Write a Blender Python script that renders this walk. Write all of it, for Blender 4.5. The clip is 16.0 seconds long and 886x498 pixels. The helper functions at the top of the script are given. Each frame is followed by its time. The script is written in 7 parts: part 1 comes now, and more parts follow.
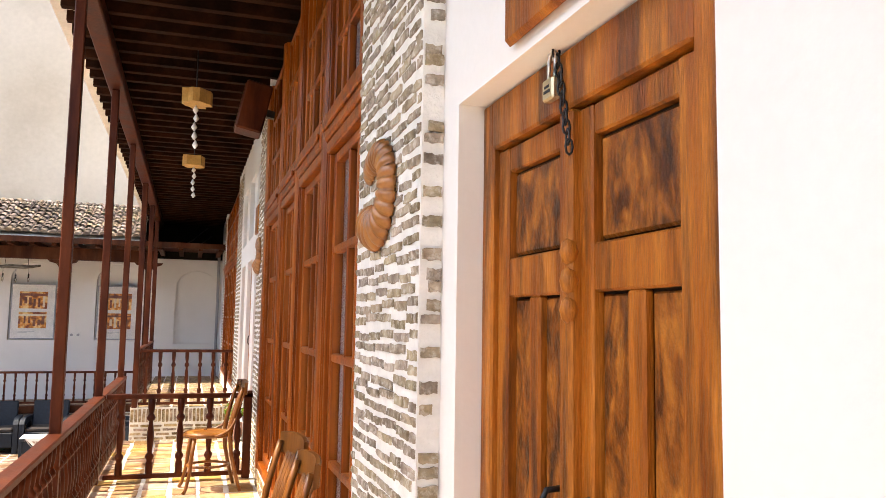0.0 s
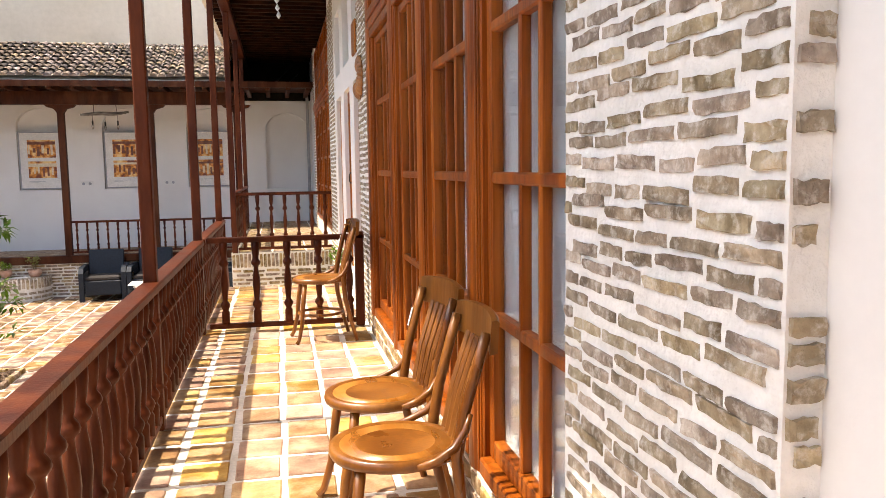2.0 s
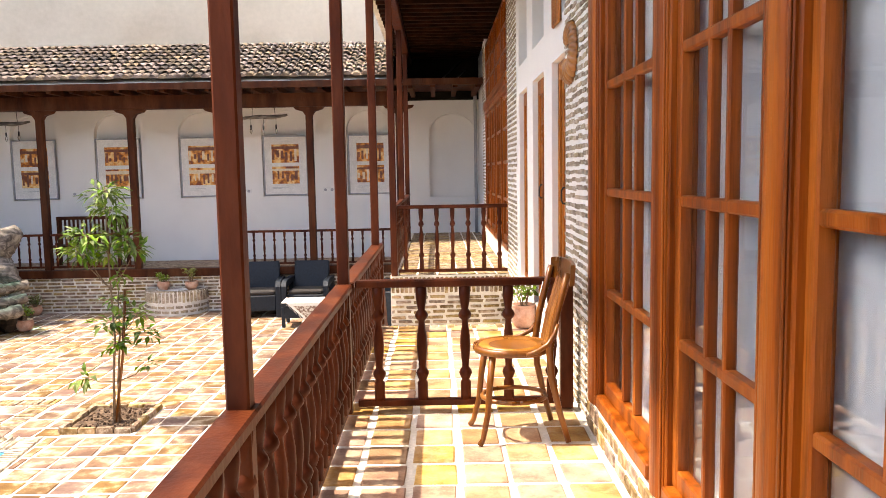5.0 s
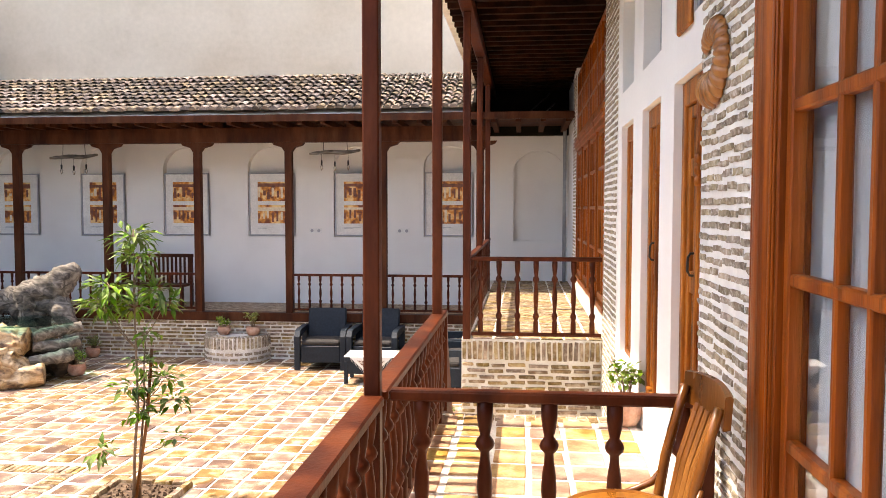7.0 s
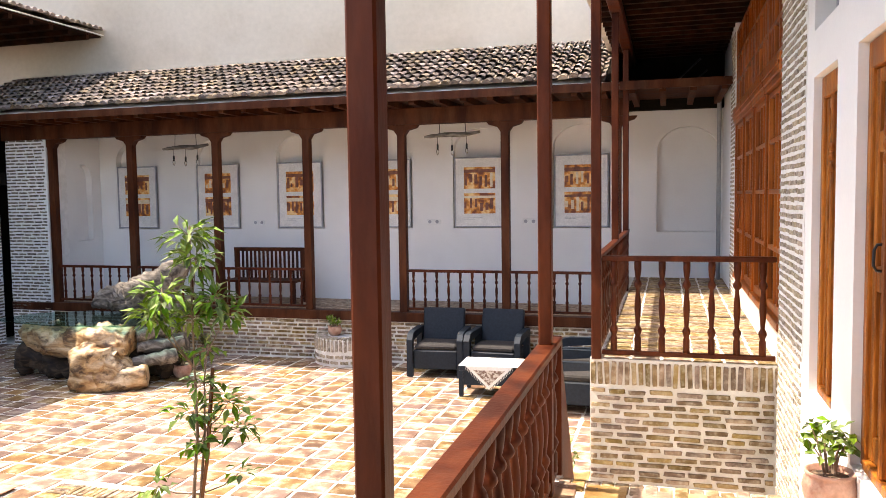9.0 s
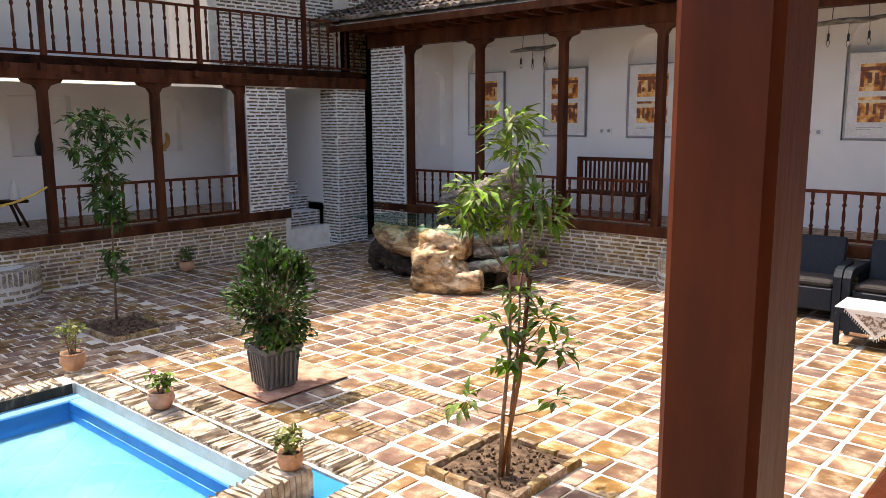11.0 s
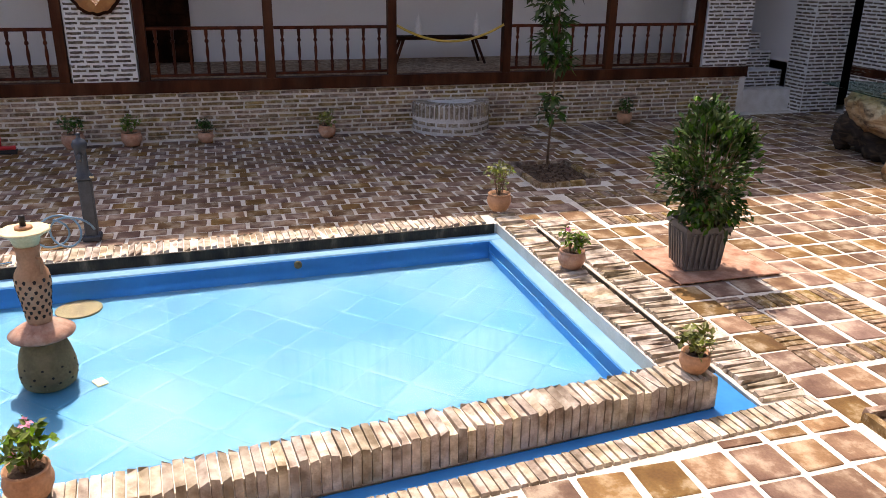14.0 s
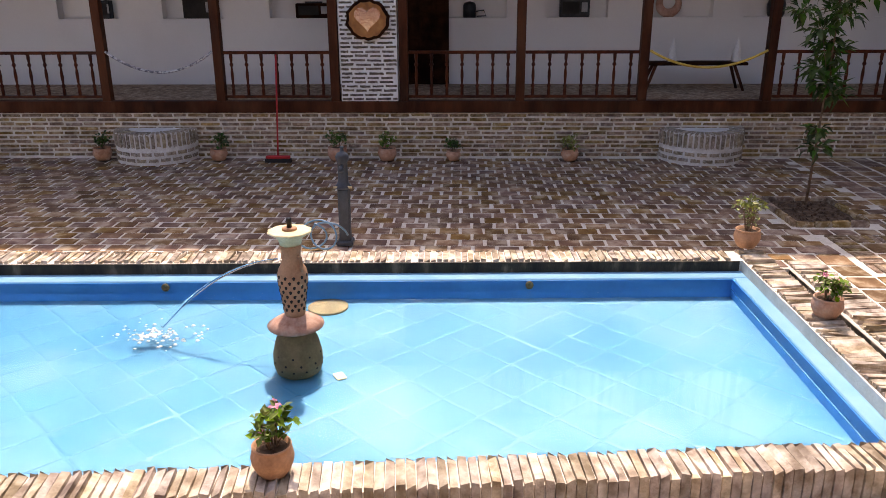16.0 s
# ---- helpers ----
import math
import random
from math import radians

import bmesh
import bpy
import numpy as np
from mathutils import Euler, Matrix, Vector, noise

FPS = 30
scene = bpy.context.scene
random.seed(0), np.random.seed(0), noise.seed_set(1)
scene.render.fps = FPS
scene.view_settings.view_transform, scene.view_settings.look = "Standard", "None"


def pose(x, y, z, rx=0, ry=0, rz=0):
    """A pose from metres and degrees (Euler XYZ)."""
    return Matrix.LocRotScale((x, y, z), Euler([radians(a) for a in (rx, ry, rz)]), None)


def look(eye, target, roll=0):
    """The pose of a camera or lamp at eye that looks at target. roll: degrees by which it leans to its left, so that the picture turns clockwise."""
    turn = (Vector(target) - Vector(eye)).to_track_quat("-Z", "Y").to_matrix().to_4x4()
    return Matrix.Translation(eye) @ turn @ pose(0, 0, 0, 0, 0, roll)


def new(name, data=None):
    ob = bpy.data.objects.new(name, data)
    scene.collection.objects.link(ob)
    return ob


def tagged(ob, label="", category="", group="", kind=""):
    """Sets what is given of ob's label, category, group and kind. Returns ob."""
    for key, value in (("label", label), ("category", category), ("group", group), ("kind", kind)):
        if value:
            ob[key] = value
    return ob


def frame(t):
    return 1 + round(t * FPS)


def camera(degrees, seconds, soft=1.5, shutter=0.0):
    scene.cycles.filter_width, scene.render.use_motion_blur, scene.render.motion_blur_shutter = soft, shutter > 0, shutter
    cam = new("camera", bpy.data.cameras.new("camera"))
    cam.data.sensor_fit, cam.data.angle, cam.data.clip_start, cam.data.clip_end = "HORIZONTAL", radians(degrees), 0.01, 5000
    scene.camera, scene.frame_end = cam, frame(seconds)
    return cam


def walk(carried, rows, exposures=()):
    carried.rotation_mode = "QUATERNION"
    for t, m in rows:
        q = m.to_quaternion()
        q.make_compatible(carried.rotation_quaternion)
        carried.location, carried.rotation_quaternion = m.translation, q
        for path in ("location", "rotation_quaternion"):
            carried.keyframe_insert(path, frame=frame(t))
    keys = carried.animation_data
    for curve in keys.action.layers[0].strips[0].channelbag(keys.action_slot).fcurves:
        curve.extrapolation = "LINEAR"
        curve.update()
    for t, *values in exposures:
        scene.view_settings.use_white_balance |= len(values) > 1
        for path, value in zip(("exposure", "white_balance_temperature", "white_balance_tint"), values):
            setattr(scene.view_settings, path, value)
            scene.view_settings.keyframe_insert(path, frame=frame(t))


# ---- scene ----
cam = camera(59.2, 16.0, soft=0.8)
PATH = [
    (0, (0.159, 0.105, 1.500), (0.771, 2.000, 1.689), 0.9),
    (0.5, (0.137, 0.379, 1.468), (0.714, 2.293, 1.540), 0.4),
    (1, (0.134, 0.651, 1.455), (0.656, 2.582, 1.440), 0.1),
    (1.5, (0.083, 0.942, 1.412), (0.556, 2.882, 1.308), -0.3),
    (2, (0.074, 1.233, 1.363), (0.482, 3.180, 1.153), -0.8),
    (2.5, (0.123, 1.551, 1.364), (0.430, 3.511, 1.110), -1.1),
    (3, (0.081, 1.906, 1.355), (0.332, 3.871, 1.083), -1.3),
    (3.5, (0.051, 2.237, 1.360), (0.268, 4.206, 1.086), -1.6),
    (4, (0.071, 2.585, 1.405), (0.227, 4.562, 1.146), -0.7),
    (4.5, (0.024, 2.936, 1.414), (0.092, 4.921, 1.179), -0.6),
    (5, (-0.025, 3.323, 1.440), (-0.013, 5.313, 1.242), -1.0),
    (5.2, (-0.024, 3.495, 1.432), (-0.035, 5.487, 1.254), -1.2),
    (7.3, (0.019, 5.066, 1.550), (-0.208, 7.050, 1.449), 0.1),
    (7.5, (-0.020, 5.258, 1.539), (-0.261, 7.241, 1.440), -0.0),
    (8, (0.033, 5.666, 1.556), (-0.267, 7.640, 1.448), -0.6),
    (8.5, (0.030, 6.049, 1.574), (-0.391, 8.001, 1.458), -0.2),
    (9, (0.002, 6.403, 1.543), (-0.551, 8.320, 1.410), -0.8),
    (9.5, (-0.056, 6.693, 1.548), (-0.769, 8.557, 1.416), -1.3),
    (10, (-0.154, 7.001, 1.504), (-1.133, 8.738, 1.353), -0.7),
    (10.2, (-0.188, 7.105, 1.474), (-1.285, 8.767, 1.288), -0.1),
    (10.7, (-0.300, 7.290, 1.430), (-1.526, 8.842, 1.131), -0.1),
    (11.2, (-0.480, 7.490, 1.249), (-1.835, 8.893, 0.895), -0.3),
    (11.8, (-0.780, 7.700, 1.249), (-2.236, 8.940, 0.677), -0.4),
    (12.3, (-0.965, 7.818, 1.249), (-2.476, 8.962, 0.614), -0.40),
    (12.5, (-0.965, 7.818, 1.249), (-2.496, 8.914, 0.579), 0.01),
    (13, (-0.965, 7.818, 1.252), (-2.582, 8.761, 0.548), 1.19),
    (13.5, (-0.965, 7.818, 1.252), (-2.680, 8.569, 0.549), 1.30),
    (14, (-0.965, 7.818, 1.252), (-2.762, 8.356, 0.557), 0.89),
    (14.5, (-0.965, 7.818, 1.252), (-2.815, 8.154, 0.570), 0.51),
    (15, (-0.965, 7.818, 1.252), (-2.842, 8.005, 0.587), 0.03),
    (15.5, (-0.965, 7.818, 1.252), (-2.854, 7.897, 0.600), -0.15),
    (16, (-0.965, 7.818, 1.252), (-2.858, 7.772, 0.610), -0.24),
]
walk(cam, [(t, look(eye, target, roll)) for t, eye, target, roll in PATH],
     [(0, 2.05, 7350, 12), (1, 1.98, 7350, 12), (2, 1.82, 7350, 12), (5.2, 2.06, 7400, 13), (8.5, 2.0, 7100, 13), (9.5, 2.06, 7050, 13), (10.2, 1.9, 7050, 13),
      (11.2, 1.42, 7100, 14), (12.3, 1.02, 7150, 16), (14, 1.0, 7250, 21), (16, 1.02, 7350, 24)])

# ---- world and light ----
SUN_EL, SUN_AZ = 62.3, 270.0   # degrees; azimuth of the sun, clockwise from +y
w = bpy.data.worlds.new("sky")
scene.world = w
w.use_nodes = True
wn = w.node_tree.nodes
sky = wn.new("ShaderNodeTexSky")
sky.sky_type = "NISHITA"
sky.sun_disc = False
sky.sun_elevation, sky.sun_rotation = radians(SUN_EL), radians(SUN_AZ)
sky.dust_density = 2.5
wn["Background"].inputs["Strength"].default_value = 0.15
w.node_tree.links.new(sky.outputs[0], wn["Background"].inputs["Color"])
sd = bpy.data.lights.new("sun", "SUN")
sd.energy, sd.angle, sd.color = 2.6, radians(0.6), (1.0, 0.93, 0.82)
sun = new("sun", sd)
_e, _a = radians(SUN_EL), radians(SUN_AZ)
sun_dir = Vector((math.sin(_a) * math.cos(_e), math.cos(_a) * math.cos(_e), math.sin(_e)))
sun.matrix_world = look(Vector((-6, 8, 0)) + sun_dir * 30, (-6, 8, 0))

# ---- materials ----
def material(name, colors, rough=0.6, scale=6.0, fine=60.0, bump=0.15, metal=0.0, stretch=(1, 1, 1), rand=0.0,
             island=False, stain=None, stain_scale=1.2, stain_amount=0.5, spec=0.5, coat=0.0, lo=0.35, hi=0.65, distort=0.0, grain=0.28):
    """Two scales of noise mixed over two or three base colours, stains with an outline of their own, fine bump."""
    m = bpy.data.materials.new(name)
    m.use_nodes = True
    nt = m.node_tree
    n, l = nt.nodes, nt.links
    b = n["Principled BSDF"]
    tc = n.new("ShaderNodeNewGeometry")
    mp = n.new("ShaderNodeMapping")
    mp.inputs["Scale"].default_value = stretch
    l.new(tc.outputs["Position"], mp.inputs["Vector"])
    big = n.new("ShaderNodeTexNoise")
    big.inputs["Scale"].default_value, big.inputs["Detail"].default_value = scale, 5
    big.inputs["Distortion"].default_value = distort
    l.new(mp.outputs[0], big.inputs["Vector"])
    ramp = n.new("ShaderNodeValToRGB")
    el = ramp.color_ramp.elements
    el[0].position, el[1].position = lo, hi
    el[0].color, el[1].color = (*colors[0], 1), (*colors[-1], 1)
    if len(colors) == 3:
        e = el.new((lo + hi) / 2)
        e.color = (*colors[1], 1)
    l.new(big.outputs["Fac"], ramp.inputs[0])
    col = ramp.outputs[0]
    small = n.new("ShaderNodeTexNoise")
    small.inputs["Scale"].default_value, small.inputs["Detail"].default_value = fine, 4
    l.new(mp.outputs[0], small.inputs["Vector"])
    mr = n.new("ShaderNodeMapRange")
    mr.inputs["To Min"].default_value, mr.inputs["To Max"].default_value = 1 - grain, 1 + grain
    l.new(small.outputs["Fac"], mr.inputs["Value"])
    mul = n.new("ShaderNodeMix")
    mul.data_type, mul.blend_type = "RGBA", "MULTIPLY"
    mul.inputs[0].default_value = 1.0
    l.new(col, mul.inputs[6])
    l.new(mr.outputs[0], mul.inputs[7])
    col = mul.outputs[2]
    if rand:
        if island:
            src = tc.outputs["Random Per Island"]
        else:
            src = n.new("ShaderNodeObjectInfo").outputs["Random"]
        hs = n.new("ShaderNodeHueSaturation")
        r1 = n.new("ShaderNodeMapRange")
        r1.inputs["To Min"].default_value, r1.inputs["To Max"].default_value = 1 - rand, 1 + rand
        l.new(src, r1.inputs["Value"])
        l.new(r1.outputs[0], hs.inputs["Value"])
        wv = n.new("ShaderNodeMath")
        wv.operation = "MULTIPLY_ADD"
        wv.inputs[1].default_value, wv.inputs[2].default_value = 37.7, 0.3
        l.new(src, wv.inputs[0])
        fr = n.new("ShaderNodeMath")
        fr.operation = "FRACT"
        l.new(wv.outputs[0], fr.inputs[0])
        r2 = n.new("ShaderNodeMapRange")
        r2.inputs["To Min"].default_value, r2.inputs["To Max"].default_value = 1 - rand * 0.9, 1 + rand * 0.6
        l.new(fr.outputs[0], r2.inputs["Value"])
        l.new(r2.outputs[0], hs.inputs["Saturation"])
        r3 = n.new("ShaderNodeMapRange")
        r3.inputs["To Min"].default_value, r3.inputs["To Max"].default_value = 0.5 - rand * 0.05, 0.5 + rand * 0.05
        l.new(fr.outputs[0], r3.inputs["Value"])
        l.new(r3.outputs[0], hs.inputs["Hue"])
        l.new(col, hs.inputs["Color"])
        col = hs.outputs[0]
    if stain:
        st = n.new("ShaderNodeTexNoise")
        st.inputs["Scale"].default_value, st.inputs["Detail"].default_value, st.inputs["Roughness"].default_value = stain_scale, 8, 0.65
        l.new(mp.outputs[0], st.inputs["Vector"])
        sr = n.new("ShaderNodeMapRange")
        sr.inputs["From Min"].default_value, sr.inputs["From Max"].default_value = 0.5, 0.64
        sr.inputs["To Max"].default_value = stain_amount
        l.new(st.outputs["Fac"], sr.inputs["Value"])
        sm = n.new("ShaderNodeMix")
        sm.data_type = "RGBA"
        l.new(sr.outputs[0], sm.inputs[0])
        l.new(col, sm.inputs[6])
        sm.inputs[7].default_value = (*stain, 1)
        col = sm.outputs[2]
    l.new(col, b.inputs["Base Color"])
    rr = n.new("ShaderNodeMapRange")
    rr.inputs["To Min"].default_value, rr.inputs["To Max"].default_value = max(rough - 0.13, 0.03), min(rough + 0.13, 1)
    l.new(big.outputs["Fac"], rr.inputs["Value"])
    l.new(rr.outputs[0], b.inputs["Roughness"])
    b.inputs["Metallic"].default_value = metal
    b.inputs["Specular IOR Level"].default_value = spec
    b.inputs["Coat Weight"].default_value = coat
    b.inputs["Coat Roughness"].default_value = 0.2
    if bump:
        bp = n.new("ShaderNodeBump")
        bp.inputs["Strength"].default_value, bp.inputs["Distance"].default_value = bump, 0.01
        l.new(small.outputs["Fac"], bp.inputs["Height"])
        l.new(bp.outputs[0], b.inputs["Normal"])
    return m


M = {}
M["plaster"] = material("plaster", [(0.77, 0.755, 0.735), (0.83, 0.82, 0.80)], 0.85, 1.2, 45, 0.08, stain=(0.72, 0.69, 0.65), stain_scale=0.6, stain_amount=0.25, spec=0.2, grain=0.03)
M["old_plaster"] = material("old_plaster", [(0.45, 0.385, 0.305), (0.51, 0.45, 0.365), (0.55, 0.49, 0.41)], 0.9, 0.35, 9, 0.35, stain=(0.36, 0.30, 0.235), stain_scale=0.5, stain_amount=0.35, spec=0.15, grain=0.1)
M["mortar"] = material("mortar", [(0.66, 0.64, 0.60), (0.80, 0.79, 0.76)], 0.9, 7, 60, 0.5, stain=(0.5, 0.45, 0.38), stain_scale=2.5, stain_amount=0.4, spec=0.2)
M["mortar_tan"] = material("mortar_tan", [(0.70, 0.65, 0.56), (0.84, 0.80, 0.73)], 0.9, 5, 50, 0.5, stain=(0.50, 0.42, 0.32), stain_scale=1.6, stain_amount=0.3, spec=0.2, grain=0.12)
M["whitewash"] = material("whitewash", [(0.74, 0.73, 0.70), (0.86, 0.85, 0.82)], 0.88, 9, 55, 0.8, spec=0.2, grain=0.07)
M["brick_grey"] = material("brick_grey", [(0.20, 0.155, 0.105), (0.33, 0.265, 0.19), (0.44, 0.37, 0.275)], 0.9, 14, 90, 0.8, rand=0.26, stain=(0.74, 0.70, 0.63), stain_scale=34, stain_amount=0.5, spec=0.15)
M["brick_tan"] = material("brick_tan", [(0.16, 0.098, 0.048), (0.26, 0.172, 0.092), (0.38, 0.275, 0.165)], 0.9, 9, 80, 0.6, rand=0.34, stain=(0.62, 0.55, 0.44), stain_scale=18, stain_amount=0.4, spec=0.15)
M["brick_tan_rest"] = material("brick_tan_rest", [(0.16, 0.098, 0.048), (0.26, 0.172, 0.092), (0.38, 0.275, 0.165)], 0.9, 9, 80, 0.6, rand=0.34, stain=(0.62, 0.55, 0.44), stain_scale=18, stain_amount=0.4, spec=0.15, island=True)
M["brick_grey_rest"] = material("brick_grey_rest", [(0.20, 0.155, 0.105), (0.33, 0.265, 0.19), (0.44, 0.37, 0.275)], 0.9, 14, 90, 0.8, rand=0.26, stain=(0.74, 0.70, 0.63), stain_scale=34, stain_amount=0.5, spec=0.15, island=True)
# the grey brick again, darkened in colour for far walls that lie in shade
M["brick_shade"] = material("brick_shade", [(0.085, 0.066, 0.05), (0.15, 0.118, 0.088), (0.23, 0.185, 0.14)], 0.9, 14, 90, 0.6, rand=0.3, stain=(0.6, 0.56, 0.5), stain_scale=24, stain_amount=0.22, spec=0.15)
M["brick_shade_rest"] = material("brick_shade_rest", [(0.085, 0.066, 0.05), (0.15, 0.118, 0.088), (0.23, 0.185, 0.14)], 0.9, 14, 90, 0.6, rand=0.3, stain=(0.6, 0.56, 0.5), stain_scale=24, stain_amount=0.22, spec=0.15, island=True)
KERB = [(0.27, 0.205, 0.145), (0.50, 0.42, 0.325), (0.69, 0.62, 0.52)]
M["brick_pale"] = material("brick_pale", KERB, 0.9, 9, 80, 0.5, rand=0.28, stain=(0.2, 0.16, 0.11), stain_scale=5, stain_amount=0.5, spec=0.2)
M["brick_pale_rest"] = material("brick_pale_rest", KERB, 0.9, 9, 80, 0.5, rand=0.28, island=True, stain=(0.2, 0.16, 0.11), stain_scale=5, stain_amount=0.5, spec=0.2)
TILE = [(0.145, 0.071, 0.036), (0.225, 0.128, 0.067), (0.33, 0.21, 0.12)]
M["tile"] = material("tile", TILE, 0.75, 5, 70, 0.3, rand=0.34, stain=(0.62, 0.54, 0.41), stain_scale=5, stain_amount=0.42, spec=0.3)
M["tile_rest"] = material("tile_rest", TILE, 0.75, 5, 70, 0.3, rand=0.34, island=True, stain=(0.62, 0.54, 0.41), stain_scale=5, stain_amount=0.42, spec=0.3)
M["tile_pale"] = material("tile_pale", [(0.25, 0.118, 0.050), (0.375, 0.205, 0.092), (0.50, 0.32, 0.16)], 0.7, 5, 70, 0.3, rand=0.34, stain=(0.64, 0.52, 0.36), stain_scale=4, stain_amount=0.4, spec=0.3)
M["tile_pale_rest"] = material("tile_pale_rest", [(0.25, 0.118, 0.050), (0.375, 0.205, 0.092), (0.50, 0.32, 0.16)], 0.7, 5, 70, 0.3, rand=0.34, stain=(0.64, 0.52, 0.36), stain_scale=4, stain_amount=0.4, spec=0.3, island=True)
M["grout"] = material("grout", [(0.62, 0.57, 0.485), (0.78, 0.74, 0.66)], 0.9, 4, 60, 0.4, stain=(0.46, 0.39, 0.30), stain_scale=1.5, stain_amount=0.35, spec=0.2)
M["red_wood"] = material("red_wood", [(0.034, 0.0062, 0.0018), (0.066, 0.0130, 0.0033), (0.100, 0.0235, 0.0062)], 0.45, 6, 60, 0.15, stretch=(1, 1, 0.25), stain=(0.13, 0.05, 0.026), stain_scale=9, stain_amount=0.2, spec=0.15)
M["red_wood_old"] = material("red_wood_old", [(0.030, 0.0080, 0.0032), (0.060, 0.0165, 0.0056), (0.090, 0.030, 0.012)], 0.6, 4, 50, 0.3, stretch=(1, 1, 0.25), stain=(0.12, 0.062, 0.032), stain_scale=3, stain_amount=0.3, spec=0.12)
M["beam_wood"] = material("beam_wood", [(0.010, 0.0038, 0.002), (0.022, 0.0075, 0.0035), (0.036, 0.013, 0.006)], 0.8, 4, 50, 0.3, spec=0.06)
M["window_wood"] = material("window_wood", [(0.15, 0.030, 0.0025), (0.27, 0.062, 0.0055), (0.37, 0.10, 0.011)], 0.36, 5, 90, 0.14, stretch=(2.5, 2.5, 0.1), stain=(0.055, 0.011, 0.0015), stain_scale=9, stain_amount=0.6, spec=0.26, grain=0.24)
M["door_wood"] = material("door_wood", [(0.19, 0.047, 0.0045), (0.35, 0.105, 0.0105), (0.46, 0.16, 0.021)], 0.42, 8, 110, 0.35, stretch=(2, 2, 0.2), stain=(0.045, 0.015, 0.005), stain_scale=6.0, stain_amount=0.8, spec=0.28, grain=0.5)
M["door_panel"] = material("door_panel", [(0.07, 0.020, 0.004), (0.23, 0.070, 0.009), (0.38, 0.135, 0.020)], 0.42, 10, 70, 0.5, stretch=(1.2, 1.2, 0.6), stain=(0.03, 0.018, 0.011), stain_scale=9, stain_amount=0.85, spec=0.28, distort=1.8, grain=0.5)
# dark leaf backing: paints the shadow lines in the slits round the panels
M["door_gap_shade"] = material("door_gap_shade", [(0.018, 0.008, 0.004), (0.04, 0.018, 0.008)], 0.8, 8, 60, 0.2)
M["chair_wood"] = material("chair_wood", [(0.11, 0.034, 0.005), (0.185, 0.064, 0.010), (0.26, 0.10, 0.018)], 0.3, 5, 70, 0.06, stretch=(1, 1, 0.3), stain=(0.05, 0.016, 0.004), stain_scale=7, stain_amount=0.4, spec=0.5)
M["seat_wood"] = material("seat_wood", [(0.25, 0.085, 0.011), (0.36, 0.135, 0.020), (0.44, 0.185, 0.034)], 0.3, 4, 50, 0.04, stretch=(3, 0.6, 1), stain=(0.16, 0.055, 0.009), stain_scale=6, stain_amount=0.4, spec=0.5)
M["roof_tile"] = material("roof_tile", [(0.075, 0.055, 0.044), (0.19, 0.135, 0.10), (0.34, 0.265, 0.21)], 0.9, 3, 30, 0.4, rand=0.45, island=True, stain=(0.05, 0.045, 0.042), stain_scale=1.2, stain_amount=0.6)
M["blue_paint"] = material("blue_paint", [(0.014, 0.21, 0.56), (0.022, 0.26, 0.64)], 0.35, 3, 30, 0.05, grain=0.08)
M["light_blue_paint"] = material("light_blue_paint", [(0.17, 0.40, 0.60), (0.22, 0.45, 0.63)], 0.4, 3, 30, 0.05, grain=0.05)
M["pool_floor"] = material("pool_floor", [(0.030, 0.200, 0.355), (0.042, 0.228, 0.38), (0.065, 0.255, 0.395)], 0.4, 0.9, 14, 0.05, rand=0.03, grain=0.05, stain=(0.14, 0.30, 0.40), stain_scale=0.9, stain_amount=0.35)
M["clay"] = material("clay", [(0.36, 0.17, 0.10), (0.48, 0.26, 0.17), (0.55, 0.34, 0.24)], 0.85, 9, 60, 0.25, stain=(0.62, 0.5, 0.4), stain_scale=7, stain_amount=0.4, rand=0.1)
M["terracotta"] = material("terracotta", [(0.42, 0.23, 0.13), (0.55, 0.32, 0.19)], 0.85, 9, 60, 0.25)
M["clay_green"] = material("clay_green", [(0.17, 0.13, 0.065), (0.25, 0.20, 0.10)], 0.85, 9, 60, 0.3, stain=(0.3, 0.22, 0.13), stain_scale=8, stain_amount=0.4)
M["cream"] = material("cream", [(0.70, 0.58, 0.32), (0.80, 0.70, 0.44)], 0.6, 8, 50, 0.1)
M["leaf"] = material("leaf", [(0.06, 0.12, 0.012), (0.12, 0.20, 0.02), (0.20, 0.28, 0.035)], 0.6, 5, 40, 0.1, rand=0.35, island=True, spec=0.2)
M["leaf_dark"] = material("leaf_dark", [(0.022, 0.055, 0.010), (0.042, 0.095, 0.014), (0.08, 0.14, 0.024)], 0.5, 5, 40, 0.1, rand=0.4, island=True, spec=0.2)
M["leaf_yellow"] = material("leaf_yellow", [(0.16, 0.19, 0.035), (0.26, 0.28, 0.06)], 0.5, 5, 40, 0.1, rand=0.3, island=True)
M["petal"] = material("petal", [(0.62, 0.18, 0.3), (0.72, 0.32, 0.42)], 0.6, 20, 90, 0)
M["bark"] = material("bark", [(0.14, 0.09, 0.055), (0.25, 0.17, 0.11)], 0.9, 20, 90, 0.5)
M["soil"] = material("soil", [(0.05, 0.026, 0.013), (0.10, 0.06, 0.034), (0.16, 0.105, 0.065)], 0.95, 14, 60, 0.9)
M["rattan"] = material("rattan", [(0.006, 0.011, 0.019), (0.012, 0.02, 0.032)], 0.55, 30, 120, 0.4, spec=0.3)
M["cushion"] = material("cushion", [(0.022, 0.019, 0.018), (0.04, 0.034, 0.032)], 0.9, 30, 200, 0.3)
M["cloth"] = material("cloth", [(0.72, 0.70, 0.66), (0.8, 0.78, 0.75)], 0.9, 30, 200, 0.2)
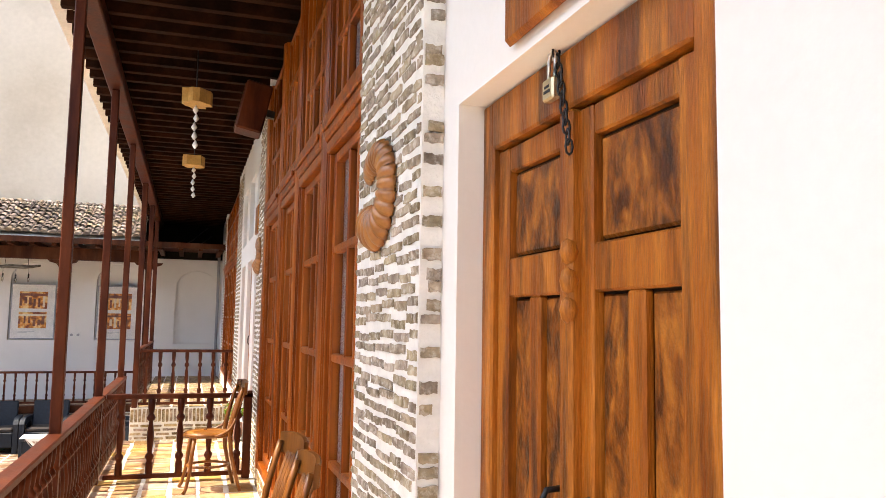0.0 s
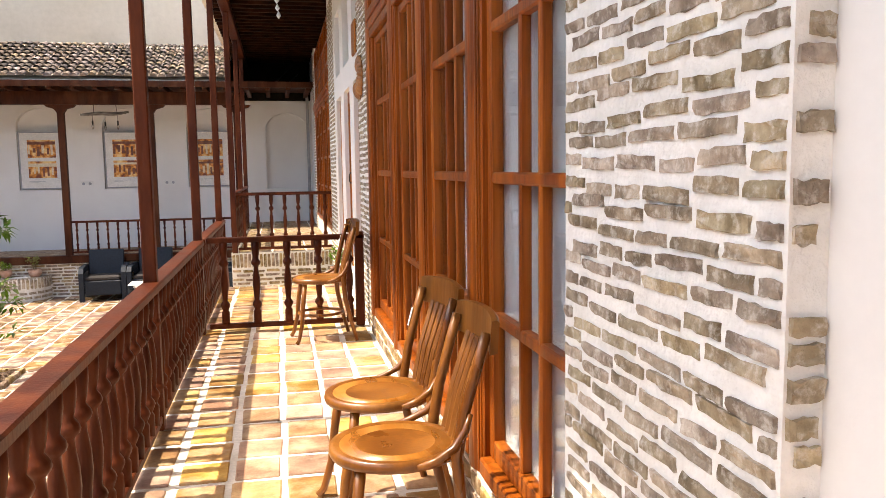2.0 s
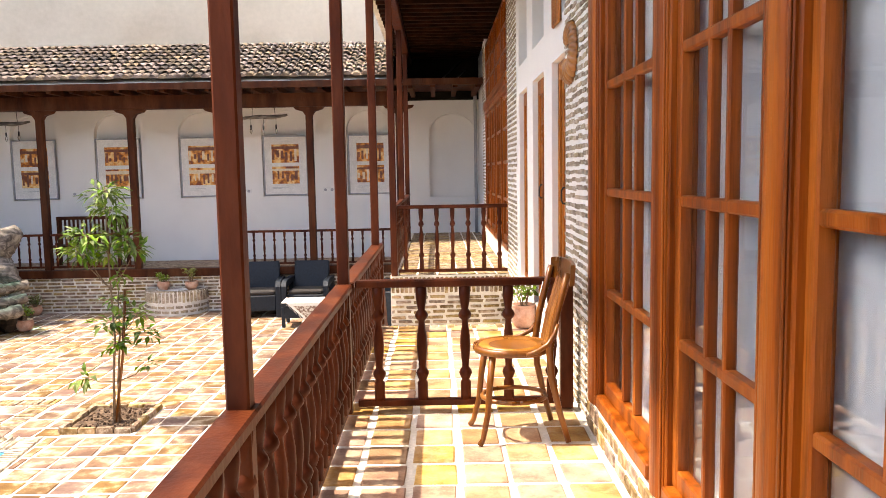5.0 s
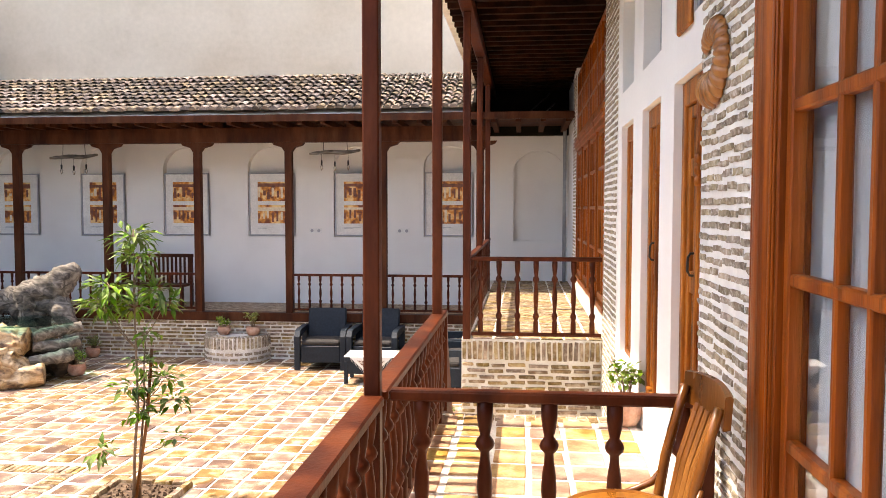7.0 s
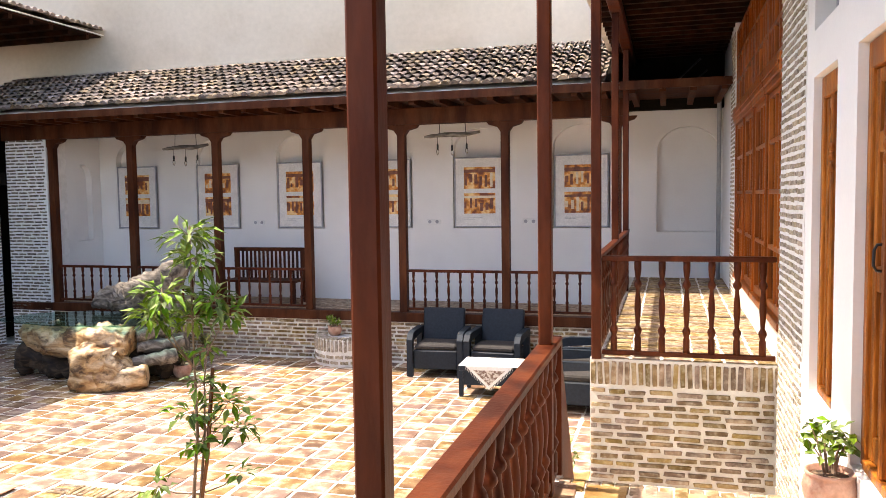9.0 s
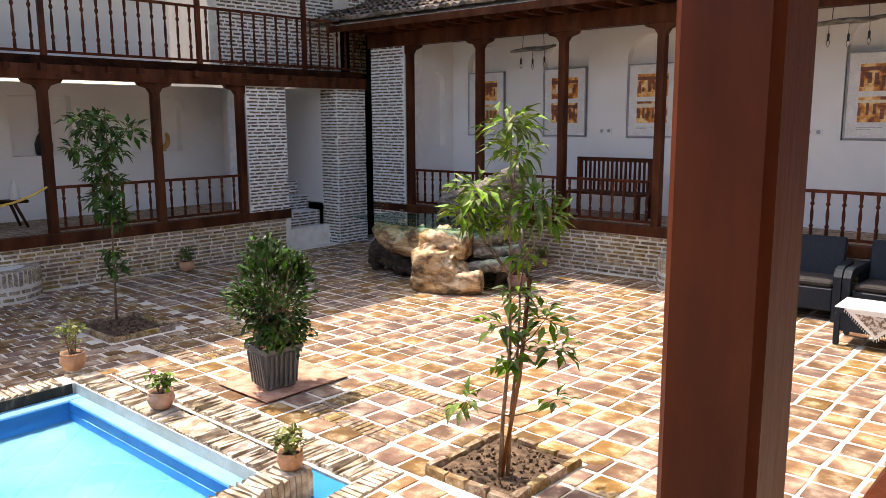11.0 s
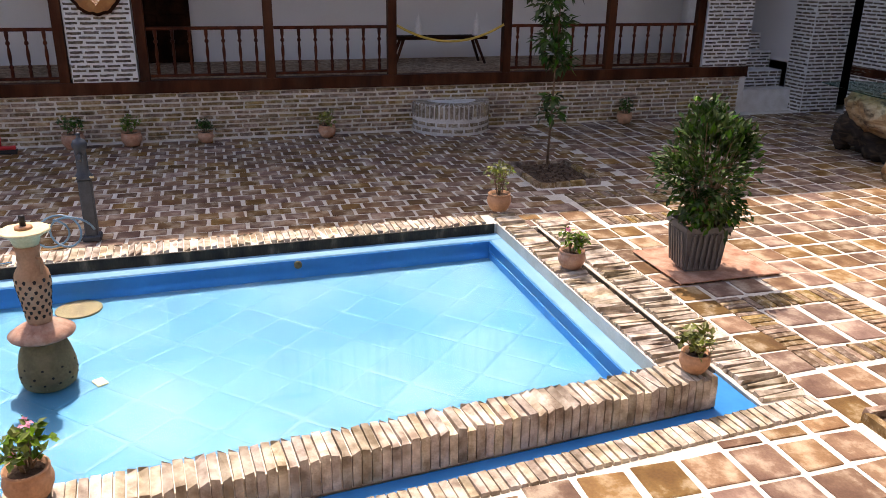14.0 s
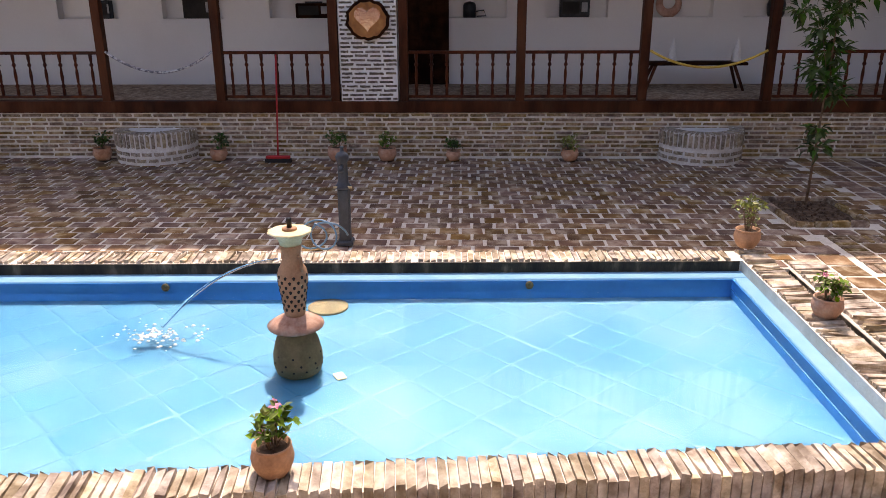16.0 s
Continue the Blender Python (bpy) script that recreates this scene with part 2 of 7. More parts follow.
M["cloth_print"] = material("cloth_print", [(0.20, 0.13, 0.10), (0.60, 0.55, 0.48)], 0.9, 26, 200, 0.2, lo=0.45, hi=0.55)
M["log_pale"] = material("log_pale", [(0.24, 0.12, 0.045), (0.48, 0.31, 0.15), (0.66, 0.51, 0.32)], 0.5, 3.0, 30, 0.6, stretch=(0.5, 1.6, 1.6), stain=(0.05, 0.022, 0.010), stain_scale=4.2, stain_amount=0.9, distort=1.6)
M["log_dark"] = material("log_dark", [(0.015, 0.010, 0.007), (0.04, 0.026, 0.017), (0.10, 0.07, 0.045)], 0.75, 4, 30, 0.7, stretch=(1, 1, 2.5), distort=1.0)
M["driftwood"] = material("driftwood", [(0.05, 0.04, 0.032), (0.15, 0.125, 0.10), (0.28, 0.245, 0.205)], 0.9, 4, 26, 0.9, stretch=(0.6, 2.5, 2), distort=1.6)
M["black_metal"] = material("black_metal", [(0.02, 0.022, 0.025), (0.045, 0.048, 0.054)], 0.45, 10, 60, 0.2, metal=0.6)
M["iron_paint"] = material("iron_paint", [(0.03, 0.04, 0.055), (0.05, 0.065, 0.085)], 0.45, 10, 60, 0.2)
M["brass"] = material("brass", [(0.60, 0.50, 0.30), (0.70, 0.62, 0.42)], 0.35, 20, 90, 0.1, metal=0.9)
M["steel"] = material("steel", [(0.55, 0.55, 0.55), (0.68, 0.68, 0.67)], 0.3, 20, 90, 0.1, metal=1.0)
M["grey_plastic"] = material("grey_plastic", [(0.11, 0.115, 0.125), (0.15, 0.155, 0.165)], 0.5, 8, 60, 0.1)
M["white_plastic"] = material("white_plastic", [(0.72, 0.72, 0.70), (0.8, 0.8, 0.78)], 0.4, 8, 60, 0.0)
M["red_plastic"] = material("red_plastic", [(0.42, 0.012, 0.016), (0.52, 0.02, 0.022)], 0.4, 8, 60, 0.0)
M["print_paper"] = material("print_paper", [(0.70, 0.68, 0.65), (0.78, 0.76, 0.73)], 0.7, 8, 60, 0.0)
M["print_orange"] = material("print_orange", [(0.22, 0.055, 0.015), (0.72, 0.27, 0.04), (0.85, 0.60, 0.27)], 0.6, 6, 24, 0, lo=0.38, hi=0.6)
M["print_dark"] = material("print_dark", [(0.13, 0.045, 0.03), (0.28, 0.10, 0.05)], 0.6, 12, 40, 0)
M["print_light"] = material("print_light", [(0.70, 0.55, 0.35), (0.78, 0.68, 0.52)], 0.6, 12, 40, 0)
M["grey_frame"] = material("grey_frame", [(0.30, 0.31, 0.33), (0.38, 0.39, 0.41)], 0.5, 8, 60, 0.05)
M["dark"] = material("dark", [(0.012, 0.010, 0.009), (0.03, 0.026, 0.023)], 0.9, 4, 40, 0.2)
# near-black colour that stands in for deep shade in the passage and roof corner
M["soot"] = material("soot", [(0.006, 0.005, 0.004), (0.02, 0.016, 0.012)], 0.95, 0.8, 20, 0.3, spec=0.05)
M["curtain"] = material("curtain", [(0.88, 0.90, 0.92), (0.93, 0.94, 0.95)], 0.9, 6, 90, 0.1, stretch=(1, 9, 0.3), grain=0.06)
M["rope_yellow"] = material("rope_yellow", [(0.55, 0.36, 0.05), (0.68, 0.48, 0.10)], 0.7, 30, 200, 0.3)
M["rope_grey"] = material("rope_grey", [(0.12, 0.12, 0.14), (0.6, 0.6, 0.6)], 0.7, 22, 200, 0.3, lo=0.45, hi=0.55)
M["hose"] = material("hose", [(0.10, 0.22, 0.34), (0.16, 0.30, 0.42)], 0.35, 8, 60, 0)
M["shell_wood"] = material("shell_wood", [(0.20, 0.068, 0.012), (0.31, 0.115, 0.021), (0.40, 0.17, 0.040)], 0.4, 8, 60, 0.12, coat=0.3)
M["amber"] = material("amber", [(0.45, 0.24, 0.05), (0.6, 0.36, 0.10)], 0.6, 8, 60, 0.2)
M["mirror"] = material("mirror", [(0.85, 0.8, 0.7), (0.9, 0.86, 0.78)], 0.08, 3, 10, 0, metal=1.0)
for key in ("mirror",):
    M[key].node_tree.nodes["Principled BSDF"].inputs["Roughness"].default_value = 0.05


def glass_material(name, color, rough=0.0, ior=1.45):
    m = bpy.data.materials.new(name)
    m.use_nodes = True
    b = m.node_tree.nodes["Principled BSDF"]
    b.inputs["Base Color"].default_value = (*color, 1)
    b.inputs["Roughness"].default_value = rough
    b.inputs["IOR"].default_value = ior
    b.inputs["Transmission Weight"].default_value = 1.0
    return m


M["moss"] = material("moss", [(0.012, 0.010, 0.008), (0.045, 0.038, 0.026), (0.24, 0.20, 0.15)], 0.85, 7, 60, 0.5, stretch=(1, 1, 0.4), lo=0.35, hi=0.75)


def pane_material(name, tint):
    """Thin clear glass: see-through, with a mirror sheen that grows at a slant."""
    m = bpy.data.materials.new(name)
    m.use_nodes = True
    n, l = m.node_tree.nodes, m.node_tree.links
    n.remove(n["Principled BSDF"])
    tr, gl, mx, lw = n.new("ShaderNodeBsdfTransparent"), n.new("ShaderNodeBsdfGlossy"), n.new("ShaderNodeMixShader"), n.new("ShaderNodeLayerWeight")
    pw, ma = n.new("ShaderNodeMath"), n.new("ShaderNodeMath")
    tr.inputs["Color"].default_value = (*tint, 1)
    gl.inputs["Roughness"].default_value = 0.015
    pw.operation, ma.operation = "POWER", "MULTIPLY_ADD"
    pw.inputs[1].default_value = 4.0
    ma.inputs[1].default_value, ma.inputs[2].default_value = 0.6, 0.035
    l.new(lw.outputs["Facing"], pw.inputs[0])
    l.new(pw.outputs[0], ma.inputs[0])
    l.new(ma.outputs[0], mx.inputs[0])
    l.new(tr.outputs[0], mx.inputs[1])
    l.new(gl.outputs[0], mx.inputs[2])
    l.new(mx.outputs[0], n["Material Output"].inputs["Surface"])
    return m


M["glass"] = pane_material("glass", (0.97, 0.98, 0.98))
M["table_glass"] = pane_material("table_glass", (0.55, 0.74, 0.72))
M["bulb_glass"] = glass_material("bulb_glass", (0.98, 0.97, 0.93))
M["pool_joint"] = material("pool_joint", [(0.045, 0.22, 0.36), (0.16, 0.34, 0.43)], 0.5, 1.6, 20, 0.05, grain=0.06, lo=0.48, hi=0.66)
M["water"] = glass_material("water", (0.90, 0.96, 1.0), 0.03, 1.11)
_n, _l = M["water"].node_tree.nodes, M["water"].node_tree.links
_w = _n.new("ShaderNodeTexNoise")
_w.inputs["Scale"].default_value, _w.inputs["Detail"].default_value = 3.0, 3
_b = _n.new("ShaderNodeBump")
_b.inputs["Strength"].default_value, _b.inputs["Distance"].default_value = 0.12, 0.03
_l.new(_w.outputs["Fac"], _b.inputs["Height"])
_l.new(_b.outputs[0], _n["Principled BSDF"].inputs["Normal"])

# ---- building tools ----
def part(name, bm, mat, parent=None, label="", smooth=False):
    me = bpy.data.meshes.new(name)
    bm.to_mesh(me)
    bm.free()
    if smooth:
        for p in me.polygons:
            p.use_smooth = True
    me.materials.append(M[mat] if isinstance(mat, str) else mat)
    ob = new(name, me)
    if parent is not None:
        ob.parent = parent
    if label:
        tagged(ob, label)
    return ob


def thing(name, label, category, group="", at=None, kind=""):
    ob = new(name)
    ob.empty_display_size = 0.1
    if at is not None:
        ob.matrix_basis = at
    return tagged(ob, label, category, group, kind)


def box(bm, x0, x1, y0, y1, z0, z1, bevel=0.0, m=None):
    r = bmesh.ops.create_cube(bm, size=1)
    vs = r["verts"]
    t = Matrix.Translation(((x0 + x1) / 2, (y0 + y1) / 2, (z0 + z1) / 2)) @ Matrix.Diagonal((abs(x1 - x0), abs(y1 - y0), abs(z1 - z0), 1))
    bmesh.ops.transform(bm, matrix=t, verts=vs)
    if bevel:
        es = {e for v in vs for e in v.link_edges}
        rb = bmesh.ops.bevel(bm, geom=list(es), offset=bevel, segments=1, affect="EDGES")
        vs = list({v for f in rb["faces"] for v in f.verts} | {v for v in vs if v.is_valid})
    if m is not None:
        bmesh.ops.transform(bm, matrix=m, verts=[v for v in vs if v.is_valid])
    return bm


def boxes(*dims, bevel=0.0):
    bm = bmesh.new()
    for d in dims:
        box(bm, *d, bevel=bevel)
    return bm


def lathe(bm, profile, seg=14, m=None, cap=True):
    """profile: (radius, height) from the foot up."""
    rings = []
    for r, z in profile:
        rings.append([bm.verts.new(((m @ Vector(p)) if m else p)) for p in
                      ((r * math.cos(2 * math.pi * k / seg), r * math.sin(2 * math.pi * k / seg), z) for k in range(seg))])
    for a, b in zip(rings, rings[1:]):
        for k in range(seg):
            bm.faces.new((a[k], a[(k + 1) % seg], b[(k + 1) % seg], b[k]))
    if cap:
        bm.faces.new(list(reversed(rings[0])))
        bm.faces.new(rings[-1])
    return bm


def tube(bm, pts, radii, seg=8, flat=1.0):
    """A round bar along points; radii: one number or one a point."""
    pts = [Vector(p) for p in pts]
    if not hasattr(radii, "__len__"):
        radii = [radii] * len(pts)
    rings, side = [], None
    for i, p in enumerate(pts):
        d = (pts[min(i + 1, len(pts) - 1)] - pts[max(i - 1, 0)]).normalized()
        if side is None:
            side = d.orthogonal().normalized()
        side = (side - d * side.dot(d)).normalized()
        up = d.cross(side)
        rings.append([bm.verts.new(p + radii[i] * (math.cos(a) * side + flat * math.sin(a) * up)) for a in
                      (2 * math.pi * k / seg for k in range(seg))])
    for a, b in zip(rings, rings[1:]):
        for k in range(seg):
            bm.faces.new((a[k], a[(k + 1) % seg], b[(k + 1) % seg], b[k]))
    bm.faces.new(list(reversed(rings[0])))
    bm.faces.new(rings[-1])
    return bm


def prism(bm, outline, axis, a, b):
    """An outline of (u, v) drawn out along axis 'x', 'y' or 'z' from a to b."""
    def at(u, v, t):
        return {"x": (t, u, v), "y": (u, t, v), "z": (u, v, t)}[axis]
    lo = [bm.verts.new(at(u, v, a)) for u, v in outline]
    hi = [bm.verts.new(at(u, v, b)) for u, v in outline]
    bm.faces.new(lo)
    bm.faces.new(list(reversed(hi)))
    n = len(outline)
    for k in range(n):
        bm.faces.new((lo[(k + 1) % n], lo[k], hi[k], hi[(k + 1) % n]))
    bmesh.ops.recalc_face_normals(bm, faces=bm.faces)
    return bm


def piece_shape(rng, jitter=0.06, inset=0.05, cut=(0.03, 0.10)):
    """A worn brick or tile of size 1 x 1, 1 deep, its face up."""
    vs, z = [], (0.0, 0.75, 1.0)
    corner = []
    for cx, cy, first in ((-0.5, -0.5, 1), (0.5, -0.5, 0), (0.5, 0.5, 1), (-0.5, 0.5, 0)):
        a, b = rng.uniform(*cut), rng.uniform(*cut)
        pair = [(cx, cy * (1 - 2 * a)), (cx * (1 - 2 * b), cy)]
        corner += pair if first else pair[::-1]
    n = len(corner)
    off = [(rng.uniform(-jitter, jitter) * 0.5, rng.uniform(-jitter, jitter) * 0.5) for _ in corner]
    for k in range(3):
        s = 1.0 if k < 2 else 1.0 - 2 * inset
        for (x, y), (a, b) in zip(corner, off):
            vs.append(((x + a) * s, (y + b) * s, z[k] + (rng.uniform(-0.08, 0.08) if k == 2 else 0)))
    fs = [tuple(range(2 * n, 3 * n))]
    for k in (0, n):
        for i in range(n):
            j = (i + 1) % n
            fs.append((k + i, k + j, k + n + j, k + n + i))
    return vs, fs


def ragged_shape(rng):
    """A hand-cut brick whose edge is smeared unevenly with mortar."""
    edge = []
    for x0, y0, x1, y1, n in ((-0.5, -0.5, 0.5, -0.5, 5), (0.5, -0.5, 0.5, 0.5, 2), (0.5, 0.5, -0.5, 0.5, 5), (-0.5, 0.5, -0.5, -0.5, 2)):
        for k in range(n):
            u = k / n
            edge.append(((x0 + (x1 - x0) * u) * (1 - rng.uniform(0.0, 0.07)), (y0 + (y1 - y0) * u) * (1 - rng.uniform(-0.06, 0.3))))
    n = len(edge)
    vs = [(x, y, 0.0) for x, y in edge] + [(x * 0.985, y * 0.93, 1.0 + rng.uniform(-0.12, 0.12)) for x, y in edge]
    return vs, [tuple(range(n, 2 * n))] + [(i, (i + 1) % n, n + (i + 1) % n, n + i) for i in range(n)]


_rng = random.Random(5)
SHAPES = [piece_shape(_rng) for _ in range(8)]
CRISP = [piece_shape(_rng, 0.035, 0.03, (0.012, 0.045)) for _ in range(10)]
RAGGED = [ragged_shape(_rng) for _ in range(14)]
_piece_meshes = {}


def pieces(parent, items, mat, rest_mat, name, limit, rest_name, rest_label=""):
    """items: matrices of unit pieces; the first ones as objects, the others joined."""
    rng = random.Random(len(items))
    shapes = RAGGED if mat in ("brick_grey", "brick_shade") else CRISP if mat in ("brick_pale", "tile", "tile_pale") else SHAPES
    key = (mat, name)
    if key not in _piece_meshes:
        made = []
        for vs, fs in shapes:
            me = bpy.data.meshes.new(name)
            me.from_pydata(vs, [], fs)
            me.materials.append(M[mat])
            made.append(me)
        _piece_meshes[key] = made
    for m in items[:limit]:
        ob = new(name, rng.choice(_piece_meshes[key]))
        ob.parent = parent
        ob.matrix_basis = m
    rest = items[limit:]
    if rest:
        vs, fs = [], []
        for m in rest:
            sv, sf = shapes[rng.randrange(len(shapes))]
            o = len(vs)
            a = np.array(m)
            pv = np.c_[np.array(sv), np.ones(len(sv))] @ a.T
            vs.extend(map(tuple, pv[:, :3]))
            fs.extend(tuple(o + i for i in f) for f in sf)
        me = bpy.data.meshes.new(rest_name)
        me.from_pydata(vs, [], fs)
        me.materials.append(M[rest_mat])
        ob = new(rest_name, me)
        ob.parent = parent
        tagged(ob, rest_label, kind="stuff")


def on_face(origin, u, v):
    """The frame of a wall or floor face: u along, v up, the normal u x v."""
    u, v = Vector(u).normalized(), Vector(v).normalized()
    w_ = u.cross(v)
    return Matrix(((u.x, v.x, w_.x, origin[0]), (u.y, v.y, w_.y, origin[1]), (u.z, v.z, w_.z, origin[2]), (0, 0, 0, 1)))


def courses(face, length, height, bl, bh, joint, depth, seed=0, bond=0.5, holes=(), jig=0.012):
    """Matrices of bricks in running bond on a face; holes: (u0, u1, v0, v1) kept free."""
    rng, out = random.Random(seed), []
    rows = max(1, int(round(height / (bh + joint))))
    ph = height / rows
    for r in range(rows):
        u = -(bond * (r % 2)) * (bl + joint) + rng.uniform(-0.03, 0.03)
        while u < length:
            l = bl * rng.uniform(0.72, 1.18)
            a, b = max(u, 0.004), min(u + l, length - 0.004)
            v = (r + 0.5) * ph
            if b - a > 0.035 and not any(h[0] < (a + b) / 2 < h[1] and h[2] < v < h[3] for h in holes):
                out.append(face @ Matrix.Translation(((a + b) / 2, v + rng.uniform(-jig, jig) * 0.4, -0.02)) @
                           Matrix.Rotation(rng.uniform(-jig, jig), 4, "Z") @ Matrix.Diagonal((b - a, bh * rng.uniform(0.88, 1.08), 0.02 + depth * rng.uniform(0.6, 1.3), 1)))
            u += l + joint
    return out


BALUSTER = [(0.024, 0.0), (0.024, 0.10), (0.017, 0.115), (0.026, 0.14), (0.030, 0.155), (0.026, 0.17), (0.015, 0.19), (0.019, 0.24), (0.024, 0.31), (0.022, 0.37),
            (0.015, 0.43), (0.014, 0.46), (0.026, 0.475), (0.030, 0.49), (0.026, 0.505), (0.015, 0.525), (0.021, 0.56), (0.025, 0.60), (0.025, 0.66)]
_baluster = {}


def baluster_mesh(h, mat, fat=1.0):
    key = (round(h, 3), mat, fat)
    if key not in _baluster:
        bm = bmesh.new()
        s = h / 0.66
        lathe(bm, [(r * fat, z * s) for r, z in BALUSTER], 10)
        me = bpy.data.meshes.new("baluster")
        bm.to_mesh(me)
        bm.free()
        for p in me.polygons:
            p.use_smooth = True
        me.materials.append(M[mat])
        _baluster[key] = me
    return _baluster[key]


def railing(a, b, z, top, step, label, mat="red_wood", low=0.06, rail=0.07, group="railings", fat=1.0, drop=0.0, ends=True):
    """A railing from a to b (x, y), its floor at z, its handrail's top at z + top; drop: how far the far end sinks."""
    a, b = Vector((*a, z)), Vector((*b, z - drop))
    d = b - a
    n = max(1, int(round(d.length / step)))
    flat = Vector((d.x, d.y, 0))
    yaw = math.atan2(flat.y, flat.x)
    t = thing("railing", label, "railing", group, Matrix.Translation(a) @ Matrix.Rotation(yaw, 4, "Z"))
    L, sl = flat.length, -drop / flat.length
    shear = Matrix(((1, 0, 0, 0), (0, 1, 0, 0), (sl, 0, 1, 0), (0, 0, 0, 1)))
    bm = boxes((0, L, -rail / 2, rail / 2, top - 0.045, top), bevel=0.008)
    bmesh.ops.transform(bm, matrix=shear, verts=bm.verts)
    part("handrail", bm, mat, t)
    bm = boxes((0, L, -0.022, 0.022, low - 0.02, low + 0.02), bevel=0.004)
    bmesh.ops.transform(bm, matrix=shear, verts=bm.verts)
    part("bottom_rail", bm, mat, t)
    me = baluster_mesh(top - 0.04 - low - 0.015, mat, fat)
    for k in range(n):
        u = (k + 0.5) * L / n
        o = new("baluster", me)
        o.parent = t
        o.matrix_basis = Matrix.Translation((u, 0, low + 0.015 + sl * u)) @ Matrix.Rotation(0.7 * k, 4, "Z")
    return t

# ---- large structure ----
ZC, ZT = -1.22, -0.38          # courtyard and terrace floors; the veranda's floor is 0
RAIL_X = -0.585


def structure(name, bm, mat, label, category="", smooth=False):
    return tagged(part(name, bm, mat, None, smooth=smooth), label, category or name.split("_")[0], kind="structure")


# the ground reaches the horizon under the courtyard's bed of mortar; the pool lies in a gap of it
ground = structure("ground", boxes((-400, 400, -400, 400, ZC - 1.2, ZC - 0.62)), "soil", "dark bare earth under and round the courtyard house")
PX0, PY0 = -7.77, 1.2            # outer far edge and south end of the pool's brick kerb
CX1, CY1 = -4.09, 11.22         # outer edge of the channel's brick border


def lean(x, y):
    """The pool is not quite square to the house."""
    return x - (0.085 + 0.0186 * (min(x, -4.0) + 4.4)) * (y - 10.5)


bm = boxes((-15.2, 1.4, -6, PY0, ZC - 0.6, ZC - 0.018), (-15.2, 1.4, CY1, 21, ZC - 0.6, ZC - 0.018))
prism(bm, [(-15.2, PY0), (lean(PX0, PY0), PY0), (lean(PX0, CY1), CY1), (-15.2, CY1)], "z", ZC - 0.6, ZC - 0.018)
prism(bm, [(lean(CX1, PY0), PY0), (1.4, PY0), (1.4, CY1), (lean(CX1, CY1), CY1)], "z", ZC - 0.6, ZC - 0.018)
court = structure("floor_courtyard", bm, "grout", "pale mortar bed of the sunlit terracotta courtyard paving", "floor")
veranda = structure("floor_veranda", boxes((RAIL_X - 0.09, 0.95, -3.2, 10.62, ZC - 0.3, -0.012)), "grout", "mortar bed of the raised veranda's terracotta floor", "floor")
balcony = structure("floor_balcony", boxes((RAIL_X - 0.06, 1.0, 13.24, 20.2, ZC - 0.3, 0.118)), "mortar_tan", "raised brick balcony platform beside the steps", "floor")

# steps between veranda and balcony
steps = structure("steps", boxes((RAIL_X - 0.05, 0.9, 10.62, 10.94, ZC - 0.3, -0.2), (RAIL_X - 0.05, 0.9, 10.94, 11.26, ZC - 0.3, -0.4), (RAIL_X - 0.05, 0.9, 11.26, 11.58, ZC - 0.3, -0.6),
                  (RAIL_X - 0.05, 0.9, 11.58, 11.9, ZC - 0.3, -0.8), (RAIL_X - 0.05, 0.9, 11.9, 12.2, ZC - 0.3, -1.01), bevel=0.01), "mortar_tan", "brick steps from the veranda down to the courtyard", "steps")

# east facade
WX = 0.83
wall_east = structure("wall_east", boxes(
    (WX, 1.3, -3.2, 0.98, -0.3, 3.88), (WX, 1.3, 0.98, 2.06, 2.09, 3.88), (WX, 1.3, 2.06, 2.19, -0.3, 3.88), (1.02, 1.3, 0.98, 2.06, -0.3, 2.09),
    (WX + 0.03, 1.3, 8.43, 8.50, ZC, 3.88), (WX + 0.03, 1.3, 9.34, 9.78, ZC, 3.88), (WX + 0.03, 1.3, 10.52, 10.98, ZC, 3.88), (WX + 0.03, 1.3, 11.68, 11.92, ZC, 3.88),
    (WX + 0.03, 1.3, 8.50, 9.34, ZC, 0.12), (WX + 0.03, 1.3, 9.78, 10.52, ZC, 0.22), (WX + 0.03, 1.3, 10.98, 11.68, ZC, 0.30),
    (WX + 0.03, 1.3, 8.50, 9.34, 2.24, 2.52), (WX + 0.03, 1.3, 9.78, 10.52, 2.24, 2.52), (WX + 0.03, 1.3, 10.98, 11.68, 2.24, 2.52),
    (WX + 0.03, 1.3, 8.50, 9.34, 3.3, 3.88), (WX + 0.03, 1.3, 9.78, 10.52, 3.3, 3.88), (WX + 0.03, 1.3, 10.98, 11.68, 3.3, 3.88),
    (1.06, 1.3, 8.50, 9.34, 0.12, 2.24), (1.06, 1.3, 9.78, 10.52, 0.22, 2.24), (1.06, 1.3, 10.98, 11.68, 0.3, 2.24),
    (WX + 0.05, 1.3, 18.25, 20.2, ZC, 3.88)), "plaster", "white plastered facade wall of the veranda with deep door openings", "wall")
pier_a = structure("wall_pier_a", boxes((0.765, 1.3, 2.19, 3.05, -0.3, 3.88)), "whitewash", "white-mortared grey brick pier beside the door", "wall")
pier_b = structure("wall_pier_b", boxes((0.815, 1.3, 7.602, 8.43, ZC, 3.88)), "whitewash", "white-mortared grey brick pier between windows and doors", "wall")
pier_c = structure("wall_pier_c", boxes((0.855, 1.3, 11.92, 13.05, ZC, 3.88)), "whitewash", "white-mortared grey brick pier by the balcony", "wall")
pier_d = structure("wall_pier_d", boxes((0.865, 1.3, 17.6, 18.25, ZC, 3.88)), "whitewash", "white-mortared grey brick pier at the balcony's end", "wall")
